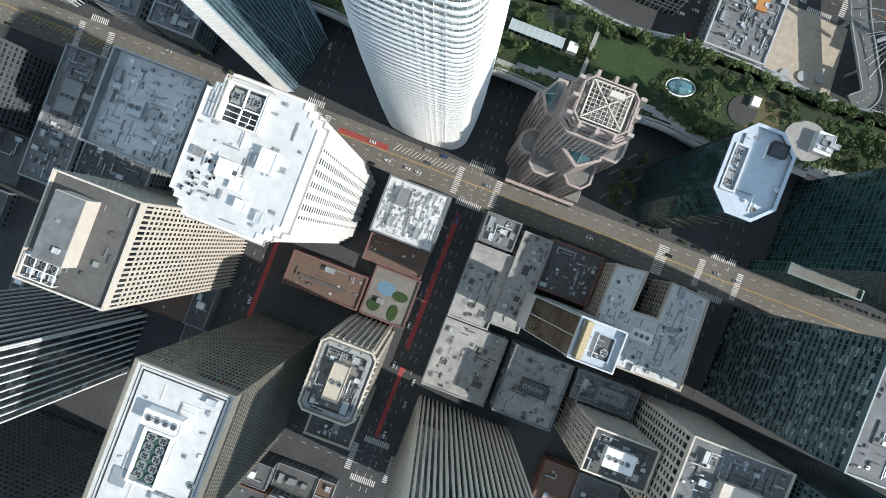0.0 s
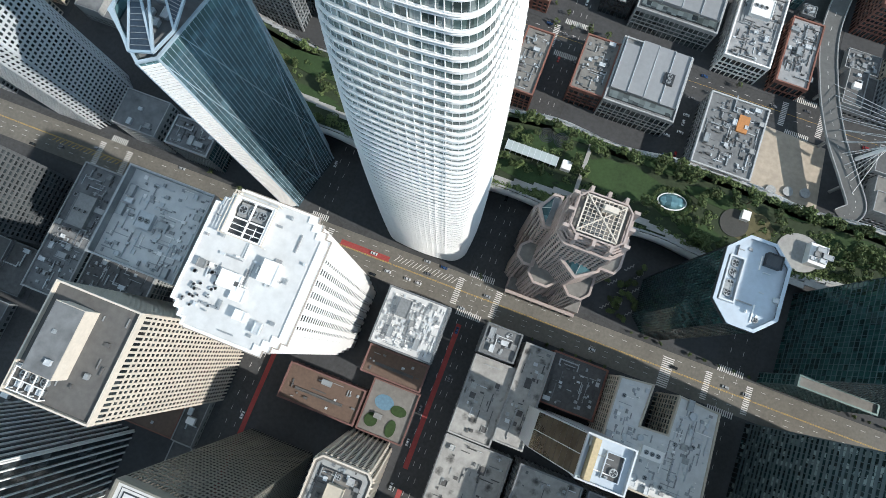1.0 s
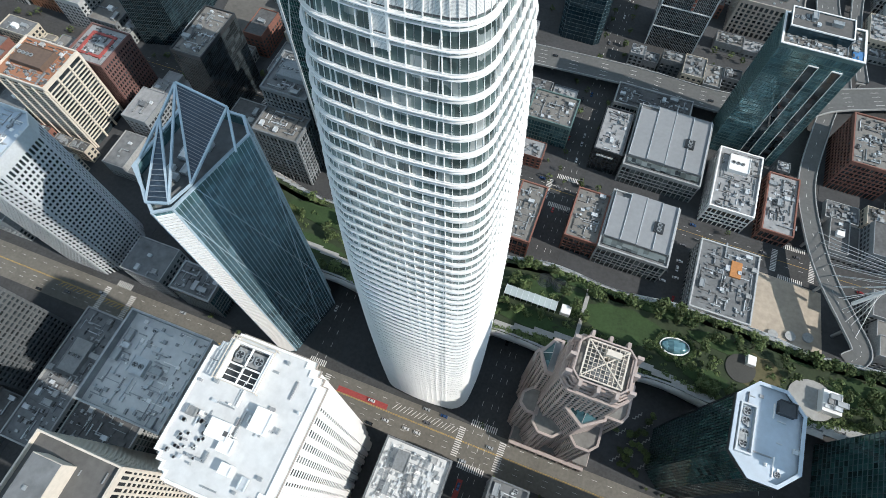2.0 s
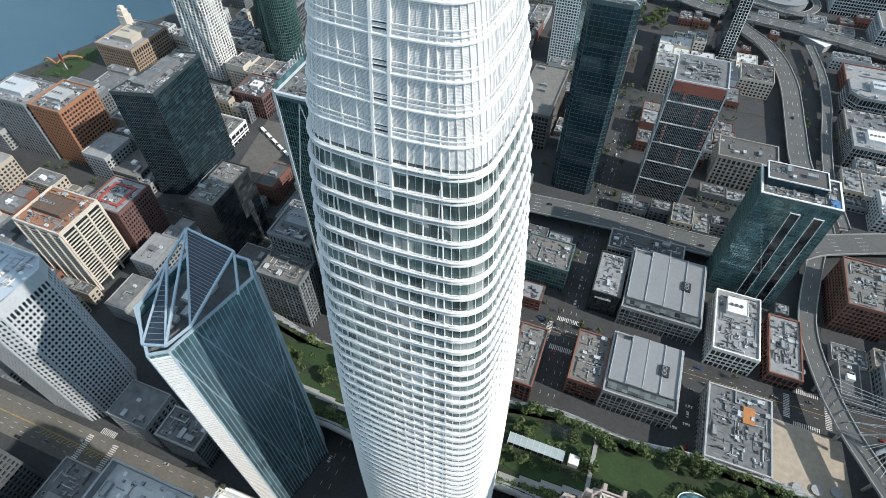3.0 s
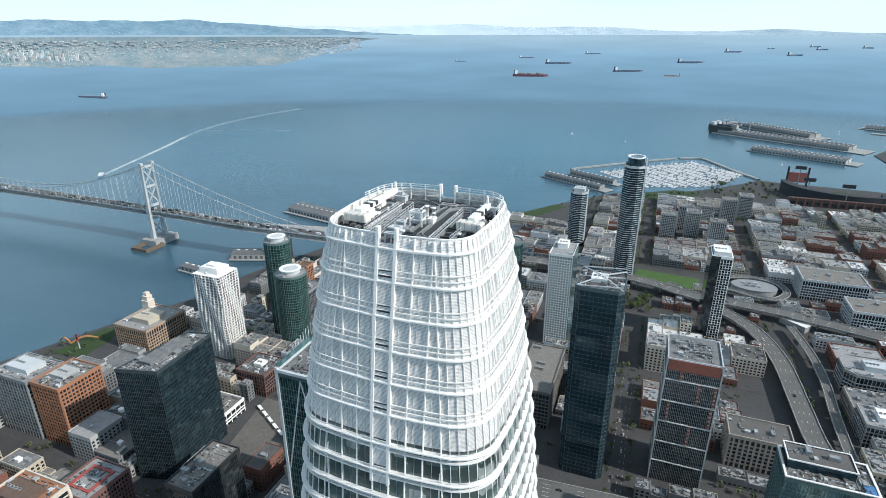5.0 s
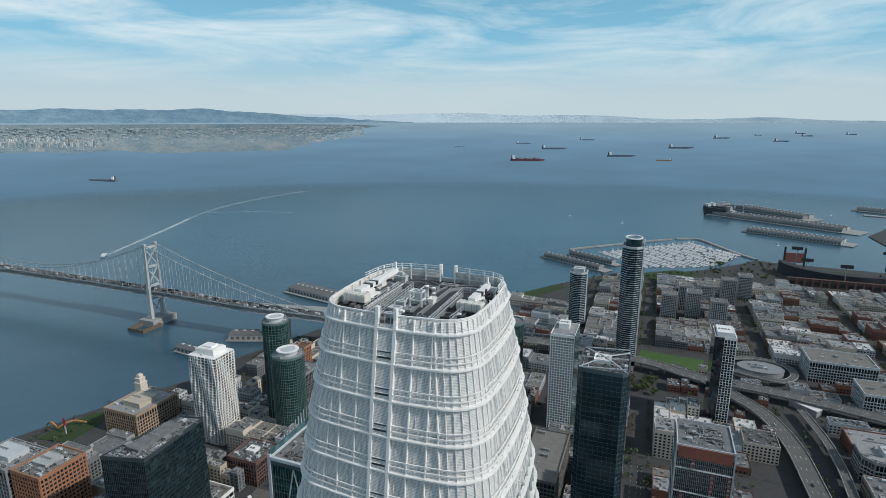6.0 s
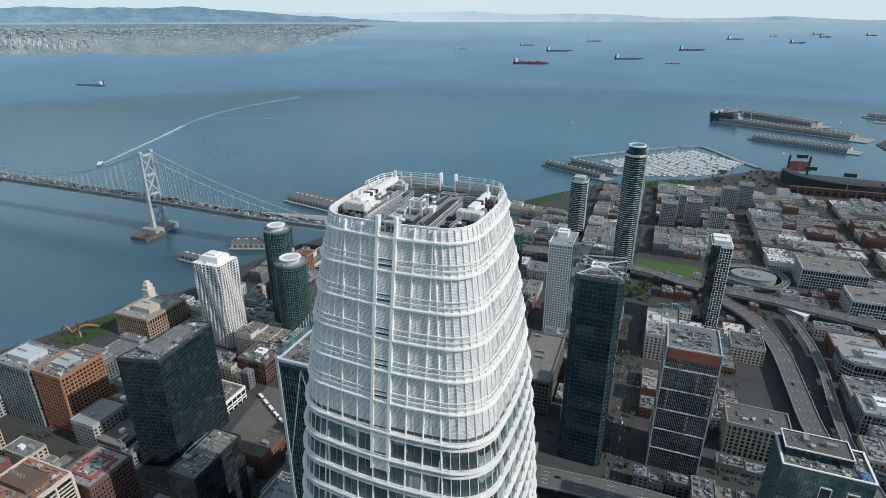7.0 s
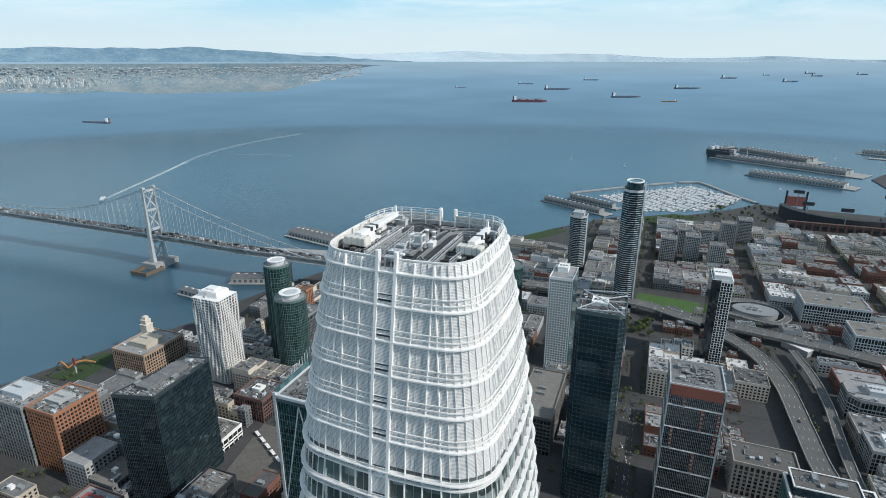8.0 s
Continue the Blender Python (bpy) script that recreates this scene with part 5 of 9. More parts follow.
    for x in (-6.8, -2.2):
        for y in (-5.8, -3.2):
            box(bm, x - 0.1, x + 0.1, y - 0.1, y + 0.1, 9, 11.8)
    part("shade_sail", bm, PALE, g, "cream shade canopy on posts")
    tower("office_block", "small grey office block with cluttered pale roof", -42, -5.5, -6, 27, 40, GREYSTONE, G_PALE, R_WHITE, plant=12, density=0.15, bay=3, pent=(-10, -3, 2, 12, 3.5), category="office block")
    tower("office_tower", "taupe office tower with close vertical ribs", 21, 81, -150, -95, 170, BEIGE, G_DARK, R_GREY, bands=False, bay=2.9, pier=1.15, proud=0.1, pier_proud=1.1, plant=4)
    granite_tower()
    # octagonal blue-roofed glass tower
    o = tower("glass_tower", "dark glass tower with chamfered corners and pale blue roof", 103, 132, 59, 101, 107, DARKMETAL, G_GREEN, BLUEWHITE, cut=8.5,
              fh=3.9, bh=0.25, bay=1.6, pier=0.1, proud=0.12, parapet=1.4, top_band=1.0, plant=3, density=0.012, category="office tower", pent=(3, 10, 10, 16, 3))
    bm = bmesh.new()
    ring(bm, offset(chamfer(29, 42, 8.5), -1.2), offset(chamfer(29, 42, 8.5), 0.3), 108.6, 109.2)
    part("roof_walk", bm, BLUEWHITE, o)
    bm = bmesh.new()
    ring(bm, rect(5.6, 20, -9, -1), rect(7, 21.6, -9, -1), 107, 109.4)
    part("fan_pit", bm, SCREEN, o)
    for i in range(4):
        put("fan", FAN, o, pose(-9, -7.5 + i * 4.3 + (1.2 if i > 1 else 0), 107.1) @ Matrix.Scale(1.45, 4))
    # green glass tower and its lower wing
    tower("glass_tower", "tall dark green glass tower with thin white floor lines", 196, 262, 62, 118, 168, TEALMETAL, G_GREEN, R_GREY, fh=3.9, bh=0.5, bay=3.2, pier=0.12, proud=0.2, plant=4, category="office tower")
    tower("glass_wing", "lower green glass wing with a pale flat roof", 188, 232, 56, 62, 40, GREENMETAL, G_GREEN, R_TAN, fh=3.9, bh=0.4, bay=3, pier=0.15, plant=0, category="building")
    tower("glass_tower", "broad dark glass slab with fine pale floor lines", 188, 268, -28, 30, 126, TEALMETAL, G_DASH, R_GREY, fh=3.9, bh=1.9, bay=3, pier=0.35, proud=0.2, plant=8, category="office tower")
    u_plan = [(u - 126.5, v + 0.5) for u, v in ((97, -29), (157, -29), (154, 26), (131, 27.5), (130.5, 5), (114.5, 4), (115.5, 28), (97, 26))]
    m = tower("office_block", "old office block with crowded white roof round a dark light well", 96, 157, -29, 28, 36, CREAM, G_PALE, R_WHITE, poly=u_plan, plant=26, density=0.09, bay=2.8, category="office block", pent=(-8, 4, -10, -4, 3.0), pent_mat=WHITE)
    for x, y, r in ((-8, -22, 2.6), (14, 20, 2.2), (-16, -14, 1.8), (-10, -1, 1.8)):
        bm = bmesh.new()
        ring(bm, round_poly(r - 0.35, r - 0.35, 18), round_poly(r, r, 18), 36, 38.2)
        prism(bm, round_poly(r - 0.35, r - 0.35, 18), 36, 37.2)
        part("tank", bm, SCREEN, m, "round pale roof tank", pose(x, y, 0))
    # slim tower whose street side leans back in bronze mirror glass
    n = tower("metal_tower", "slim tower with a sloped bronze glass face and open roof court", 71, 93, -27, -7, 100, SCREEN, G_BLUE, BLUEWHITE, bands=False, bay=2.0, pier=0.2, proud=0.2, plant=2, density=0.012, parapet=3.0, category="office tower")
    bm = bmesh.new()
    lo = [(-25, -9.6, 0), (-25, 9.6, 0), (-25, 9.6, 56), (-25, -9.6, 56), (-11.3, -9.6, 101), (-11.3, 9.6, 101), (-11.3, -9.6, 0), (-11.3, 9.6, 0)]
    v = [bm.verts.new(p) for p in lo]
    for f in ((0, 3, 2, 1), (0, 6, 4, 3), (1, 2, 5, 7)):
        bm.faces.new([v[k] for k in f])
    part("leaning_body", bm, SCREEN, n)
    bm = bmesh.new()
    bm.faces.new([bm.verts.new(p) for p in ((-25.1, -9.4, 56.2), (-11.4, -9.4, 101.2), (-11.4, 9.4, 101.2), (-25.1, 9.4, 56.2))])
    bmesh.ops.solidify(bm, geom=bm.faces[:], thickness=0.3)
    face = part("bronze_face", bm, material("bronze_reflective_glass", (0.46, 0.41, 0.31), 0.25, 0.7, 0.35, 0.12, 0.1), n, "bronze mirror-glass face")
    for y in (-9.4, 0, 9.4):
        a_, b_ = Vector((-25.1, y, 56.5)), Vector((-11.4, y, 101.5))
        put("edge_rib", mesh_of(one_box(-0.2, 0.2, -0.2, 0.2, 0, (b_ - a_).length), "edge_rib", SCREEN), face, Matrix.Translation(a_) @ (b_ - a_).to_track_quat("Z", "Y").to_matrix().to_4x4())
    for i in range(1, 9):
        f = i / 9
        put("edge_rib", mesh_of(one_box(-0.1, 0.1, -9.4, 9.4, -0.1, 0.1), "edge_rib", BRONZE), face, pose(-25.2 + 13.7 * f, 0, 56.6 + 45 * f))
    part("fin_wall", one_box(-8.4, -5.6, -9, 9, 100, 106), material("ochre_metal", (0.5, 0.40, 0.24), 0.5, 0.2), n, "ochre roof wall")
    bm = bmesh.new()
    ring(bm, rect(7.5, 11, 3.6, -0.5), rect(8.3, 11.8, 3.6, -0.5), 100, 101.4)
    part("court_kerb", bm, BLUEWHITE, n)
    part("court_floor", one_box(-0.1, 7.3, -6, 5, 100.02, 100.2), R_DARK, n, "dark sunken roof court")
    put("fan", FAN, n, pose(4.5, -2.5, 100.2) @ Matrix.Scale(1.4, 4))
    spots_ = spotted_roof()
    low = dict(bay=3.5, base_h=4, fh=3.8, category="building")
    tower("low_block", "low grey-roofed block with stained roof", 18, 43, -38, 9, 18, CONCRETE, G_PALE, spots_, plant=3, density=0.02, **low)
    tower("low_block", "low grey-roofed block with roof hatches", 43.5, 61, -33, 26, 20, CONCRETE, G_PALE, spots_, plant=4, density=0.03, **low)
    tower("low_block", "low stained-roof block at the street corner", 18, 58, -83, -40, 15, PALE, G_PALE, spots_, plant=3, density=0.02, **low)
    for u, v, w, d, z in ((24, -14, 3.4, 3.4, 18), (37, -30, 3, 3.4, 18), (36, -4, 2.6, 3, 18), (52, 4, 4, 6, 20), (53, -14, 3.4, 3.4, 20), (26, -66, 3.4, 3.4, 15), (44, -52, 4.4, 5, 15), (50, -72, 6, 4, 15)):
        hp = thing("roof_pit", at(u, v, z), "dark square opening in a pale concrete roof", "roof pit")
        bm = bmesh.new()
        ring(bm, rect(w, d), rect(w + 0.7, d + 0.7), 0.02, 0.6)
        part("kerb", bm, CONCRETE, hp)
        part("floor", one_box(-w / 2, w / 2, -d / 2, d / 2, 0.03, 0.08), R_DARK, hp)
    tower("small_block", "small corner block with roof plant behind a parapet", 17.5, 37.5, 11, 27.5, 38, GREYSTONE, G_PALE, R_GREY, plant=8, parapet=2, **low)
    tower("low_block", "low block with a dark bitumen roof", 62, 95, -3, 28, 15, BRICK, G_PALE, R_DARK, plant=3, **low)
    tower("office_block", "grey office block with a sunken roof court", 62, 98, -80, -39, 26, GREYSTONE, G_PALE, spots_, plant=4, density=0.02, bay=2.8, category="office block", pent=(-8, 8, -4, 4, 4), pent_mat=R_DARK)
    tower("office_block", "grey stone office block with dark roof plant", 102, 140, -56, -39, 27, GREYSTONE, G_PALE, R_GREY, plant=8, bay=2.6, category="office block", pent=(-6, 12, -4, 4, 4))
    tower("office_tower", "cream wedge-roofed tower with square windows", 108, 143, -82, -59, 68, BEIGE, G_DARK, R_DARK, fh=3.7, bh=1.6, bay=2.8, pier=1.2, plant=6, pent=(-10, 6, -5, 5, 5), pent_mat=WHITE)
    tower("office_tower", "beige stone tower with deep square windows", 146, 198, -92, -42, 88, BEIGE, G_DARK, R_GREY, fh=3.9, bh=1.6, bay=4.4, pier=1.7, proud=0.25, plant=8, pent=(-8, 14, -10, 10, 6))
    tower("office_tower", "blue-grey screened tower with a crowded pale blue roof", -176, -131, -14, 32, 92, STEEL, G_BLUE, R_WHITE, fh=3.8, bh=1.2, bay=1.5, pier=0.3, parapet=5, plant=14, density=0.07, pent=(-9, -1, -4, 4, 2.4), pent_mat=SCREEN)
    tower("office_tower", "dark stone office tower with rows of small windows", -236, -128, -275, -190, 105, DARKSTONE, G_DARK, R_DARK, fh=3.8, bh=1.7, bay=3.0, pier=1.1, proud=0.25, plant=2)
    tower("office_tower", "dark green office tower with a close window grid", 203, 292, -128, -44, 118, TEALMETAL, G_DASH, R_GREY, fh=3.8, bh=1.3, bay=2.6, pier=0.9, proud=0.3, plant=2)
    tower("low_block", "long low block with tan roof machinery", -250, -224, -50, 32, 26, CONCRETE, G_PALE, R_GREY, plant=16, pent=(-6, 6, 2, 22, 3), **low)
    tower("low_block", "low block with dark roof and steel plant", -222, -179, -52, 28, 22, CONCRETE, G_PALE, R_DARK, plant=18, **low)
    tower("office_tower", "grey gridded office tower with deep windows", -325, -267, -26, 19, 104, DARKSTONE, G_DARK, R_GREY, fh=3.8, bh=1.3, bay=3.2, pier=0.8, proud=0.8, plant=6)
    tower("glass_block", "low teal glass block with roof plant", -208, -180, 61, 80, 30, STEEL, G_TEAL, R_GREY, fh=3.8, bh=0.5, bay=2, pier=0.15, plant=8, category="building")
    y = tower("office_tower", "pale precast tower with a grid of small square windows", -312, -266, 59, 101, 122, SCREEN, G_DARK, BLUEWHITE, cut=7,
              fh=3.7, bh=1.6, bay=2.6, pier=1.0, proud=0.12, parapet=3, top_band=6, plant=5)
    part("roof_pit", one_box(-16, 6, -7, 0, 122, 122.3), R_DARK, y, "dark sunken roof pit")


def _prism(poly, z0, z1):
    bm = bmesh.new()
    prism(bm, poly, z0, z1)
    return bm


def faceted_tower():
    """Blue glass tower whose crown rises in open triangles."""
    cu, cv = -132.0, 79.0
    reserve(-152, -112, 52, 106)
    t = thing("faceted_tower", at(cu, cv), "blue glass tower with folded facets and a triangular open crown", "office tower")
    h = 185.0
    frame_ = material("pale_blue_frame", (0.45, 0.55, 0.62), 0.4, 0.3, 0.1, 0.5, 0.05, 0.0)
    plan = [(-130.5, 53.5), (-124.5, 57.5), (-115.5, 96), (-122, 103), (-147, 103), (-148.5, 68)]
    plan = [(x - cu, y - cv) for x, y in plan]
    part("glazing", _prism(plan, 0, h - 6), G_BLUE, t)
    me = None
    bm = bmesh.new()
    ring(bm, offset(plan, -0.3), offset(plan, 0.05), 0, 0.4)
    me = mesh_of(bm, "floor_line", TEALMETAL)
    for i in range(45):
        put("floor_line", me, t, pose(0, 0, 5 + i * 3.9))

    def strut(a, b, r, name, mat):
        a, b = Vector(a), Vector(b)
        m = Matrix.Translation(a) @ (b - a).to_track_quat("Z", "Y").to_matrix().to_4x4()
        part(name, one_box(-r, r, -r, r, 0, (b - a).length), mat, t, "", m)

    for i in range(6):
        a0, b0 = Vector(plan[i]), Vector(plan[(i + 1) % 6])
        k = max(1, int((b0 - a0).length / 1.9))
        for j in range(k):
            p = a0 + (b0 - a0) * j / k
            strut((p.x, p.y, 2), (p.x, p.y, h), 0.4 if j == 0 else 0.09, "mullion", frame_)
    # slanting fold lines that run down the wide face
    p1, p2 = Vector(plan[1]), Vector(plan[2])
    for f0, z0, f1, z1 in ((0.0, 184, 0.55, 2), (0.28, 184, 0.95, 60), (1.0, 150, 0.62, 2)):
        a, b = p1 + (p2 - p1) * f0, p1 + (p2 - p1) * f1
        strut((a.x + 0.15, a.y, z0), (b.x + 0.15, b.y, z1), 0.16, "fold_line", frame_)
    # the pale ribbed corner face towards the street
    a, b = Vector(plan[0]), Vector(plan[1])
    n = Vector(((b - a).y, -(b - a).x)).normalized()
    bm = bmesh.new()
    for i in range(92):
        z = 4 + i * 1.95
        q = [a + n * 0.12, b + n * 0.12, b + n * 0.5, a + n * 0.5]
        lo = [bm.verts.new((p.x, p.y, z)) for p in q]
        hi = [bm.verts.new((p.x, p.y, z + 1.25)) for p in q]
        for k in range(4):
            bm.faces.new((lo[k], lo[(k + 1) % 4], hi[(k + 1) % 4], hi[k]))
        bm.faces.new(hi)
    part("ribbed_face", bm, WHITE, t, "pale ribbed street face", None, "stuff")
    # walls of the crown, open above the deck
    bm = bmesh.new()
    ring(bm, offset(plan, -0.6), offset(plan, 0.05), h - 6, h)
    part("crown_wall", bm, G_TEAL, t)
    bm = bmesh.new()
    ring(bm, offset(plan, -0.8), offset(plan, 0.25), h - 0.5, h + 0.3)
    part("crown_rim", bm, frame_, t)
    part("roof_deck", _prism(offset(plan, -0.5), h - 6.5, h - 5.8), R_GREY, t)
    A, R, L1, FL, FR, B, W = [(x - cu, y - cv, z) for x, y, z in ((-146, 101, 196), (-121, 97, 197), (-147.5, 88, 190), (-135, 56.5, 185), (-124.8, 58, 188), (-122.5, 68, 187), (-147.5, 69, 185))]
    for p, q in ((A, R), (A, L1), (A, FR), (A, B), (R, B), (B, FR), (FL, FR), (FL, L1), (L1, FR), (FL, W), (W, L1), (R, (plan[2][0] - 0.5, plan[2][1] - 9, h))):
        strut(p, q, 0.42, "crown_edge", frame_)
    for k, (tri, count) in enumerate((((A, R, B), 26), ((FL, FR, L1), 16))):
        p0, p1, p2 = [Vector(p) for p in tri]
        part_sheet = bmesh.new()
        part_sheet.faces.new([part_sheet.verts.new(p) for p in (p0, p1, p2)])
        bmesh.ops.solidify(part_sheet, geom=part_sheet.faces[:], thickness=0.12)
        sheet_ = part("crown_screen", part_sheet, material("smoky_screen", (0.10, 0.14, 0.19), 0.3, 0.3), t, "smoky blue crown screen")
        for i in range(1, count):
            f = i / count
            q0, q1 = p2 + (p0 - p2) * f, p2 + (p1 - p2) * f
            d = (p1 - p0).cross(p2 - p0).normalized() * 0.2
            for sgn in ((1,) if d.z > 0 else (-1,)):
                m = Matrix.Translation(q0 + d * sgn) @ (q1 - q0).to_track_quat("Z", "Y").to_matrix().to_4x4()
                put("slat", mesh_of(one_box(-0.09, 0.09, -0.09, 0.09, 0, (q1 - q0).length), "slat", STEEL), sheet_, m)
    crane = part("crane_body", one_box(-5, -1, 0, 4, h - 5.8, h - 2), WHITE, t, "white window-cleaning crane")
    part("jib", one_box(-4, -2.8, 3.5, 14, h - 2, h - 1), WHITE, crane)
    for i in range(7):
        put("roof_unit", rng.choice(UNITS), t, pose(rng.uniform(-9, 4), rng.uniform(-8, 14), h - 5.8, 0, 0, 90 * rng.randint(0, 3)))


def left_buildings():
    tower("office_block", "orange terracotta office block with a square window grid", -496, -461, 259, 300, 63, TERRACOTTA, G_DARK, R_TAN, fh=3.9, bh=1.35, bay=3.4, pier=1.0, proud=0.6, plant=12, pent=(-10, 8, -8, 8, 3), pent_mat=PALE)
    tower("office_block", "grey brick office block with a white louvred roof frame", -549, -500, 257, 293, 62, GREYSTONE, G_PALE, R_PALE, fh=3.9, bh=1.0, bay=4, pier=0.8, plant=10, pent=(-14, 14, -9, 9, 5), pent_mat=SCREEN)
    tower("glass_tower", "black glass tower with a long plant-covered roof", -374, -340, 254, 325, 108, BLACKMETAL, G_INK, R_GREY, poly=[(-17, -35.5), (17, -26.5), (13, 35.5), (-7, 31)], fh=3.9, bh=0.3, bay=1.5, pier=0.1, proud=0.15, plant=14, category="office tower", pent=(-6, 6, -22, 20, 3), pent_mat=R_GREY)
    wavy_tower()
    for u, v, r, h in ((-413, 514, 15, 122), (-365, 472, 17, 104)):
        reserve(u - r, u + r, v - r, v + r)
        building("round_tower", "round green glass apartment tower with a pale ring roof", u, v, round_poly(r, r, 26), h, GREENMETAL, G_GREEN, R_PALE, fh=3.2, bh=0.35, bay=2.6, pier=0.16, proud=0.5, plant=3, category="apartment tower", parapet=0.6, group="round towers")
        t = thing("roof_drum", at(u, v, h), "pale glazed drum on top of a round tower", "roof drum")
        part("drum_wall", _prism(round_poly(r * 0.6, r * 0.6, 24), 0, 5), SCREEN, t)
        bm = bmesh.new()
        ring(bm, round_poly(r * 0.5, r * 0.5, 24), round_poly(r * 0.72, r * 0.72, 24), 5, 5.6)
        part("drum_rim", bm, WHITE, t)
    f = tower("brick_office", "peach stone office with a stepped clock-like turret", -577, -527, 405, 463, 30, PEACH, G_DARK, R_PALE, fh=3.8, bh=1.1, bay=3.4, pier=1.0, proud=0.5, plant=14, category="office block", pent=(-10, 16, -16, 10, 6), pent_mat=CREAM)
    bm = bmesh.new()
    rows = loft(bm, [(rect(w, w, -20, 18), z) for w, z in ((10, 30), (10, 41.6), (10.8, 41.6), (10.8, 42.4), (8, 42.4), (8, 47.6), (8.7, 47.6), (8.7, 48.4), (5.5, 48.4), (5.5, 52), (3.5, 53))])
    bm.faces.new(rows[-1])
    for fc in bm.faces:
        fc.smooth = False
    part("turret", bm, BEIGE, f, "cream stepped turret")
    b = tower("apartment_tower", "tan apartment tower with curved balconies and a terracotta roof", -389, -346, 147, 183, 65, BEIGE, G_DARK, TERRACOTTA, fh=3.1, bh=1.0, bay=12, pier=1.3, proud=0.5, pier_proud=1.2, plant=8, pent=(-14, 12, -6, 10, 4), pent_mat=R_BROWN, category="apartment tower")
    r = tower("office_block", "maroon stone office block with red-rimmed white roof", -371, -338, 187, 221, 50, MAROON, G_DARK, R_PALE, fh=3.8, bh=1.3, bay=2.4, pier=0.9, proud=0.5, plant=4, category="office block")
    bm = bmesh.new()
    ring(bm, rect(17, 18), rect(21, 22), 50, 51.2)
    part("red_kerb", bm, material("red_roof_kerb", (0.35, 0.08, 0.07), 0.8), r, "red roof kerb")
    tower("glass_tower", "slim black glass tower with stepped terraces", -281, -257, 205, 251, 70, DARKMETAL, G_DARK, R_TAN, fh=3.8, bh=0.3, bay=1.6, pier=0.12, proud=0.15, plant=6, category="office tower")
    tower("office_block", "grey office block with ribbed piers and pale roof rooms", -206, -173, 198, 232, 70, GREYSTONE, G_DARK, R_GREY, fh=3.8, bh=0.9, bay=3, pier=0.9, proud=0.6, plant=8, category="office block", pent=(-10, 10, -6, 8, 4))
    tower("office_block", "lower grey ribbed office wing", -206, -173, 176, 197, 52, GREYSTONE, G_DARK, R_TAN, fh=3.8, bh=0.9, bay=3, pier=0.9, proud=0.6, plant=5, category="office block")
    tower("office_tower", "dark ribbed office tower behind the park", -170, -140, 236, 280, 108, TEALMETAL, G_NIGHT, R_GREY, fh=3.8, bh=0.5, bay=2.6, pier=0.4, proud=0.4, plant=12, category="office tower")
    braced_tower()
    tower("car_park", "white open-deck car park with planted roof", -384, -352, 328, 360, 14, WHITE, G_DARK, R_TAN, bay=6, bh=1.4, fh=3.2, base_h=3, plant=4, category="car park")
    tower("brick_block", "dark brick block with a flat roof and skylight", -380, -345, 385, 420, 26, MAROON, G_DARK, R_DARK, plant=8, bay=3.2, category="building", pent=(-5, 5, -5, 5, 3), pent_mat=WHITE)
    tower("stone_office", "grey stone office with brick corner tower", -455, -405, 540, 590, 34, GREYSTONE, G_DARK, R_GREY, plant=10, bay=3.2, category="office block")
    tower("brick_tower", "orange brick corner tower with pyramid shoulders", -452, -436, 600, 616, 48, TERRACOTTA, G_DARK, R_BROWN, plant=0, bay=4, pier=1.5, category="building")


def braced_tower():
    """Slender glass tower held in a pale diagonal frame."""
    u0, u1, v0, v1, h = -161.0, -134.0, 189.0, 220.0, 198.0
    t = tower("braced_tower", "grey-green glass tower in a pale diagonal steel frame", u0, u1, v0, v1, h, TEALMETAL, G_GREEN, R_GREY, fh=3.9, bh=0.5, bay=1.5, pier=0.14, proud=0.12, plant=8, category="office tower", parapet=1.0)
    x, y = (u1 - u0) / 2, (v1 - v0) / 2

    def beam(name, p, q, r):
        p, q = Vector(p), Vector(q)
        part(name, one_box(-r, r, -r, r, 0, (q - p).length), SCREEN, t, "", Matrix.Translation(p) @ (q - p).to_track_quat("Z", "Y").to_matrix().to_4x4())

    corners = [(-x, -y), (x, -y), (x, y), (-x, y)]
    for i in range(4):
        a_, b_ = corners[i], corners[(i + 1) % 4]
        beam("corner_post", (*a_, 0), (*a_, h + 3), 0.75)
        beam("top_beam", (*a_, h + 1.2), (*b_, h + 1.2), 0.75)
        for z0, z1 in ((0, 62), (62, 132), (132, 196)):
            m_ = ((a_[0] + b_[0]) / 2, (a_[1] + b_[1]) / 2)
            beam("brace", (*a_, z0), (*m_, z1), 0.3)
            beam("brace", (*b_, z0), (*m_, z1), 0.3)
    # glazed screen that climbs towards the back
    for i in range(14):
        f = i / 13
        beam("screen_fin", (-x, -y + f * 2 * y, h), (-x, -y + f * 2 * y, h + 3 + 9 * f), 0.16)
        beam("screen_fin", (-x + f * 2 * x, y, h), (-x + f * 2 * x, y, h + 12), 0.16)
    part("screen_glass", one_box(-x + 0.3, -x + 0.5, -y, y, h, h + 5), G_TEAL, t)
    beam("jib", (-2, 4, h + 2), (8, 12, h + 15), 0.8)


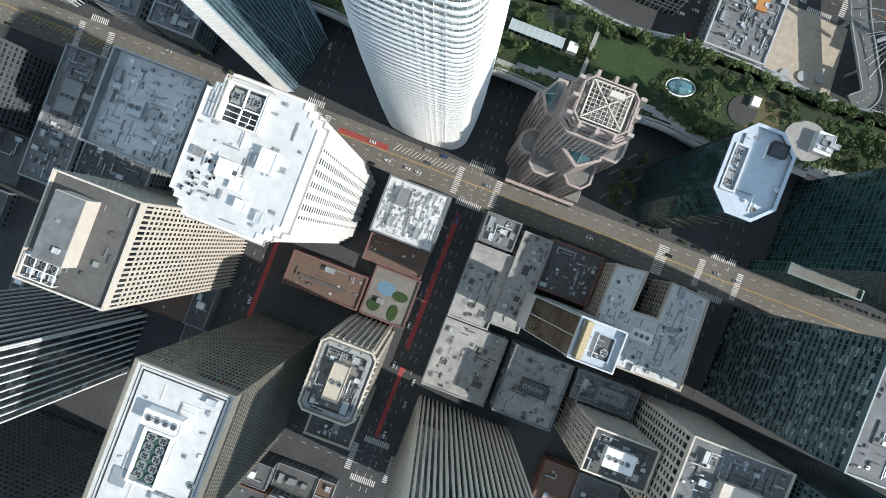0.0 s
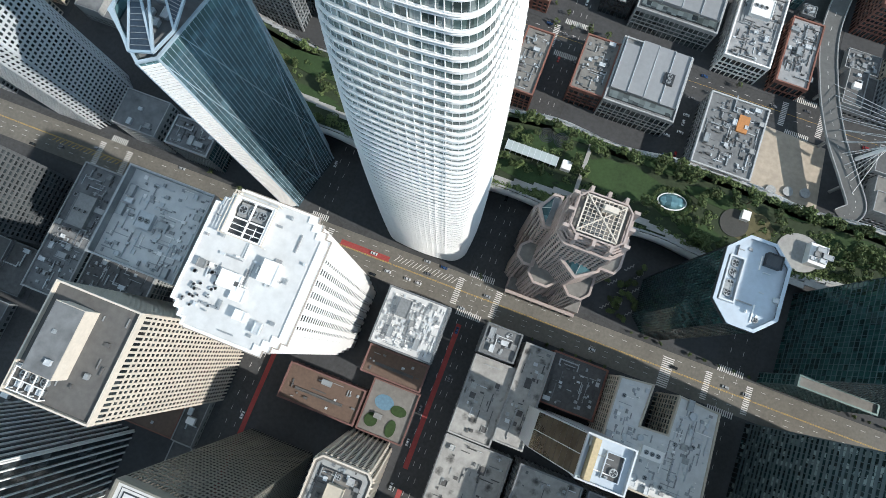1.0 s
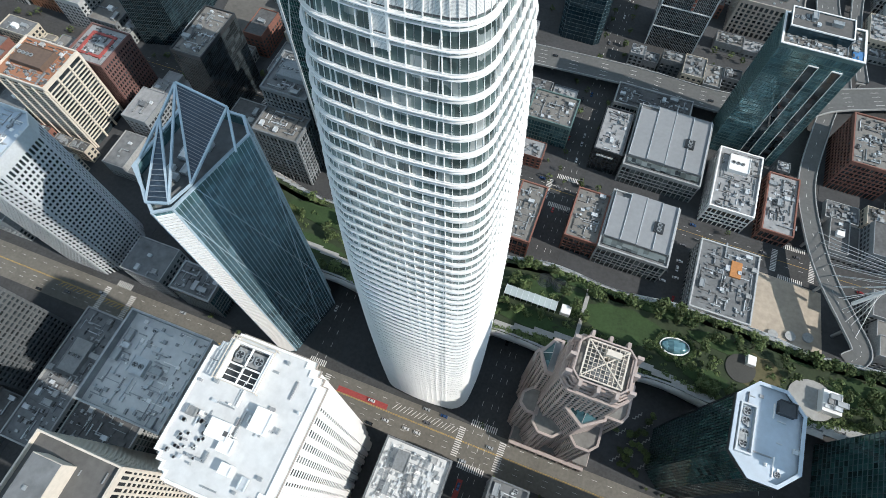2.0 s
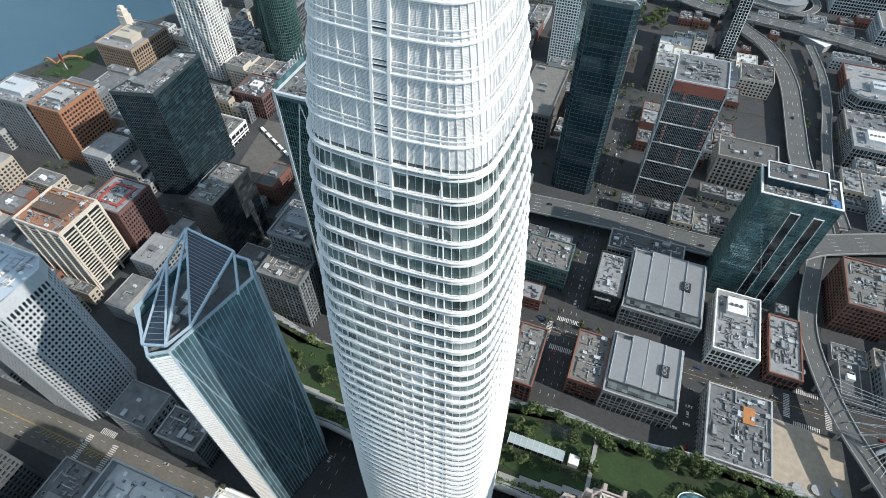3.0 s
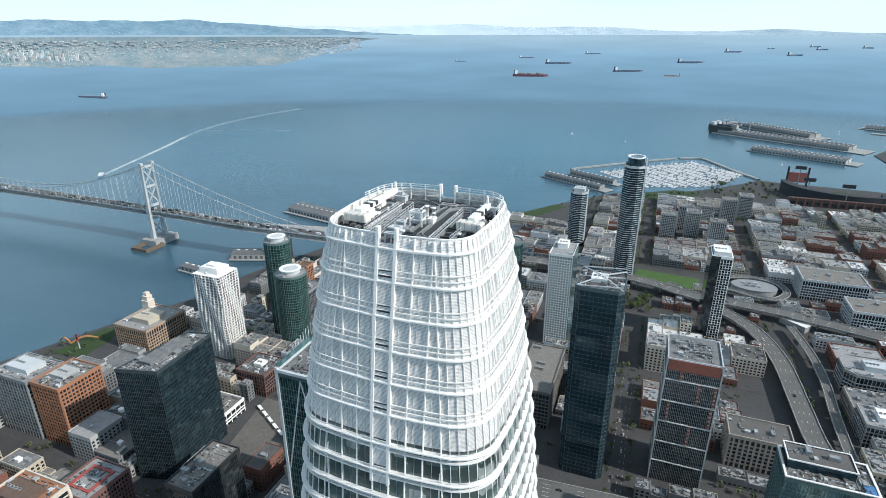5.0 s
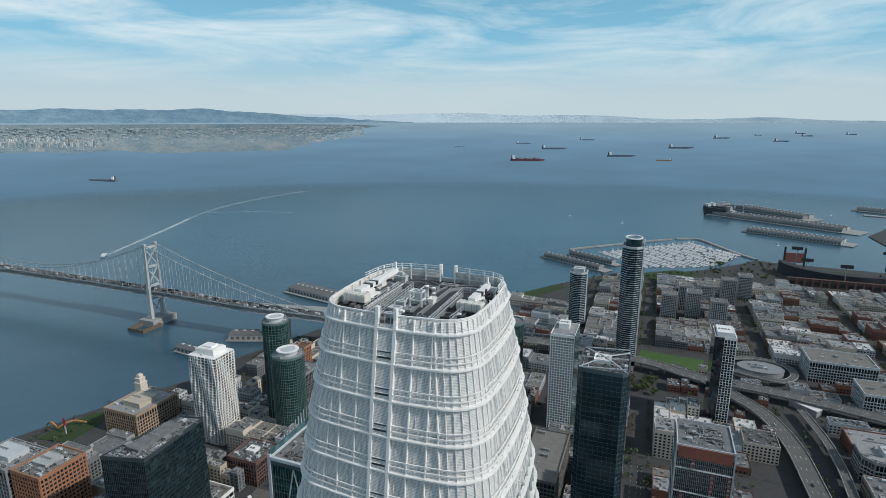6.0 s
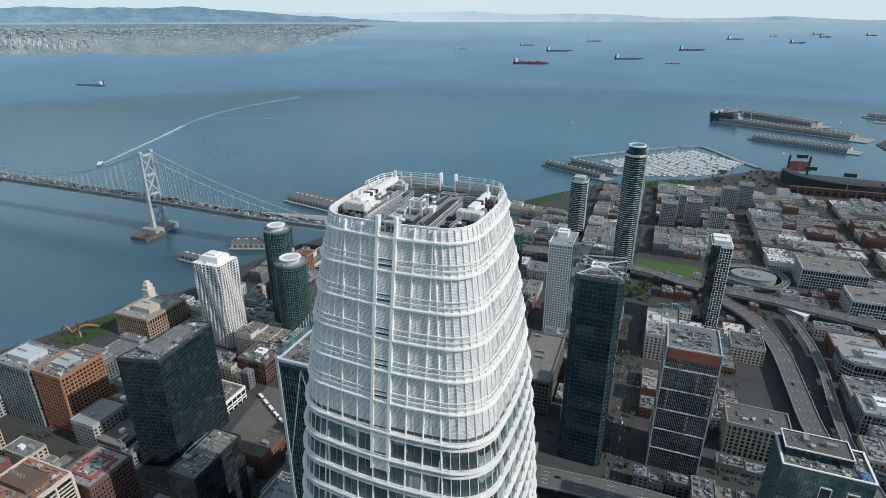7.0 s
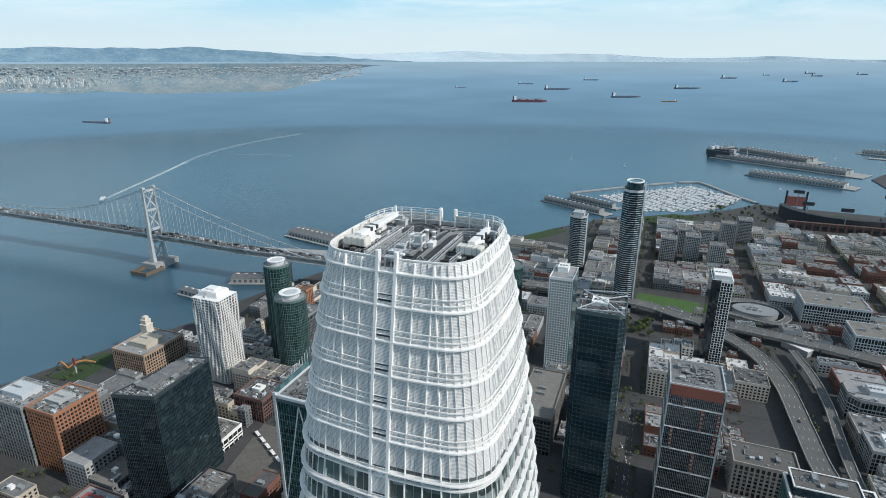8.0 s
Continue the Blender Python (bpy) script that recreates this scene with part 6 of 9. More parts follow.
def wavy_tower():
    """White apartment tower whose bay fronts swing from floor to floor."""
    t = thing("wavy_tower", at(-448, 445), "white apartment tower with twisting bay windows", "apartment tower")
    reserve(-472, -424, 422, 468)
    h, fh = 104.0, 3.25
    part("glazing", _prism(rect(36, 30), 0, h - 0.5), G_DARK, t)
    k = int(h / fh)
    for i in range(k):
        bm = bmesh.new()
        z = i * fh
        for side in range(4):
            length = 36 if side % 2 == 0 else 30
            dist = 15 if side % 2 == 0 else 18
            n = 9 if side % 2 == 0 else 8
            m = Matrix.Rotation(side * math.pi / 2, 3, "Z")
            for j in range(n):
                sw = math.sin(i * 0.34 + j * 1.3 + side) * (1 if (i + j) % 3 else 0.2)
                x0, x1 = -length / 2 + j * length / n, -length / 2 + (j + 1) * length / n
                xs = x0 + (x1 - x0) * (0.5 + 0.3 * math.sin(i * 0.28 + j))
                out = 0.9 + 0.75 * sw
                for a, b, z0, z1 in ((x0, x1, z, z + 0.7), (xs - 0.5, xs + 0.5, z + 0.7, z + fh)):
                    pts = [m @ Vector(p) for p in ((a, -dist + 0.1, z0), (b, -dist + 0.1, z0), (b, -dist - out, z0), (a, -dist - out, z0))]
                    lo = [bm.verts.new(p) for p in pts]
                    hi = [bm.verts.new((p.x, p.y, z1)) for p in pts]
                    for q in range(4):
                        bm.faces.new((lo[q], lo[(q + 1) % 4], hi[(q + 1) % 4], hi[q]))
                    bm.faces.new(hi)
        part("bay_floor", bm, WHITE, t)
    bm = bmesh.new()
    prism(bm, rect(37, 31), h - 0.5, h + 0.1)
    ring(bm, rect(24, 18), rect(25.4, 19.4), h, h + 6)
    box(bm, -11.5, 11.5, -8.6, 8.6, h, h + 7)
    box(bm, -6, 6, -5, 5, h + 7, h + 9)
    part("roof", bm, WHITE, t)
    roof_plant(t, rect(36, 30), h + 0.1, 5)


def right_buildings():
    ws = tower("apartment_tower", "white slab tower with dark window grid and teal glass side", -98, -71, 598, 640, 118, WHITE, G_TEAL, R_PALE, fh=3.2, bh=1.1, bay=3.0, pier=0.9, proud=0.12, plant=4, category="apartment tower", pent=(-8, 4, 0, 16, 6))
    part("glass_side", one_box(-0.3, 0.35, -21.2, 21.2, 0, 119.2), G_TEAL, ws, "teal glass side", pose(13.6, 0, 0))
    d = tower("glass_tower", "dark teal glass tower with a roof frame of white trusses", -43, -7, 391, 431, 176, TEALMETAL, G_NIGHT, R_DARK, cut=4, fh=3.9, bh=0.25, bay=3.4, pier=0.1, proud=0.15, plant=3, category="office tower", pent=(-8, 4, -6, 6, 3), pent_mat=WHITE)
    for a, b in (((-17, -19), (0, 0)), ((17, -19), (0, 0)), ((-17, 19), (0, 0)), ((17, 19), (0, 0)), ((-17, -19), (17, -19)), ((-17, 0), (17, 0)), ((-17, 19), (17, 19))):
        p, q = Vector((*a, 177.6)), Vector((*b, 180))
        m = Matrix.Translation(p) @ (q - p).to_track_quat("Z", "Y").to_matrix().to_4x4()
        part("roof_truss", one_box(-0.35, 0.35, -0.35, 0.35, 0, (q - p).length), SCREEN, d, "", m)
    t = tower("apartment_tower", "very tall dark rounded tower with white balcony lines and drum top", -37, -8, 808, 850, 180, SCREEN, G_NIGHT, R_GREY, cut=9, fh=3.3, bh=0.42, bay=0, pier=0.4, proud=0.5, plant=0, category="apartment tower")
    part("drum", _prism(round_poly(11.5, 15, 24), 180, 191), G_NIGHT, t, "glazed roof drum")
    bm = bmesh.new()
    ring(bm, round_poly(10, 13, 24), round_poly(12.2, 15.6, 24), 190.6, 192)
    part("drum_rim", bm, WHITE, t)
    part("edge_fin", one_box(13.6, 15.4, -14, -12, 0, 192), WHITE, t)
    tower("apartment_tower", "green glass tower with rounded stepped top", -127, -99, 945, 981, 98, SCREEN, G_NIGHT, R_GREY, cut=8, fh=3.2, bh=0.5, bay=0, pier=0.2, proud=0.4, plant=2, category="apartment tower", pent=(-9, 9, -10, 10, 6), pent_mat=SCREEN)
    building("round_tower", "round dark green glass tower beside the freeway", -155, 640, round_poly(16, 16, 24), 112, GREENMETAL, G_GREEN, R_GREY, fh=3.3, bh=0.3, bay=2.6, pier=0.15, proud=0.4, plant=2, category="apartment tower")
    reserve(-175, -135, 620, 660)
    s = tower("apartment_tower", "slim tower with a black glass front and white piers", 79, 101, 673, 708, 112, WHITE, G_DARK, R_PALE, fh=3.2, bh=0.4, bay=3.2, pier=0.55, proud=0.25, plant=2, category="apartment tower", skip_edges=(3,), pent=(-9, 9, -14, 12, 5))
    part("dark_front", one_box(-12.0, -1.8, -18.4, 17.4, 0, 112.5), G_DARK, s, "black glass front")
    p = tower("apartment_tower", "black ribbed tower with white storey lines and red-brown crown", 31, 70, 410, 450, 116, STEEL, G_DARK, R_GREY, fh=3.4, bh=0.3, bay=1.3, pier=0.3, proud=0.1, pier_proud=0.4, plant=4, category="apartment tower")
    for z in (20, 40, 60, 80, 100):
        bm = bmesh.new()
        ring(bm, rect(38.5, 39.5), rect(40.4, 41.4), z, z + 0.9)
        part("storey_line", bm, WHITE, p)
    for x in (-19.9, 19.9):
        part("edge_fin", one_box(x - 0.5, x + 0.5, -20.8, -19.6, 0, 120), SCREEN, p)
    rust = material("rust_panel", (0.30, 0.105, 0.075), 0.8)
    part("crown_deck", one_box(-19, 19, -19.5, 19.5, 116.1, 118.4), R_GREY, p)
    roof_plant(p, rect(33, 34), 118.4, 14)
    pipework(p, rect(33, 34), 118.4, 70, 77)
    part("crown_wall", one_box(-18.6, 18.6, -20.95, -20.4, 109.5, 118.6), rust, p, "rust red crown wall")
    bm = bmesh.new()
    ring(bm, rect(38, 39), rect(39.6, 40.6), 118.4, 119.6)
    part("crown_frame", bm, SCREEN, p)
    for z, x in ((100.9, -8), (80.9, 6), (80.9, 17.5), (60.9, -14), (60.9, 17), (40.9, 4)):
        slot = part("balcony_slot", one_box(x - 0.8, x + 0.8, -20.95, -20.4, z, z + (8.4 if z > 100 else 19)), rust, p, "reddish stack of small balconies")
        for i in range(2 if z > 100 else 5):
            part("balcony", one_box(x - 0.9, x + 0.9, -21.5, -20.9, z + 0.4 + i * 3.8, z + 1.3 + i * 3.8), STEEL, slot)
    q = tower("apartment_tower", "green glass slab tower with dark vertical slots and roof terrace", 99, 147, 317, 345, 106, GREENMETAL, G_TEAL, R_TAN, fh=3.3, bh=0.5, bay=1.8, pier=0.12, proud=0.15, plant=6, category="apartment tower", pent=(-22, 14, -4, 13, 6), pent_mat=G_NIGHT)
    part("pent_roof", one_box(-21.5, 13.5, -3.5, 12.5, 112.0, 112.2), R_SLATE, q)
    roof_plant(q, rect(30, 12, -4, 4.5), 112.2, 9)
    bm = bmesh.new()
    ring(bm, rect(35.6, 16.6, -4, 4.5), rect(37, 18, -4, 4.5), 112.2, 113)
    part("pent_edge", bm, WHITE, q)
    bm = bmesh.new()
    ring(bm, rect(46.5, 26.5), rect(49, 29), 106.9, 107.5)
    part("roof_edge", bm, WHITE, q)
    for x in (-2, 12):
        part("dark_slot", one_box(x, x + 5.5, -14.6, -14.2, 6, 96), G_DARK, q, "dark recessed slot")
        for s_ in (x - 0.4, x + 5.5):
            part("slot_edge", one_box(s_, s_ + 0.4, -14.9, -14.2, 6, 96), WHITE, q)
        part("slot_edge", one_box(x - 0.4, x + 5.9, -14.9, -14.2, 96, 96.6), WHITE, q)
    part("corner_pool", one_box(17, 23, -13, -5, 106, 107), material("blue_roof_light", (0.08, 0.2, 0.4), 0.1), q, "blue glazed roof light")
    for (u0, u1, v0, v1, h) in ((38, 84, 190, 237, 27), (39, 94, 262, 321, 25)):
        g = tower("grey_roof_hall", "office hall with a stepped grey metal roof and ribbed fronts", u0, u1, v0, v1, h - 4, PALE, G_PALE, R_GREY, fh=3.8, bh=0.7, bay=3.4, pier=0.5, proud=0.4, plant=0, category="office block", group="grey roof halls")
        w, d = u1 - u0, v1 - v0
        for i in range(4):
            x0 = -w / 2 + 1.5 + i * (w - 3) / 4
            bm = one_box( x0, x0 + (w - 3) / 4 - 0.2, -d / 2 + 8, d / 2 - 0.5 - (i == 0) * 5, h - 4, h - 1.5 + 0.45 * (3 - abs(i - 1)))
            part("roof_panel", bm, METALROOF, g, "pale grey stepped metal roof")
        for i in range(5):
            part("roof_seam", one_box(-w / 2 + 1.3 + i * (w - 3) / 4, -w / 2 + 1.6 + i * (w - 3) / 4, -d / 2 + 8, d / 2 - 1, h - 4, h + 0.3), SCREEN, g)
        part("fan_pit", one_box(w / 4 - 3.2, w / 4 + 3.2, -2, 6, h - 2, h + 0.6), DARKMETAL, g)
        for i in range(2):
            put("fan", FAN, g, pose(w / 4, 0.2 + i * 3.4, h + 0.5) @ Matrix.Scale(1.2, 4))
        part("roof_light_band", one_box(-w / 2 + 2, w / 2 - 2, -d / 2 + 2.5, -d / 2 + 7.5, h - 4, h - 2.6), G_PALE, g)
    mid = dict(bay=3.4, base_h=4.5, fh=4.0, category="building")
    tower("low_block", "brick low block with planted roof terrace", 15, 37, 192, 232, 20, BRICK, G_DARK, R_TAN, plant=6, **mid)
    l = tower("low_block", "low block with white roof strips and orange timber stacks", 103, 141, 171, 222, 20, PALE, G_PALE, R_GREY, plant=22, **mid)
    part("timber_deck", one_box(2, 9, 4, 16, 20, 21.2), TIMBER, l, "orange timber deck under repair")
    tower("office_block", "white court-roofed office block with planted terrace", 103, 133, 250, 303, 21, WHITE, G_DARK, R_PALE, plant=8, pent=(-8, 6, 6, 20, 3.5), **mid)
    tower("low_block", "long low white-roofed block", 142, 163, 249, 299, 14, BRICK, G_DARK, R_PALE, plant=14, **mid)
    tower("brick_block", "brown brick office block with tan roof", 187, 222, 313, 359, 32, BRICK, G_DARK, R_TAN, plant=8, bay=3, category="office block")
    tower("glass_block", "green glass office block with planted tan roof", -39, -5, 276, 304, 25, GREENMETAL, G_TEAL, R_TAN, plant=6, bay=2.2, pier=0.2, bh=0.5, category="office block")
    n = tower("sign_block", "dark office block with a sign and open roof court", 16, 36, 266, 307, 24, DARKMETAL, G_DARK, R_PALE, plant=5, category="office block")
    part("sign_bar", one_box(-7, 5, -21.2, -20.9, 18, 19.6), WHITE, n, "white sign bar")
    tower("low_block", "low dark-roofed block beside the freeway", 20, 78, 323, 344, 14, CONCRETE, G_DARK, R_DARK, plant=16, **mid)
    tower("low_block", "tan low block with terraces behind the freeway", -96, -62, 440, 525, 40, R_TAN, G_DARK, R_TAN, plant=8, **mid)
    tower("office_block", "grey-beige office block with tall dark window slots beside the ramp", 92, 142, 450, 480, 32, TAUPE, G_DARK, R_SLATE, plant=10, bay=4.2, pier=1.6, fh=4.0, bh=1.3, base_h=4.5, category="office block")
    reserve(122, 158, 480, 600)
    tower("low_block", "narrow brick block by the park", -24, -6, 176, 222, 22, BRICK, G_DARK, R_TAN, plant=6, **mid)
    tower("white_office", "white industrial office with a stepped roof house", 212, 262, 520, 552, 24, PALE, G_DARK, R_PALE, plant=12, pent=(-14, 10, -8, 8, 5), pent_mat=WHITE, **mid)
    tower("white_office", "low white office wing with square windows", 212, 250, 556, 592, 17, TAUPE, G_DARK, R_GREY, plant=12, **mid)
    tower("white_office", "white office block with cut corners and a pale roof", 216, 286, 605, 648, 26, PALE, G_DARK, R_PALE, plant=16, cut=9, pent=(-16, 12, -8, 8, 5), pent_mat=SCREEN, **mid)
    tower("low_block", "low brick block with roof lights", 220, 270, 656, 692, 15, BRICK, G_DARK, R_PALE, plant=14, **mid)
    tower("white_office", "long white office block with square windows", 220, 300, 850, 900, 30, SCREEN, G_DARK, R_TAN, plant=16, **mid)
    tower("white_office", "white office block with a small corner tower", 262, 330, 770, 815, 26, SCREEN, G_DARK, R_TAN, plant=10, **mid)
    tower("corner_tower", "small pale corner tower with a cap", 332, 342, 772, 782, 46, PALE, G_DARK, R_TAN, plant=0, bay=3, category="tower")
    for u, v, w, d, h in ((40, 1060, 26, 22, 46), (82, 1075, 24, 22, 50), (122, 1050, 26, 24, 44), (70, 1120, 24, 24, 48), (150, 1180, 26, 24, 52), (185, 1230, 24, 24, 50), (110, 1160, 22, 22, 40)):
        tower("apartment_block", "pale concrete apartment tower with balconies", u - w / 2, u + w / 2, v - d / 2, v + d / 2, h, PALE, G_DARK, R_TAN, fh=3.1, bh=1.2, bay=3.2, pier=1.0, plant=4, category="apartment tower", group="pale apartment towers")


near_buildings()
faceted_tower()
left_buildings()
right_buildings()


# ---- the roof park on the transit hall ----
def leaf_clump(seed, r, h, n, mat_mesh_name):
    """A crown of many small leaf clumps with gaps and an uneven outline."""
    q = random.Random(seed)
    bm = bmesh.new()
    lobes = [(q.uniform(-0.45, 0.45) * r, q.uniform(-0.45, 0.45) * r, h * q.uniform(0.45, 0.8), r * q.uniform(0.4, 0.62)) for _ in range(6)]
    for _ in range(n):
        lx, ly, lz, lr = q.choice(lobes)
        d = Vector((q.gauss(0, 1), q.gauss(0, 1), q.gauss(0, 0.8))).normalized() * lr * q.uniform(0.55, 1.05)
        c = Vector((lx, ly, lz)) + d
        s = r * q.uniform(0.10, 0.2)
        a, b = Vector((q.gauss(0, 1), q.gauss(0, 1), q.gauss(0, 0.6))).normalized(), Vector((q.gauss(0, 1), q.gauss(0, 1), q.gauss(0, 0.6))).normalized()
        for e in (a, b):
            f = e.cross(d.normalized() + Vector((0.01, 0.02, 0.03)))
            if f.length < 1e-3:
                continue
            f.normalize()
            bm.faces.new([bm.verts.new(c + p) for p in (e * s, f * s * 0.8, -e * s, -f * s * 0.8)])
    return mesh_of(bm, mat_mesh_name, LEAF)


def trunk_mesh(h, r):
    bm = bmesh.new()
    loft(bm, [(round_poly(r * f, r * f, 7), z) for f, z in ((1.3, 0), (1, h * 0.2), (0.75, h * 0.5), (0.35, h * 0.75))])
    for k in range(4):
        a = k * 1.6
        d = Vector((math.cos(a), math.sin(a), 1.1)).normalized() * h * 0.4
        p = Vector((0, 0, h * 0.38))
        v = [bm.verts.new(p + Vector((x, y, 0))) for x, y in round_poly(r * 0.45, r * 0.45, 5)]
        w = [bm.verts.new(p + d + Vector((x, y, 0))) for x, y in round_poly(r * 0.12, r * 0.12, 5)]
        for i in range(5):
            bm.faces.new((v[i], v[(i + 1) % 5], w[(i + 1) % 5], w[i]))
    return mesh_of(bm, "trunk", BARK)


CROWNS = [leaf_clump(s, 3.0, 7.0, 230, "crown") for s in (1, 2, 3, 4, 5)]
TRUNK = trunk_mesh(7.0, 0.22)
trng = random.Random(21)


def tree(u, v, z, s, label="leafy green tree with an uneven crown in the roof park", group="park trees"):
    t = tagged(put("tree", TRUNK, None, at(u, v, z, trng.uniform(0, 360)) @ Matrix.Scale(s, 4)), label, "tree", group)
    put("crown", trng.choice(CROWNS), t)


def fade(x, a, b):
    return max(0.0, min(1.0, (x - a) / (b - a)))


def edge_wave(u, side):
    """The wavy long edges of the park roof."""
    mid, half_ = 136 + 14 * fade(u, 120, 240) + 4 * math.sin(u / 60), 27 - 9 * fade(u, 150, 245)
    return mid + side * (half_ + 2.2 * math.sin(u / 17 + side))


def roof_park():
    z = 21.0
    t = thing("transit_hall", at(0, 0), "long transit hall with white wavy awnings under a roof park", "transit hall")
    us = list(range(-262, 247, 6))
    lo, hi = [(u, edge_wave(u, -1)) for u in us], [(u, edge_wave(u, 1)) for u in us]
    poly = lo + hi[::-1]
    bm = bmesh.new()
    prism(bm, offset(poly, -3.0), 0, z - 0.6)
    part("glazing", bm, G_DARK, t)
    bm = bmesh.new()
    prism(bm, poly, z - 1.2, z, 0, True, True)
    part("park_deck", bm, material("park_planting", (0.030, 0.044, 0.020), 0.95, 0, 0.45, 0.5, 0.1, 0.3), t, "green planted park deck")
    for side in (lo, hi):
        sg = -1 if side is lo else 1
        bm = bmesh.new()
        rows = []
        for i, (u, v) in enumerate(side):
            lift = 1.3 * math.sin(u / 11.0)
            rows.append([bm.verts.new(p) for p in ((u, v, z + 0.3), (u, v + sg * 1.8, z - 1.0 + lift), (u, v + sg * 2.6, z - 4.2 + lift), (u, v + sg * 0.6, z - 7.0))])
        for a, b in zip(rows, rows[1:]):
            for k in range(3):
                f = bm.faces.new((a[k], b[k], b[k + 1], a[k + 1]))
                f.smooth = True
        bmesh.ops.solidify(bm, geom=bm.faces[:], thickness=0.25)
        part("awning", bm, WHITE, t, "white perforated wavy awning")
        # parapet planter along the edge
        bm = bmesh.new()
        for (u0, v0), (u1, v1) in zip(side, side[1:]):
            box(bm, u0, u1, min(v0, v1) - sg * 1.0 - 0.5, max(v0, v1) - sg * 1.0 + 0.5, z, z + 0.9)
        part("planter", bm, CONCRETE, t, "", None, "stuff")
    # lawn, paths, beds
    def blob(name, cu, cv, ru, rv, zz, mat, label, seed):
        bm = bmesh.new()
        prism(bm, [(cu + x * (1 + 0.12 * math.sin(3 * i + seed)), cv + y * (1 + 0.1 * math.cos(2 * i + seed))) for i, (x, y) in enumerate(round_poly(ru, rv, 26))], z, z + zz)
        return part(name, bm, mat, t, label)

    blob("lawn", 66, 143, 27, 11, 0.12, GRASS, "green lawn", 1)
    blob("lawn", 35, 146, 8, 8, 0.16, GRASS, "", 2)
    blob("lawn", 212, 150, 22, 9, 0.14, GRASS, "", 3)
    blob("lawn", 148, 142, 16, 11, 0.13, material("dry_meadow", (0.10, 0.09, 0.045), 0.95, 0, 0.3, 0.5, 0.1, 0.3), "brown-green meadow", 4)
    for k, (cu, cv, ru, rv) in enumerate(((8, 148, 18, 6), (8, 126, 20, 6), (50, 125, 22, 5), (99, 140, 13, 10), (120, 128, 14, 5), (125, 152, 20, 5), (172, 160, 14, 4), (90, 160, 22, 3.5), (30, 160, 16, 3), (-140, 146, 34, 7), (-150, 124, 30, 6), (-200, 140, 30, 9), (-95, 126, 20, 6))):
        blob("planting_bed", cu, cv, ru, rv, 0.3 + 0.02 * k, GRASS, "", k + 10)
    bm = bmesh.new()
    for k in range(40):
        u = -258 + k * 12.4
        v = 117 + 6 * math.sin(u / 34.0) + 14 * fade(u, 120, 240)
        box(bm, u, u + 12.8, v - 2.0, v + 2.0, z + 0.34 + 0.004 * (k % 2), z + 0.62 + 0.004 * (k % 2))
    part("path", bm, PATHSTONE, t, "curving pale path", None, "stuff")
    bm = bmesh.new()
    last = None
    for k in range(126):
        u = -256 + k * 3.9
        v = edge_wave(u, 1) - 6.5
        row = [bm.verts.new((u, v - 1.5, z + 0.42)), bm.verts.new((u, v + 1.5, z + 0.42))]
        if last:
            bm.faces.new((last[0], row[0], row[1], last[1]))
        last = row
    bmesh.ops.solidify(bm, geom=bm.faces[:], thickness=0.4)
    part("path", bm, PATHSTONE, t, "pale path along the far edge")
    # oval skylight
    bm = bmesh.new()
    rows = loft(bm, [(round_poly(8.5 * f, 5.0 * f, 28), z + 0.5 + hh) for f, hh in ((1.0, 0), (1.0, 1.0), (0.8, 2.0), (0.5, 2.6), (0.2, 2.9))])
    bm.faces.new(rows[-1])
    sk = part("skylight", bm, G_TEAL, t, "oval glass dome", pose(99, 140, 0, 0, 0, 10))
    bm = bmesh.new()
    ring(bm, round_poly(8.4, 4.9, 28), round_poly(9.2, 5.7, 28), z + 0.4, z + 1.3)
    part("skylight_kerb", bm, WHITE, sk)
    # glass canopy
    bm = bmesh.new()
    box(bm, -10, 24, 134.5, 141, z + 4.4, z + 4.7)
    cn = part("glass_canopy", bm, material("frosted_glass_roof", (0.40, 0.46, 0.46), 0.25, 0, 0.15, 0.5, 0.1), t, "pale glass canopy over a path")
    for i in range(10):
        part("canopy_rib", one_box(-10.1 + i * 3.75, -9.8 + i * 3.75, 134.3, 141.2, z, z + 4.85), SCREEN, cn)
    part("kiosk", one_box(27, 33, 135, 141, z, z + 4.5), WHITE, t, "small white kiosk")
    for k in range(4):
        for cu in (12, 22):
            bm = bmesh.new()
            ring(bm, round_poly(1.2 + k * 1.1, 1.2 + k * 1.1, 20), round_poly(1.7 + k * 1.1, 1.7 + k * 1.1, 20), z, z + 0.5)
            part("spiral_bench", bm, DARKMETAL, t, "", pose(cu, 154, 0))
    bm = bmesh.new()
    prism(bm, [(181 + x, 137 + y) for x, y in round_poly(14, 12, 24)], z, z + 0.7)
    part("white_terrace", bm, PATHSTONE, t, "pale rounded terrace")
    part("cafe", one_box(184, 195, 131, 144, z, z + 6), WHITE, t, "white roof pavilion")
    for i in range(5):
        put("roof_unit", rng.choice(UNITS), t, pose(186 + 2 * i, 134 + (i % 3) * 3.2, z + 6))
    bm = bmesh.new()
    prism(bm, [(139 + x, 141 + y) for x, y in round_poly(9, 9, 24)], z, z + 0.55)
    part("amphitheatre", bm, material("dark_decking", (0.05, 0.05, 0.045), 0.8), t, "dark round stage floor")
    part("stage_house", one_box(141, 146, 144, 150, z, z + 4), WHITE, t, "small white stage house")
    part("bridge_path", one_box(39.5, 42, 122, 158, z + 0.66, z + 0.8), PATHSTONE, t)
    # trees
    spots = []
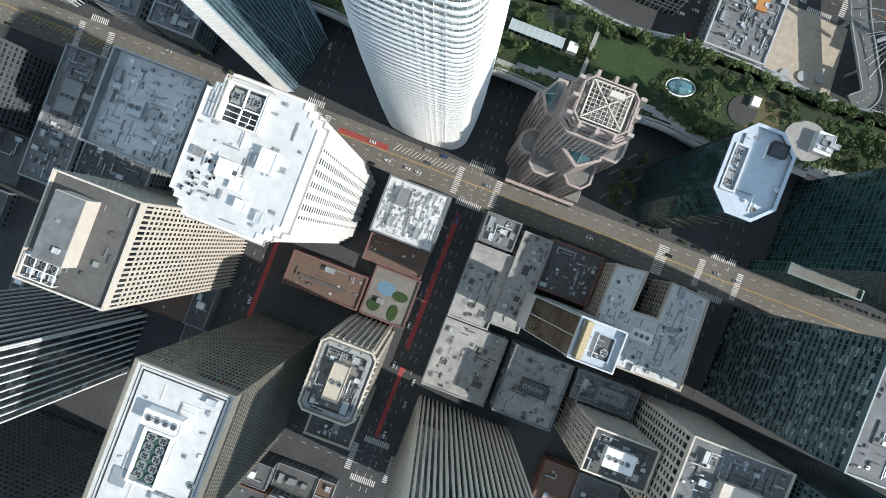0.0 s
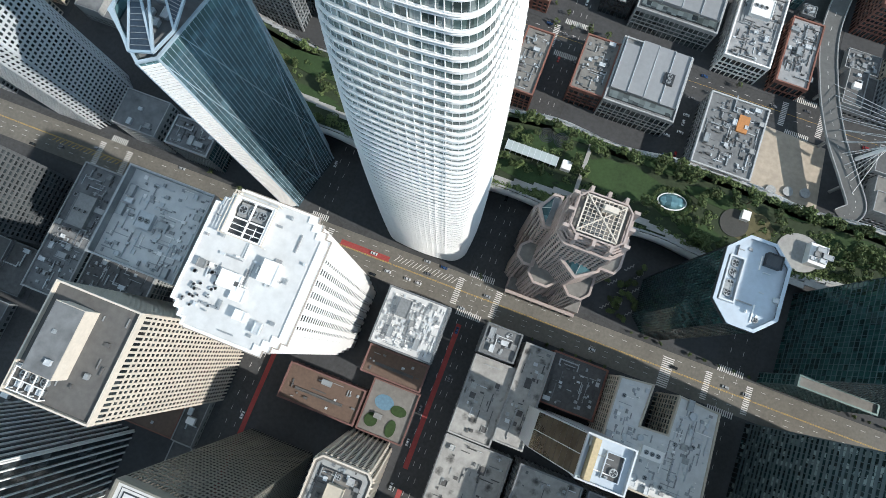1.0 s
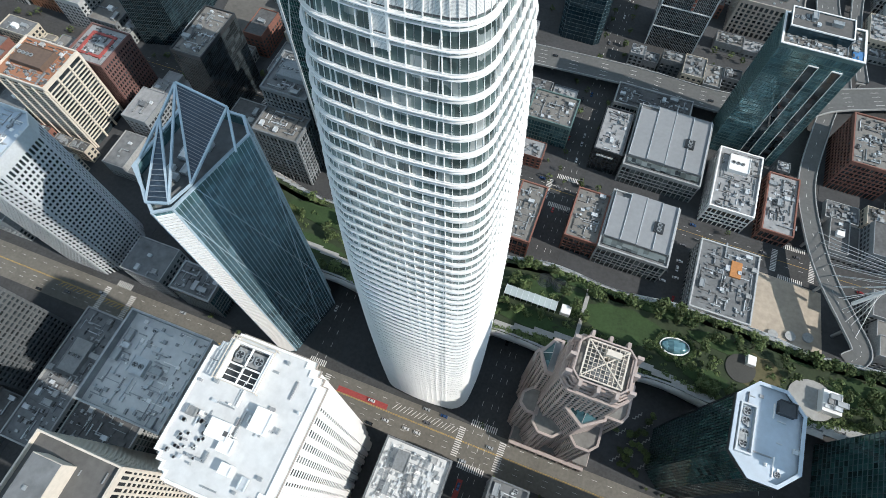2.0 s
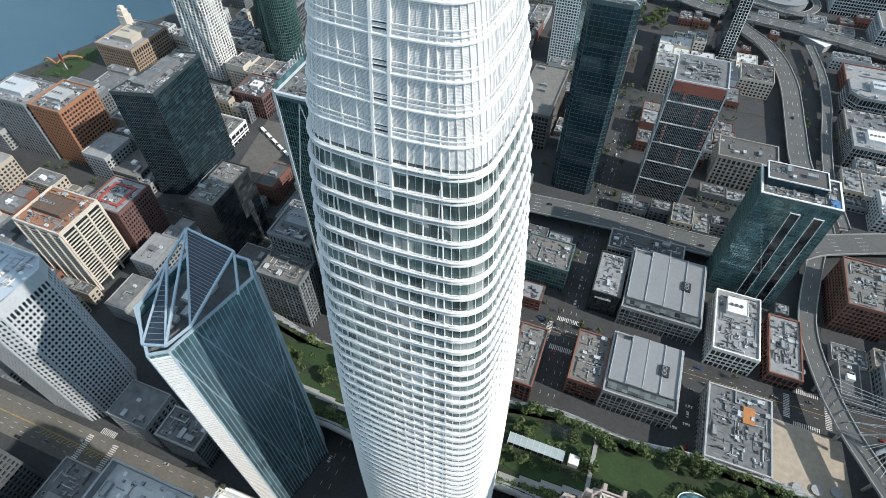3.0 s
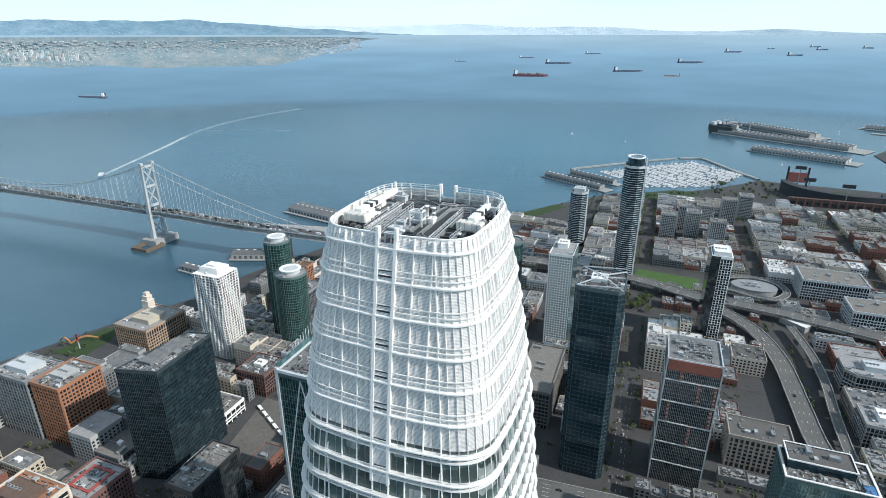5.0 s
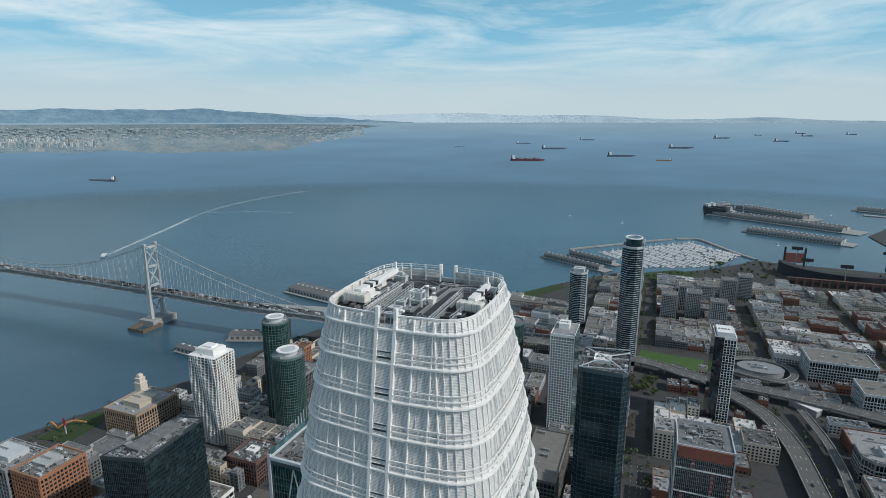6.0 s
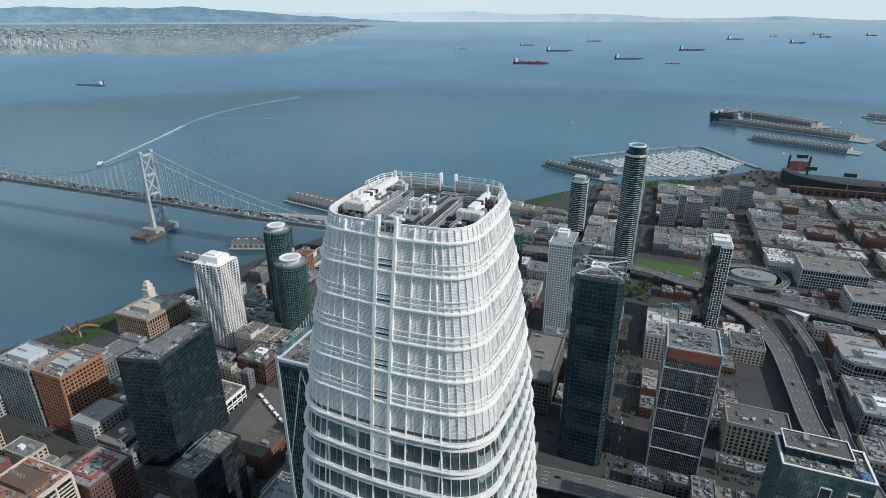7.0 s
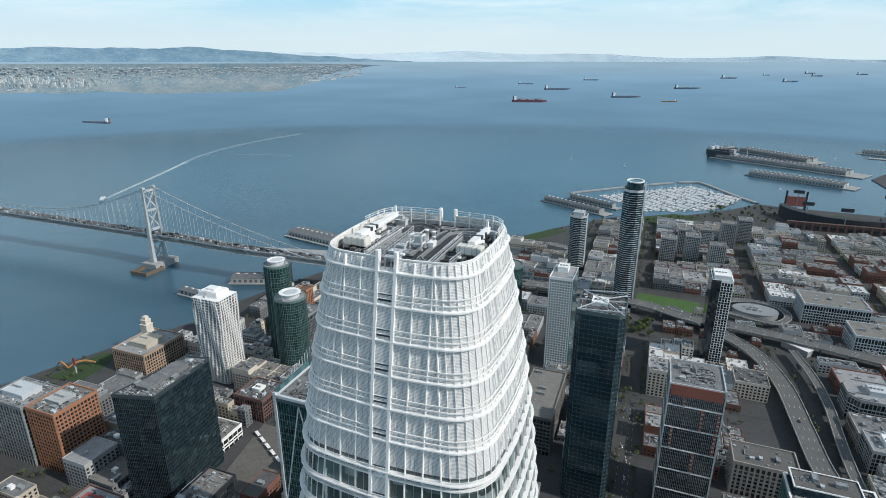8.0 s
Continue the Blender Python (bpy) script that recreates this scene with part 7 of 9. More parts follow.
    for _ in range(2600):
        if len(spots) > 125:
            break
        u = trng.uniform(-258, 236) if len(spots) % 3 == 0 else trng.uniform(-12, 236)
        v = trng.uniform(edge_wave(u, -1) + 3, edge_wave(u, 1) - 3)
        mid = 136 + 14 * fade(u, 120, 240)
        edge = abs(v - mid) > 14
        clear = (math.hypot((u - 66) / 26, (v - 143) / 12) < 1 or (-11 < u < 34 and 131 < v < 144) or math.hypot((u - 181) / 16, (v - 137) / 13) < 1 or (148 < u < 160) or math.hypot((u - 139) / 10, (v - 141) / 10) < 1
                 or math.hypot(u - 12, v - 154) < 6 or math.hypot(u - 22, v - 154) < 6 or math.hypot((u - 99) / 9.5, (v - 140) / 6) < 1)
        if clear or (not edge and trng.random() < 0.5 and u > 30) or any((u - a) ** 2 + (v - b) ** 2 < 8 for a, b in spots) or abs(v - (117 + 6 * math.sin(u / 34.0) + 14 * fade(u, 120, 240))) < 2.6:
            continue
        spots.append((u, v))
        tree(u, v, z + 0.1, trng.uniform(0.9, 1.6))
    # shrubs along both edges and between the paths, too many to count
    bm = bmesh.new()
    for _ in range(1700):
        u = trng.uniform(-258, 238) if trng.random() < 0.5 else trng.uniform(-14, 238)
        mid = 136 + 14 * fade(u, 120, 240)
        side = trng.choice((-1, -1, 1, 1, 0))
        v = edge_wave(u, side) - side * trng.uniform(1.5, 7) if side else mid + trng.uniform(-10, 10)
        path_v = 117 + 6 * math.sin(u / 34.0) + 14 * fade(u, 120, 240)
        if math.hypot((u - 66) / 26, (v - 143) / 12) < 1 or (-11 < u < 34 and 131 < v < 144) or math.hypot((u - 181) / 16, (v - 137) / 13) < 1 or math.hypot((u - 139) / 11, (v - 141) / 11) < 1 or math.hypot((u - 99) / 9.5, (v - 140) / 6) < 1 or math.hypot((u - 17) / 13, (v - 154) / 7) < 1 or abs(v - path_v) < 2.4 or abs(v - edge_wave(u, 1) + 6.5) < 1.9:
            continue
        r = trng.uniform(0.8, 2.6)
        for _k in range(26):
            d = Vector((trng.gauss(0, 1), trng.gauss(0, 1), abs(trng.gauss(0, 0.8)))).normalized()
            c = Vector((u, v, z)) + Vector((d.x * r, d.y * r, d.z * r * 0.9)) * trng.uniform(0.6, 1.05)
            e = Vector((trng.gauss(0, 1), trng.gauss(0, 1), trng.gauss(0, 0.6))).normalized() * r * 0.3
            f = e.cross(d + Vector((0.01, 0.02, 0.03))).normalized() * r * 0.26
            bm.faces.new([bm.verts.new(c + p) for p in (e, f, -e, -f)])
    part("shrubbery", bm, LEAF, t, "dense mixed green shrubs", None, "stuff")
    for i in range(22):
        a = i * 2 * math.pi / 22
        tree(99 + 11.5 * math.cos(a), 140 + 8 * math.sin(a), z + 0.1, trng.uniform(0.45, 0.6))


roof_park()
reserve(-270, 250, 104, 174)


# ---- roads in the air ----
def smooth_path(pts, n=8):
    """A curve through points of any dimension, as a list of vectors."""
    p = [Vector(q) for q in pts]
    p = [p[0] * 2 - p[1]] + p + [p[-1] * 2 - p[-2]]
    out = []
    for i in range(1, len(p) - 2):
        for k in range(n):
            f = k / n
            a, b, c, d = p[i - 1], p[i], p[i + 1], p[i + 2]
            out.append(0.5 * ((2 * b) + (c - a) * f + (2 * a - 5 * b + 4 * c - d) * f * f + (3 * b - a - 3 * c + d) * f ** 3))
    return out + [p[-2]]


ROADLINES = []


def sweep(bm, line, x0, x1, z0, z1, mi=0):
    """A box section carried along a line of points (u, v, z)."""
    last = None
    for i, p in enumerate(line):
        a, b = line[max(0, i - 1)], line[min(len(line) - 1, i + 1)]
        d = Vector((b.x - a.x, b.y - a.y, 0)).normalized()
        n = Vector((d.y, -d.x, 0))
        row = [bm.verts.new(p + n * x + Vector((0, 0, z))) for x, z in ((x0, z0), (x1, z0), (x1, z1), (x0, z1))]
        if last:
            for k in range(4):
                bm.faces.new((last[k], row[k], row[(k + 1) % 4], last[(k + 1) % 4])).material_index = mi
        last = row


def viaduct(label, pts, width, lanes, columns=28.0, name="freeway"):
    line = smooth_path(pts)
    ROADLINES.append((line, width / 2 + 2))
    t = thing(name, at(0, 0), label, "freeway")
    bm = bmesh.new()
    sweep(bm, line, -width / 2, width / 2, -1.4, 0)
    part("deck", bm, ROADDECK, t)
    for s in (-1, 1):
        bm = bmesh.new()
        sweep(bm, line, s * width / 2 - 0.3, s * width / 2 + 0.3, -0.8, 1.0)
        part("barrier", bm, CONCRETE, t)
    for k in range(1, lanes):
        x = -width / 2 + k * width / lanes
        bm = bmesh.new()
        for i in range(0, len(line) - 1, 2):
            sweep(bm, [line[i], (line[i] + line[i + 1]) / 2], x - 0.12, x + 0.12, 0.02, 0.03)
        part("lane_line", bm, PAINT, t)
    run = 0.0
    for a, b in zip(line, line[1:]):
        run += (b - a).length
        if run > columns and b.z > 5:
            run = 0
            bm = bmesh.new()
            prism(bm, round_poly(1.1, 1.1, 10), 0, b.z - 2.4)
            box(bm, -width * 0.4, width * 0.4, -0.9, 0.9, b.z - 2.6, b.z - 1.3)
            d = b - a
            part("column", bm, CONCRETE, t, "", pose(b.x, b.y, 0, 0, 0, math.degrees(math.atan2(d.y, d.x)) + 90))
    return t


viaduct("raised concrete freeway running between low blocks", [(-75, 350, 12), (25, 356, 12), (99, 355, 12), (150, 366, 12), (190, 392, 12), (300, 430, 12), (460, 450, 12)], 21, 5)
viaduct("broad raised freeway curving through the district", [(-450, 724, 50), (-300, 762, 36), (-150, 800, 24), (1, 806, 14), (70, 782, 12), (127, 775, 12), (194, 764, 12), (254, 746, 12), (420, 700, 12), (700, 640, 12), (1000, 600, 12)], 20, 5)
viaduct("curving raised freeway ramp with two carriageways", [(40, 812, 11), (84, 778, 11), (113, 749, 10), (145, 705, 10), (163, 640, 10), (168, 560, 10), (171, 500, 10), (181, 450, 10), (186, 405, 10)], 19, 4)
viaduct("second freeway ramp beside the curve", [(189, 735, 9), (199, 670, 9), (201, 611, 9), (197, 545, 9), (196, 480, 9), (204, 420, 9)], 9, 2)
viaduct("looping freeway ramp round a low round depot", [(100, 838, 8), (126, 831, 8), (160, 818, 8), (186, 818, 8), (203, 845, 8), (195, 880, 7), (160, 893, 6), (120, 880, 6)], 9, 2, 22)
bus = viaduct("pale curved bus ramp with a cable-stayed span", [(200, 168, 20), (208, 178, 20), (200, 196, 19), (187, 222, 17), (176, 255, 15), (169, 300, 12), (175, 352, 11), (184, 400, 10)], 12, 2, 30, "bus_ramp")
# its leaning mast and stays
mast = part("mast", one_box(-0.9, 0.9, -0.9, 0.9, 0, 46), WHITE, bus, "white leaning mast", Matrix.Translation((203, 212, 16)) @ pose(0, 0, 0, -8, 18, 0))
top = mast.matrix_basis @ Vector((0, 0, 45))
for i in range(9):
    for s in (-1, 1):
        foot = Vector((204 - i * 2.6 if s < 0 else 200 - i * 2.0, 186 + i * 8.5, 19 - i * 0.4)) if s < 0 else Vector((198 - i * 2.4, 196 + i * 8.0, 18.6 - i * 0.5))
        start = mast.matrix_basis @ Vector((0, 0, 18 + i * 3.2))
        m = Matrix.Translation(start) @ (foot - start).to_track_quat("Z", "Y").to_matrix().to_4x4()
        part("stay", one_box(-0.13, 0.13, -0.13, 0.13, 0, (foot - start).length), WHITE, bus, "", m)


# ---- the suspension bridge ----
def bridge():
    t = thing("suspension_bridge", at(0, 0), "grey double-deck suspension bridge with braced steel tower", "bridge")
    line = smooth_path([(-1900, 700, 64), (-1278, 703, 64), (-826, 705, 60), (-666, 706, 56), (-557, 713, 53), (-455, 723, 50)], 14)
    for z, name in ((0, "upper_deck"), (-7.5, "lower_deck")):
        bm = bmesh.new()
        sweep(bm, line, -10.5, 10.5, z - 0.9, z)
        part(name, bm, material("worn_bridge_deck", (0.10, 0.10, 0.10), 0.9) if z == 0 else BRIDGE, t)
    for s in (-1, 1):
        bm = bmesh.new()
        sweep(bm, line, s * 10.8 - 0.4, s * 10.8 + 0.4, -0.6, 1.1)
        sweep(bm, line, s * 10.8 - 0.4, s * 10.8 + 0.4, -9.0, -7.8)
        part("chord", bm, BRIDGE, t)
        bm = bmesh.new()
        total = 0
        seg = []
        for a, b in zip(line, line[1:]):
            n = max(1, int((b - a).length / 9))
            seg += [a + (b - a) * k / n for k in range(n)]
        for i, (a, b) in enumerate(zip(seg, seg[1:])):
            d = (b - a).normalized()
            nn = Vector((d.y, -d.x, 0)) * s * 10.8
            lo, hi = (a + nn + Vector((0, 0, -8.4)), b + nn) if i % 2 else (a + nn, b + nn + Vector((0, 0, -8.4)))
            e = Vector((0, 0, 0.5))
            f = nn.normalized() * 0.3
            v = [bm.verts.new(p) for p in (lo - e - f, hi - e - f, hi + e - f, lo + e - f, lo - e + f, hi - e + f, hi + e + f, lo + e + f)]
            for q in ((0, 1, 2, 3), (7, 6, 5, 4), (3, 2, 6, 7), (0, 4, 5, 1)):
                bm.faces.new([v[k] for k in q])
        part("truss_web", bm, BRIDGE, t, "", None, "stuff")
    bm = bmesh.new()
    q = random.Random(4)
    for i, (a, b) in enumerate(zip(seg, seg[1:])):
        d = (b - a).normalized()
        for lane in (-7, -3.5, 0, 3.5, 7):
            if q.random() < 0.4:
                c = a + (b - a) * q.random() + Vector((d.y, -d.x, 0)) * lane
                l = q.choice((4.5, 4.5, 5, 9))
                box(bm, c.x - l / 2, c.x + l / 2, c.y - 0.95, c.y + 0.95, c.z, c.z + (1.5 if l < 8 else 3.4), q.randint(0, 2))
    part("traffic", bm, [BOATWHITE, DARKMETAL, STEEL], t, "cars and vans crossing the upper deck", None, "stuff")
    tw = part("tower_pier", one_box(-17, 17, -26, 26, -3, 9), CONCRETE, t, "pale concrete pier", pose(-826, 705, 0))
    bm = bmesh.new()
    ring(bm, rect(30, 34, 6, -34), rect(36, 40, 6, -34), -3, 4)
    part("fender", bm, material("timber_fender", (0.14, 0.11, 0.08), 0.9), t, "brown timber fender", pose(-826, 705, 0))
    H0 = 143.0
    for s in (-1, 1):
        bm = bmesh.new()
        loft(bm, [([(x * f, y * f + s * (13.5 - 2.2 * k)) for x, y in rect(6.2, 5.0)], z) for f, k, z in ((1.25, 0, 9), (1.0, 0.3, 50), (0.85, 0.7, 100), (0.72, 1.0, H0))])
        for f in bm.faces:
            f.smooth = False
        box(bm, -3.4, 3.4, s * 11.3 - 2.6, s * 11.3 + 2.6, H0 - 1.5, H0 + 2.2)
        part("tower_leg", bm, BRIDGE, t, "pale grey steel tower leg", pose(-826, 705, 0))
    for z in (45, 68, 103, 138):
        part("cross_beam", one_box(-1.8, 1.8, -12, 12, z - 2, z + 2), BRIDGE, t, "", pose(-826, 705, 0))
    for z0, z1 in ((10, 44), (70, 102), (104, 137)):
        for s in (-1, 1):
            a, b = Vector((-826, 705 - s * 12, z0)), Vector((-826, 705 + s * 12, z1))
            m = Matrix.Translation(a) @ (b - a).to_track_quat("Z", "Y").to_matrix().to_4x4()
            part("brace", one_box(-1.0, 1.0, -1.0, 1.0, 0, (b - a).length), BRIDGE, t, "", m)

    def cable_z(u):
        if u < -826:
            f = (u + 826 + 350) / 350
            return 74 + (H0 - 74) * f * f
        f = (u + 826) / 340
        return H0 + (56 - H0) * f - 22 * f * (1 - f) * 1.6

    for s in (-1, 1):
        bm = bmesh.new()
        pts = [Vector((-1600 + i * 20, 705 + s * 11.2, cable_z(-1600 + i * 20) if -1600 + i * 20 > -1526 else 138)) for i in range(56)]
        pts = [p for p in pts if p.x <= -490]
        sweep(bm, pts, -0.6, 0.6, -0.6, 0.6)
        part("main_cable", bm, BRIDGE, t)
        bm = bmesh.new()
        for i in range(64):
            u = -1480 + i * 15.5
            zc, zd = cable_z(u), 61
            if zc > zd + 1 and u < -500:
                v = 705 + s * 11.2
                box(bm, u - 0.24, u + 0.24, v - 0.24, v + 0.24, zd - 1, zc)
        part("hanger", bm, BRIDGE, t, "", None, "stuff")
    for u, v, w, h in ((-455, 723, 40, 50), (-560, 713, 16, 42)):
        part("land_pier", one_box(-w / 2, w / 2, -13, 13, -3, h - 9), CONCRETE, t, "", pose(u, v, 0))


bridge()


# ---- waterfront: piers, sheds, marina, boats, ships ----
def gable(w, l, h, rise, mats):
    bm = bmesh.new()
    box(bm, -l / 2, l / 2, -w / 2, w / 2, 0, h)
    for s in (-1, 1):
        v = [bm.verts.new(p) for p in ((-l / 2 - 0.5, s * (w / 2 + 0.5), h), (l / 2 + 0.5, s * (w / 2 + 0.5), h), (l / 2 + 0.5, 0, h + rise), (-l / 2 - 0.5, 0, h + rise))]
        bm.faces.new(v if s < 0 else v[::-1]).material_index = 1
    for x in (-l / 2, l / 2):
        bm.faces.new([bm.verts.new(p) for p in ((x, -w / 2, h), (x, w / 2, h), (x, 0, h + rise))])
    return mesh_of(bm, "shed_walls", mats)


def pier(u0, v0, u1, v1, width, label, shed_w=0.0, sheds=1, shed_h=9):
    a, b = Vector((u0, v0)), Vector((u1, v1))
    l, ang = (b - a).length, math.degrees(math.atan2(v1 - v0, u1 - u0))
    c = (a + b) / 2
    t = thing("pier", at(c.x, c.y, 0, ang), label, "pier")
    part("pier_deck", one_box(-l / 2, l / 2, -width / 2, width / 2, -1.2, 0.6), CONCRETE, t)
    bm = bmesh.new()
    for i in range(min(24, int(l / 10))):
        for s in (-1, 1):
            x, y = -l / 2 + 4 + i * l / min(24, int(l / 10)), s * (width / 2 - 1)
            box(bm, x - 0.5, x + 0.5, y - 0.5, y + 0.5, -4, -1.1)
    part("piles", bm, R_DARK, t, "", None, "stuff")
    for k in range(sheds if shed_w else 0):
        y = (k - (sheds - 1) / 2) * (shed_w + 6)
        s = put("pier_shed", gable(shed_w, l * 0.86, shed_h, 3.0, [PALE, SHEDROOF]), t, pose(-l * 0.03, y, 0.6))
        bm = bmesh.new()
        n = int(l * 0.86 / 9)
        for i in range(n):
            x = -l * 0.43 + 4 + i * 9
            for sg in (-1, 1):
                box(bm, x, x + 4.5, sg * shed_w / 2 - 0.15, sg * shed_w / 2 + 0.15, 0.3, 5.5)
        put("shed_door", mesh_of(bm, "shed_door", R_DARK), s, None, "", "stuff")
        bm = bmesh.new()
        for i in range(int(l * 0.86 / 14)):
            x = -l * 0.43 + 6 + i * 14
            box(bm, x, x + 5, -1.2, 1.2, shed_h + 2.6, shed_h + 3.9)
        put("roof_light", mesh_of(bm, "roof_light", WHITE), s, None, "", "stuff")


pier(-266, 1455, -90, 1352, 34, "long concrete pier with a white-fronted shed", 22)
pier(-206, 1500, -70, 1420, 26, "shorter pier with a white-fronted shed beside the marina", 16)
pier(215, 2395, 640, 2120, 90, "wide dark industrial pier with long sheds", 30, 2, 12)
dock = thing("dry_dock", at(235, 2385, 0, -33), "dark floating dry dock with a pale ship and cranes", "dry dock")
for sgn in (-1, 1):
    part("dock_wall", one_box(-40, 45, sgn * 24 - 4, sgn * 24 + 4, -2, 26), DARKMETAL, dock)
part("dock_floor", one_box(-40, 45, -24, 24, -2, 2), DARKMETAL, dock)
part("docked_hull", one_box(-30, 60, -12, 12, 2, 20), PALE, dock, "pale docked ship hull")
part("docked_house", one_box(34, 52, -9, 9, 20, 34), PALE, dock)
for x in (-10, 30, 80):
    c = part("crane_tower", one_box(x - 1.5, x + 1.5, 32, 35, 0, 38), STEEL, dock)
    part("crane_arm", one_box(x - 1, x + 22, 33, 34, 36, 38), STEEL, c)
pier(330, 2590, 560, 2350, 80, "broad grey pier with two long pale sheds", 28, 2, 12)
pier(290, 2050, 560, 1905, 60, "pier with two long pale sheds", 22, 2, 10)
pier(760, 2700, 1150, 2500, 60, "distant pier with a long shed", 30, 1, 12)
pier(760, 2560, 1100, 2420, 30, "distant narrow grey pier", 0)
pier(-715, 960, -560, 925, 60, "dark finger pier by the bridge", 44, 1, 9)
pier(-790, 825, -560, 870, 26, "low dark finger pier beneath the bridge", 0)
pier(-650, 690, -570, 720, 36, "pier with a wide pale shed by the shore", 28, 1, 8)
pier(-690, 620, -600, 610, 22, "ferry landing pier with a pale shed", 15, 1, 7)


def breakwater(pts, width, label):
    line = smooth_path([(u, v, -1.0) for u, v in pts], 6)
    bm = bmesh.new()
    sweep(bm, line, -width / 2, width / 2, -2.0, 2.4)
    solid("breakwater", bm, CONCRETE, at(0, 0), label, "breakwater", "structure")


breakwater([(-214, 1560), (-120, 1650), (-20, 1745), (60, 1812)], 5, "narrow concrete breakwater arm")
breakwater([(72, 1822), (130, 1840), (160, 1800), (215, 1690), (262, 1612)], 9, "curved dark rubble breakwater round the marina")


def boat_mesh(l, w, mast):
    bm = bmesh.new()
    sec = [(-0.5, 0.7), (-0.2, 1.0), (0.2, 0.95), (0.42, 0.5), (0.5, 0.05)]
    rows = [[bm.verts.new((x * l, y * w / 2 * s, z)) for y, z in ((-s_ if False else -1, 1.1), (-0.55, -0.3), (0.55, -0.3), (1, 1.1))] for x, s in sec for s_ in (1,)]
    for a, b in zip(rows, rows[1:]):
        for k in range(4):
            bm.faces.new((a[k], b[k], b[(k + 1) % 4], a[(k + 1) % 4]))
    bm.faces.new(rows[0])
    box(bm, -l * 0.25, l * 0.15, -w * 0.3, w * 0.3, 1.1, 2.2)
    if mast:
        box(bm, -0.12, 0.12, -0.12, 0.12, 1.1, l * 1.1)
        box(bm, -l * 0.35, 0, -0.1, 0.1, 2.6, 2.9)
    return mesh_of(bm, "boat", BOATWHITE)


def marina():
    boats = [boat_mesh(8.5, 2.7, True), boat_mesh(10, 3.0, True), boat_mesh(9, 3.0, False)]
    q = random.Random(5)
    o, e, f = Vector((-140, 1556)), Vector((145, -148)), Vector((255, 245))   # a corner and two edges of the basin
    en, fn = e.normalized(), f.normalized()
    ang = math.degrees(math.atan2(en.y, en.x))
    count, extra = 0, bmesh.new()
    for k in range(12):
        base = o + fn * (14 + k * 28)
        l0, l1 = 4 + (k % 3) * 3, e.length * (0.92 + 0.24 * math.sin(math.pi * k / 11))
        c = base + en * (l0 + l1) / 2
        bm = bmesh.new()
        box(bm, -(l1 - l0) / 2, (l1 - l0) / 2, -1.2, 1.2, -2.2, -1.2)
        for i in range(int((l1 - l0) / 9)):
            x = -(l1 - l0) / 2 + i * 9
            box(bm, x, x + 0.9, -10, 10, -2.2, -1.3)
        solid("floating_dock", bm, R_GREY, at(c.x, c.y, 0, ang), "floating grey dock with finger berths", "dock", "", "marina docks")
        for i in range(int((l1 - l0) / 4.6)):
            for s in (-1, 1):
                if q.random() < 0.24:
                    continue
                p = base + en * (l0 + 2.3 + i * 4.6) + fn * s * 6.4
                me = q.choice(boats)
                m = at(p.x, p.y, -1.8, ang + 90 * s)
                if count < 170:
                    b = tagged(put("boat", me, None, m), "white moored boat at a marina dock", "boat", "moored boats")
                    count += 1
                else:
                    n0 = len(extra.verts)
                    extra.from_mesh(me)
                    extra.verts.ensure_lookup_table()
                    bmesh.ops.transform(extra, matrix=m, verts=extra.verts[n0:])
    solid("moored_boats", extra, BOATWHITE, None, "more white moored boats in the marina", "boats", "stuff")


marina()


def ship(x, y, length, ang, colour, label, cargo=True):
    p = Vector((x, y, -2.0))
    q = squeeze(p)
    s = (q - Vector((0, 0, EYE))).length / (p - Vector((0, 0, EYE))).length
    m = Matrix.Translation(q) @ pose(0, 0, 0, 0, 0, ang) @ Matrix.Scale(s, 4)
    t = thing("ship", m, label, "ship")
    l, w = length, length * 0.15
    bm = bmesh.new()
    sec = [(-0.5, 0.8), (-0.42, 1), (0.36, 1), (0.45, 0.6), (0.5, 0.08)]
    rows = [[bm.verts.new(v) for v in ((a * l, -w / 2 * b, l * 0.055), (a * l, -w / 2 * b * 0.9, -3), (a * l, w / 2 * b * 0.9, -3), (a * l, w / 2 * b, l * 0.055))] for a, b in sec]
    for a, b in zip(rows, rows[1:]):
        for k in range(4):
            bm.faces.new((a[k], b[k], b[(k + 1) % 4], a[(k + 1) % 4]))
    bm.faces.new(rows[0])
    part("hull", bm, material("hull_paint", colour, 0.7, 0, 0.15), t)
    part("deckhouse", one_box(-l * 0.44, -l * 0.37, -w * 0.42, w * 0.42, l * 0.05, l * 0.15), WHITE, t, "white deckhouse")
    part("funnel", one_box(-l * 0.475, -l * 0.45, -w * 0.12, w * 0.12, l * 0.05, l * 0.17), R_DARK, t)
    q2 = random.Random(int(abs(x)))
    if cargo:
        for i in range(9):
            h = l * q2.uniform(0.075, 0.105)
            part("container_stack", one_box(-l * 0.34 + i * l * 0.082, -l * 0.34 + i * l * 0.082 + l * 0.07, -w * 0.44, w * 0.44, l * 0.05, h), q2.choice((MAROON, STEEL, BRICK, PALE)), t)
    else:
        for i in range(4):
            part("hatch_cover", one_box(-l * 0.3 + i * l * 0.17, -l * 0.3 + i * l * 0.17 + l * 0.13, -w * 0.3, w * 0.3, l * 0.05, l * 0.064), STEEL, t)


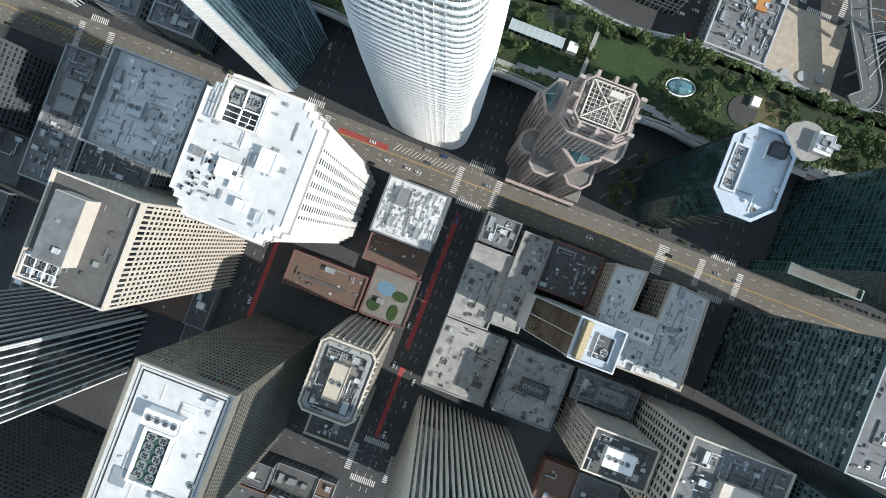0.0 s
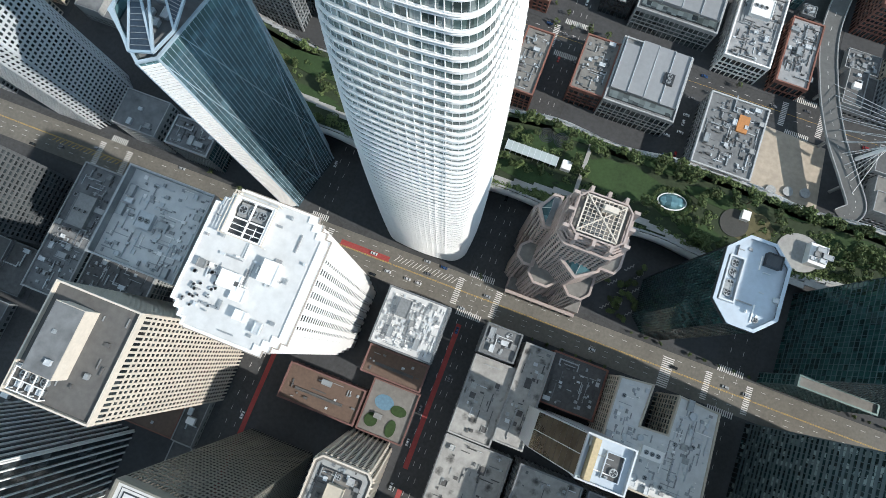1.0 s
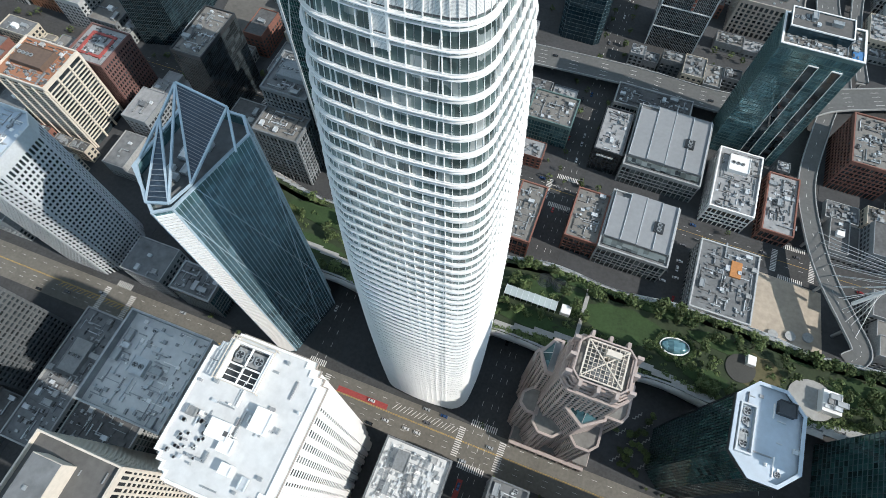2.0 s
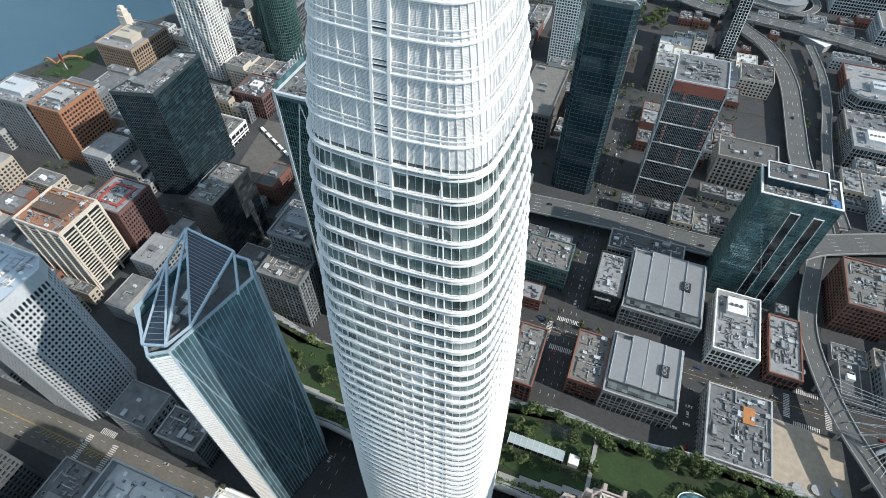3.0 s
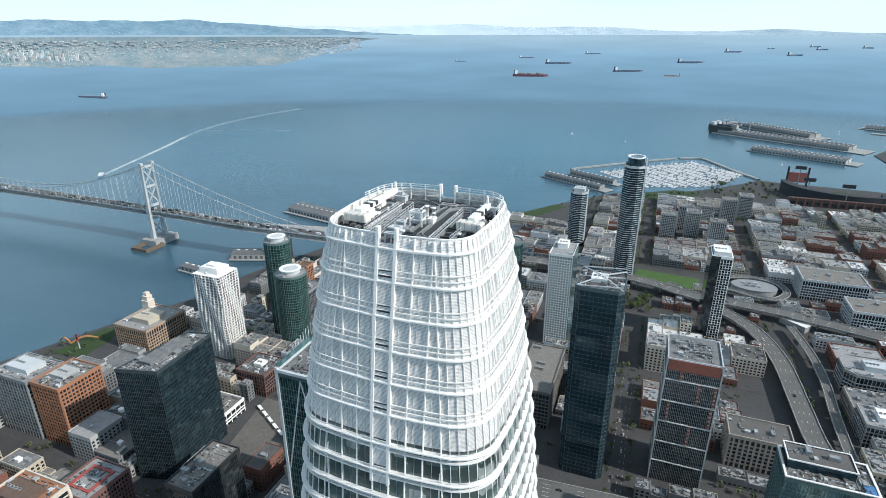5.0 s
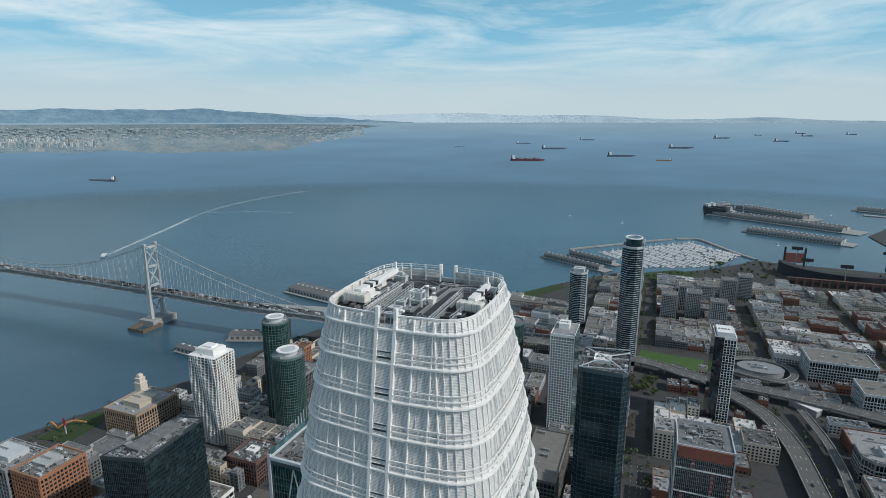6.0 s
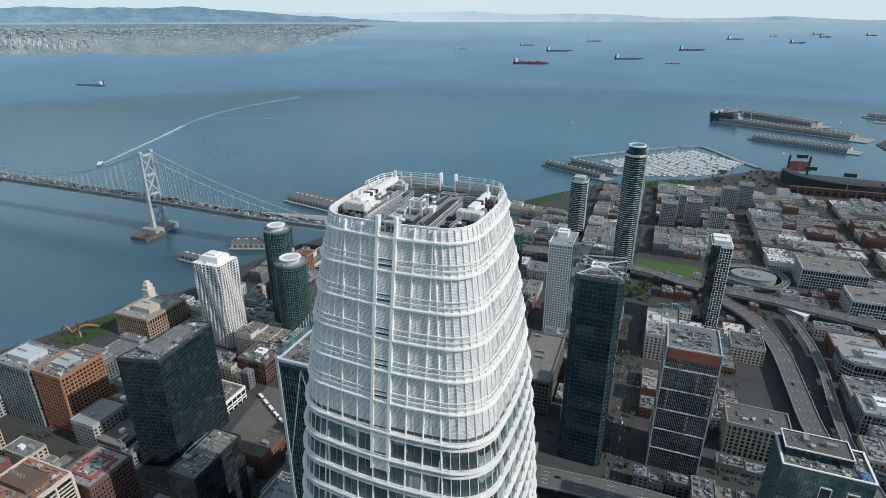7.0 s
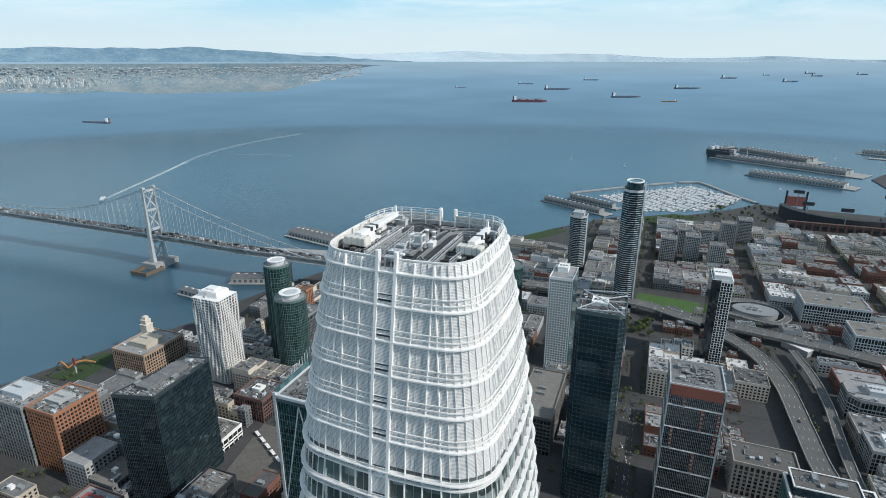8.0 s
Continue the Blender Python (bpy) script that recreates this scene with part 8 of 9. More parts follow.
SHIP = "far cargo ship with a white deckhouse anchored in the bay"
# Most hull colours are lightened towards blue to carry the distance haze.
ship(774, 5131, 310, -8, (0.16, 0.06, 0.08), "dark red container ship under way in the bay", True)
ship(1446, 7284, 330, -3, (0.11, 0.14, 0.20), SHIP, False)
ship(3172, 7471, 330, -10, (0.11, 0.14, 0.19), SHIP, False)
ship(1833, 5750, 290, -5, (0.11, 0.14, 0.19), SHIP, False)
ship(2029, 5137, 135, 160, (0.45, 0.20, 0.08), "orange coaster with white deckhouse under way", False)
ship(-2070, 3376, 185, 172, (0.13, 0.15, 0.20), "small grey-blue cargo ship with white deckhouse", False)
for (u, v, l) in ((-1269, 10976, 300), (-2025, 8895, 240), (1249, 12938, 430), (2038, 11296, 360), (-2589, 7413, 150), (3756, 18493, 420), (2335, 16046, 260), (3300, 15500, 380), (4700, 17500, 400)):
    w = uvw(u, v)
    ship(w.x, w.y, l, -5, (0.17, 0.22, 0.28), SHIP, False)


def wake(pts, w0, w1, label, mat=FOAM):
    line = smooth_path([(u, v, -1.9) for u, v in pts], 10)
    bm = bmesh.new()
    n = len(line)
    last = None
    for i, p in enumerate(line):
        a, b = line[max(0, i - 1)], line[min(n - 1, i + 1)]
        d = (b - a).normalized()
        nn = Vector((d.y, -d.x, 0)) * (w0 + (w1 - w0) * i / n) / 2 * (1 + 0.25 * noise.noise((i * 0.7, 1, 2)))
        row = [bm.verts.new(p - nn), bm.verts.new(p + Vector((0, 0, 0.12))), bm.verts.new(p + nn)]
        if last:
            bm.faces.new((last[0], last[1], row[1], row[0]))
            bm.faces.new((last[1], last[2], row[2], row[1]))
        last = row
    solid("wake", bm, mat, at(0, 0), label, "wake", "structure")


wake([(-1379, 1036), (-1430, 1150), (-1540, 1400), (-1620, 1570)], 9, 18, "white foam wake of the ferry")
wake([(-1620, 1570), (-1673, 1700), (-1720, 1900), (-1730, 2150), (-1700, 2420)], 18, 34, "fading foam wake far behind the ferry", FAINTFOAM)
wake([(-1659, 1706), (-1519, 1785), (-1347, 1833)], 5, 12, "thin fading wake across the bay", FAINTFOAM)
fe = uvw(-1376, 1030, -2.0)
ferry = thing("ferry", pose(fe.x, fe.y, -2.0, 0, 0, -118 + 180 + 45), "white and blue passenger ferry throwing a wake", "ferry")
for name, b, mt in (("hull", (-20, 20, -5, 5, -0.5, 3), BLUEPOOL), ("cabin", (-17, 14, -4.4, 4.4, 3, 6), BOATWHITE), ("upper_cabin", (-10, 8, -3.8, 3.8, 6, 8.6), BOATWHITE), ("wheelhouse", (5, 9, -2.5, 2.5, 8.6, 10.6), G_DARK)):
    part(name, one_box(*b), mt, ferry)
for u, v in ((-1417, 2990), (-300, 2150), (-100, 2050), (395, 1790), (350, 1830), (640, 2500)):
    t = tagged(put("sailboat", boat_mesh(11, 3.6, True), None, at(u, v, -2, 40)), "small white sailboat out on the bay", "sailboat", "sailboats")


# ---- a ship laid up at the end of the industrial pier ----
docked = thing("docked_ship", at(255, 2551, -2.0, math.degrees(math.atan2(0.62, 0.78))), "laid-up ship with a dark hull and pale deckhouse at the pier", "ship")
bm = bmesh.new()
prism(bm, [(-72, -13), (58, -13), (78, 0), (58, 13), (-72, 13), (-75, 8), (-75, -8)], -1, 14)
part("hull", bm, material("dark_ship_hull", (0.05, 0.055, 0.075), 0.6), docked, "dark blue-grey hull")
for x0, x1, z1 in ((-68, -52, 24), (-44, -30, 26), (-22, 50, 20)):
    part("deckhouse", one_box(x0, x1, -11, 11, 14, z1), R_PALE if x0 > -30 else SCREEN, docked)
for x in (-48, -8, 22, 46):
    part("mast", one_box(x - 0.6, x + 0.6, -0.6, 0.6, 14, 36), STEEL, docked)
part("derrick", one_box(-8, 30, -0.5, 0.5, 29, 30.2), STEEL, docked)

# ---- the ball park by the creek ----
def ballpark():
    t = thing("ball_park", at(430, 1500), "dark brick ball park with tiered stands and light masts", "stadium")
    reserve(310, 560, 1420, 1580)
    SEATS = material("dark_stand_seats", (0.032, 0.035, 0.042), 0.8)
    for k in range(5):
        bm = bmesh.new()
        arc_in, arc_out = [], []
        for i in range(33):
            a = radians(175 + i * 190 / 32)
            r = 40 + k * 14
            arc_in.append((r * 1.25 * math.cos(a), r * math.sin(a)))
            arc_out.append(((r + 13.8) * 1.25 * math.cos(a), (r + 13.8) * math.sin(a)))
        prism(bm, arc_in + arc_out[::-1], 0, 5 + k * 5.5)
        bmesh.ops.recalc_face_normals(bm, faces=bm.faces)
        part("stand_tier", bm, SEATS if k else BRICK, t)
    part("field", _prism(round_poly(46, 38, 30), 0, 0.6), GRASS, t, "green playing field")
    wall = part("outer_wall", one_box(-140, 130, -122, -112, 0, 17), material("dark_park_brick", (0.10, 0.062, 0.055), 0.85), t, "dark brick outer wall")
    for i in range(18):
        part("pilaster", one_box(-139 + i * 15.6, -137 + i * 15.6, -123, -122, 0, 19), BRICK, wall)
    for i in range(17):
        part("opening", one_box(-135 + i * 15.6, -126 + i * 15.6, -122.2, -121.9, 3, 10), G_DARK, wall)
    for x, y in ((-96, -70), (-30, -108), (50, -106), (112, -66), (-90, 60), (100, 70)):
        m = part("light_mast", one_box(x - 0.8, x + 0.8, y - 0.8, y + 0.8, 0, 48), STEEL, t)
        part("light_panel", one_box(x - 12, x + 12, y - 1, y + 1, 44, 52), DARKMETAL, m)
    sb = part("scoreboard", one_box(-112, -72, 66, 70, 10, 34), material("scoreboard_red", (0.35, 0.12, 0.10), 0.6), t, "red scoreboard panel")
    for x in (-114, -70):
        part("scoreboard_tower", one_box(x - 2, x + 2, 66, 70, 0, 48), DARKMETAL, sb)


ballpark()


# ---- bus shelters on the wide street behind the black glass tower ----
for k in range(5):
    sh = thing("bus_shelter", at(-338 + k * 10.5, 366 - k * 6.0, 0, -30), "white flat-roofed bus shelter on the wide street", "shelter", "bus shelters")
    part("roof", one_box(-4.4, 4.4, -1.5, 1.5, 3.0, 3.3), WHITE, sh)
    part("back_wall", one_box(-4.2, 4.2, 1.2, 1.35, 0, 3.0), SCREEN, sh)
    for x in (-4, 4):
        part("post", one_box(x - 0.1, x + 0.1, -1.3, -1.1, 0, 3.0), STEEL, sh)


# ---- streets: paint, cars ----
def strips(name, rects, mat, label, category="road marking", z=0.03):
    for (u0, u1, v0, v1) in rects:
        solid(name, one_box(-(u1 - u0) / 2, (u1 - u0) / 2, -(v1 - v0) / 2, (v1 - v0) / 2, 0, 0.02), mat, at((u0 + u1) / 2, (v0 + v1) / 2, z), label, category, "structure")


strips("street_surface", [(-620, 620, 31.5, 54.5)], STREETTAN, "tan worn street surface between the kerbs", "road", 0.004)
strips("red_bus_lane", [(-89, -55, 44, 47.5), (0.6, 3.8, -70, 23), (2.4, 5.4, -130, -82), (-101.5, -98.5, -120, 25)], REDLANE, "red-painted bus lane")


def crosswalk(u, v, along, length, width=4.0):
    """Painted bars; the walk goes along u or v."""
    bm = bmesh.new()
    n = int(length / 1.3)
    for i in range(n):
        x = -length / 2 + i * 1.3
        if along == "u":
            box(bm, x, x + 0.65, -width / 2, width / 2, 0, 0.015)
        else:
            box(bm, -width / 2, width / 2, x, x + 0.65, 0, 0.015)
    solid("crosswalk", bm, PAINT, at(u, v, 0.035), "white bar crosswalk worn by traffic", "crosswalk", "structure")


for cu in (6.5, -108, -256, 172):
    for cv in (43.5, 237.5, -146):
        w = 18 if cu in (6.5, 172) else 12
        crosswalk(cu, cv - 13, "u", w)
        crosswalk(cu, cv + 13, "u", w)
        crosswalk(cu - w / 2 - 4, cv, "v", 19)
        crosswalk(cu + w / 2 + 4, cv, "v", 19)
crosswalk(133, 42, "v", 20, 7)


def lane_lines():
    lines = []
    for v in (36.5, 40.0, 50.8):
        lines.append(("u", v, -600, 600, PAINT, True))
    lines.append(("u", 43.3, -600, 600, YELLOW, False))
    lines.append(("u", 43.8, -600, 600, YELLOW, False))
    for v in (234, 241):
        lines.append(("u", v, -400, 400, PAINT, True))
    lines.append(("u", 237.5, -400, 400, YELLOW, False))
    for u in (0.2, 6.2, 10.2):
        lines.append(("v", u, -400, 560, PAINT, True))
    for u in (-111, -105):
        lines.append(("v", u, -400, 560, PAINT, True))
    for u in (168, 176):
        lines.append(("v", u, -400, 100, PAINT, True))
    for v in (-150, -142):
        lines.append(("u", v, -400, 400, PAINT, True))
    for ax, c, a, b, mat, dash in lines:
        bm = bmesh.new()
        x = a
        while x < b:
            e = x + (3.0 if dash else 30)
            if ax == "u":
                box(bm, x, e, c - 0.1, c + 0.1, 0.03, 0.04)
            else:
                box(bm, c - 0.1, c + 0.1, x, e, 0.03, 0.04)
            x = e + (6.0 if dash else 0.0)
        solid("lane_line", bm, mat, at(0, 0), "painted lane line on the street", "road marking", "structure")
    bm = bmesh.new()
    for i in range(17):
        u = -52 + i * 2.5
        v = [bm.verts.new(p) for p in ((u, 46.2, 0.035), (u + 0.5, 46.2, 0.035), (u + 3.0, 50.2, 0.035), (u + 2.5, 50.2, 0.035))]
        bm.faces.new(v)
    solid("hatching", bm, PAINT, at(0, 0), "white hatched island on the street", "road marking", "structure")
    bm = bmesh.new()
    for i in range(26):
        u = -300 + i * 3
        v = [bm.verts.new(p) for p in ((u, 40.2, 0.035), (u + 0.5, 40.2, 0.035), (u + 2.6, 43.0, 0.035), (u + 2.1, 43.0, 0.035))]
        bm.faces.new(v)
    solid("hatching", bm, YELLOW, at(0, 0), "yellow hatched median on the street", "road marking", "structure")


lane_lines()
CARPAINT = [material("car_" + n, c, 0.25, 0.2, 0.05, 1, 0.5, 0) for n, c in (("white", (0.7, 0.7, 0.7)), ("black", (0.02, 0.02, 0.022)), ("silver", (0.4, 0.42, 0.43)), ("red", (0.3, 0.03, 0.03)), ("blue", (0.04, 0.09, 0.22)), ("grey", (0.15, 0.15, 0.16)))]
TYRE = material("tyre_rubber", (0.02, 0.02, 0.02), 0.9)


def make_cars():
    made = []
    cabin_bm = bmesh.new()
    loft(cabin_bm, [(rect(2.7, 1.62, -0.2), 0.95), (rect(1.7, 1.36, -0.25), 1.46)])
    cabin_bm.faces.new([cabin_bm.verts.new((x, y, 1.461)) for x, y in rect(1.7, 1.36, -0.25)])
    cabin = mesh_of(cabin_bm, "cabin", G_DARK)
    wheel_bm = bmesh.new()
    prism(wheel_bm, round_poly(0.33, 0.33, 10), -0.11, 0.11, 0, True, True)
    wheel = mesh_of(wheel_bm, "wheel", TYRE)
    for paint in CARPAINT:
        bm = bmesh.new()
        loft(bm, [(rect(4.2, 1.7), 0.25), (rect(4.5, 1.82), 0.55), (rect(4.4, 1.78), 0.8), (rect(4.1, 1.6), 0.96)])
        bm.faces.new([bm.verts.new((x, y, 0.962)) for x, y in rect(4.1, 1.6)])
        box(bm, -1.05, 0.6, -0.66, 0.66, 1.40, 1.5)
        t = thing("car", pose(0, 0, -50), "small " + paint.name.split("_")[1].split(".")[0] + " saloon car on the street", "car", "cars on the streets")
        part("body", bm, paint, t)
        put("cabin", cabin, t)
        for x in (-1.35, 1.35):
            for y in (-0.82, 0.82):
                put("wheel", wheel, t, pose(x, y, 0.33, 90, 0, 0))
        made.append(t)
    return made


def cars():
    q = random.Random(11)
    kinds = make_cars()
    used = set()
    spots = []
    for _ in range(26):
        spots.append((q.uniform(-330, 330), q.choice((33.0, 38.2, 46.0, 53.5)), 0))
    for _ in range(22):
        spots.append((q.choice((-2.0, 2.2, 8.2, 13.6)), q.uniform(-130, 225), 90))
    for _ in range(10):
        spots.append((q.choice((-113, -103)), q.uniform(-120, 220), 90))
    for _ in range(20):
        spots.append((q.uniform(-120, 330), q.choice((232, 239.5, 244)), 0))
    for _ in range(12):
        spots.append((q.uniform(88, 98), q.uniform(178, 226), 90 * q.randint(0, 1)))
    for _ in range(16):
        spots.append((q.choice((-4, 2, 7)), q.uniform(260, 560), 90))
    for _ in range(8):
        spots.append((q.uniform(-290, -120), q.uniform(400, 418), 0))
    placed = []
    for u, v, a in spots:
        if any(abs(u - x) < 6 and abs(v - y) < 6 for x, y in placed):
            continue
        placed.append((u, v))
        i = q.choice((0, 0, 1, 1, 2, 2, 3, 4, 5, 5))
        m = at(u, v, 0.02, a + (180 if q.random() < 0.5 else 0))
        if i not in used:
            used.add(i)
            kinds[i].matrix_basis = m
        else:
            copy_thing(kinds[i], m)
    for i, k in enumerate(kinds):
        if i not in used:
            k.matrix_basis = at(-40 + i * 9, 33.2, 0.02)
    # traffic on the raised roads
    for line, w in ROADLINES[:3]:
        for i in range(3, len(line) - 3, 12):
            a, b = line[i], line[i + 1]
            d = b - a
            n = Vector((d.y, -d.x, 0)).normalized() * q.choice((-0.6, -0.25, 0.2, 0.6)) * (w - 3)
            p = a + n
            slope = math.degrees(math.atan2(d.z, math.hypot(d.x, d.y)))
            copy_thing(kinds[q.choice((0, 1, 2, 5))], at(p.x, p.y, p.z + 0.03, math.degrees(math.atan2(d.y, d.x))) @ pose(0, 0, 0, 0, -slope, 0))


cars()
# a parked white lorry trailer under the freeway
lorry = thing("lorry_hall", at(198, 754, 0, -42), "long white flat-roofed depot building beneath the freeway", "depot")
part("wall", one_box(-17, 17, -6, 6, 0, 8), PALE, lorry)
part("roof", one_box(-17.4, 17.4, -6.4, 6.4, 8, 8.6), WHITE, lorry)
reserve(180, 216, 735, 772)
depot = thing("round_depot", at(162, 853), "low round-ended depot with a pale metal roof in the ramp loop", "depot")
part("wall", _prism(round_poly(30, 20, 28), 0, 9), PALE, depot)
part("roof", _prism(round_poly(30.6, 20.6, 28), 9, 9.8), METALROOF, depot)
for i in range(6):
    put("roof_unit", rng.choice(UNITS), depot, pose(-14 + i * 4, (-1) ** i * 5, 9.8))
reserve(110, 215, 815, 900)


# ---- green and bare ground ----
def patch(name, poly, mat, label, z=0.18, category="ground"):
    bm = bmesh.new()
    prism(bm, poly, -0.2, z)
    solid(name, bm, mat, at(0, 0), label, category, "structure")


VERGE = material("bright_verge_grass", (0.055, 0.115, 0.028), 0.95, 0, 0.35, 0.4, 0.08, 0.3)
patch("lawn_verge", [(-8, 838), (88, 828), (90, 872), (0, 880)], VERGE, "green grass verge beside the freeway")
patch("shore_park_lawn", [(-640, 364), (-596, 372), (-600, 414), (-617, 436), (-632, 430)], GRASS, "green waterfront lawn", 0.3)
patch("shore_lawn", [(-40, 1345), (30, 1300), (120, 1400), (60, 1420)], GRASS, "green lawn by the marina", 0.3)
patch("shore_green", [(-290, 1040), (-250, 1030), (-165, 1180), (-190, 1195)], GRASS, "green strip along the shore", 0.3)
patch("building_site", [(143, 172), (196, 178), (192, 222), (146, 224)], SAND, "bare sandy building site", 0.3)
patch("plaza", [(78, 60), (104, 60), (104, 103), (80, 103)], PAVING, "stone plaza between towers", 0.25)
patch("car_park_ground", [(86, 176), (101, 176), (101, 226), (86, 226)], ASPHALT, "asphalt yard beside the low block", 0.22)
reserve(143, 197, 172, 226)
reserve(-10, 92, 826, 884)
reserve(-18, 28, 700, 775)
patch("concrete_yard", [(-330, 300), (-286, 278), (-284, 332), (-318, 384), (-345, 384)], material("pale_yard_concrete", (0.125, 0.12, 0.11), 0.9, 0, 0.3, 0.3, 0.06), "pale tan concrete yard with planting", 0.22)
reserve(-345, -284, 278, 386)
reserve(85, 102, 174, 228)
for k in range(9):
    u_, v_ = 82 + (k % 3) * 7.5, 65 + (k // 3) * 13 + (k % 2) * 3
    bm = bmesh.new()
    for j in range(3):
        box(bm, u_ + j * 1.6, u_ + j * 1.6 + 1.9, v_ + j * 1.8, v_ + j * 1.8 + 0.5, 0.2, 0.75)
        box(bm, u_ + j * 1.6 + 1.5, u_ + j * 1.6 + 1.9, v_ + j * 1.8 + 0.5, v_ + j * 1.8 + 2.2, 0.2, 0.75)
    solid("planter_kerb", bm, PATHSTONE, at(0, 0), "zigzag pale stone planter edge in the plaza", "planter", "", "plaza planters")
for k in range(3):
    bm = bmesh.new()
    prism(bm, round_poly(3.4, 3.4, 18), 0, 1.4)
    solid("concrete_tank", bm, PALE, at(186 - k * 11, 186 - k * 3, 0.3), "round pale concrete tank on the building site", "tank", "", "round tanks")
for _ in range(20):
    tree(trng.uniform(79, 103), trng.uniform(62, 102), 0.2, trng.uniform(0.7, 1.1), "dark leafy tree in a shaded plaza", "plaza trees")
for _ in range(20):
    tree(trng.uniform(-14, 24), trng.uniform(715, 770), 0.1, trng.uniform(1.2, 1.8), "broad dark green tree beside the freeway", "freeway trees")
for i in range(30):
    u = 20 + i * 9.5
    if not 128 < u < 140:
        tree(u, 57 if u > 102 else 31, 0.15, trng.uniform(0.35, 0.55), "small green street tree in the pavement", "street trees")
for i in range(12):
    tree(-13 if i % 2 else 16.5, 246 + i * 14, 0.15, trng.uniform(0.5, 0.9), "green street tree in the pavement", "street trees")
for i in range(14):
    tree(-60 + i * 14 + trng.uniform(-4, 4), 1290 + i * 9 + trng.uniform(-6, 6), 0.2, trng.uniform(1.0, 1.5), "dark green tree near the marina", "shore trees")
for i in range(44):
    tree(215 + trng.uniform(-90, 70), 1470 + trng.uniform(-90, 90), 0.2, trng.uniform(1.1, 1.7), "dark green tree near the marina", "shore trees")


# ---- the rest of the city: lots filled block by block ----
def window_rows(bm, w, d, h, q):
    fh = 3.6
    n = int((h - 1.5) / fh)
    for k in range(n):
        z = 1.4 + k * fh
        for side in range(4):
            l, o = (w, d / 2) if side % 2 == 0 else (d, w / 2)
            m = Matrix.Rotation(side * math.pi / 2, 3, "Z")
            c = max(1, int(l / 3.6))
            for i in range(c):
                x = -l / 2 + (i + 0.5) * l / c
                pts = [m @ Vector(p) for p in ((x - 1.1, -o - 0.05, z), (x + 1.1, -o - 0.05, z), (x + 1.1, -o - 0.05, z + 2.1), (x - 1.1, -o - 0.05, z + 2.1))]
                bm.faces.new([bm.verts.new(p) for p in pts])
                sill = [m @ Vector(p) for p in ((x - 1.1, -o, z - 0.15), (x + 1.1, -o, z - 0.15), (x + 1.1, -o - 0.3, z - 0.15), (x - 1.1, -o - 0.3, z - 0.15))]
                f = bm.faces.new([bm.verts.new(p) for p in sill[::-1]])
                f.material_index = 1


WALLS = [PALE, BEIGE, BEIGE, GREYSTONE, BRICK, CREAM, SCREEN, SCREEN, BRICK]
ROOFS = [R_GREY, R_GREY, R_PALE, R_TAN, R_DARK, R_PALE, R_GREY, R_TAN, R_WHITE]


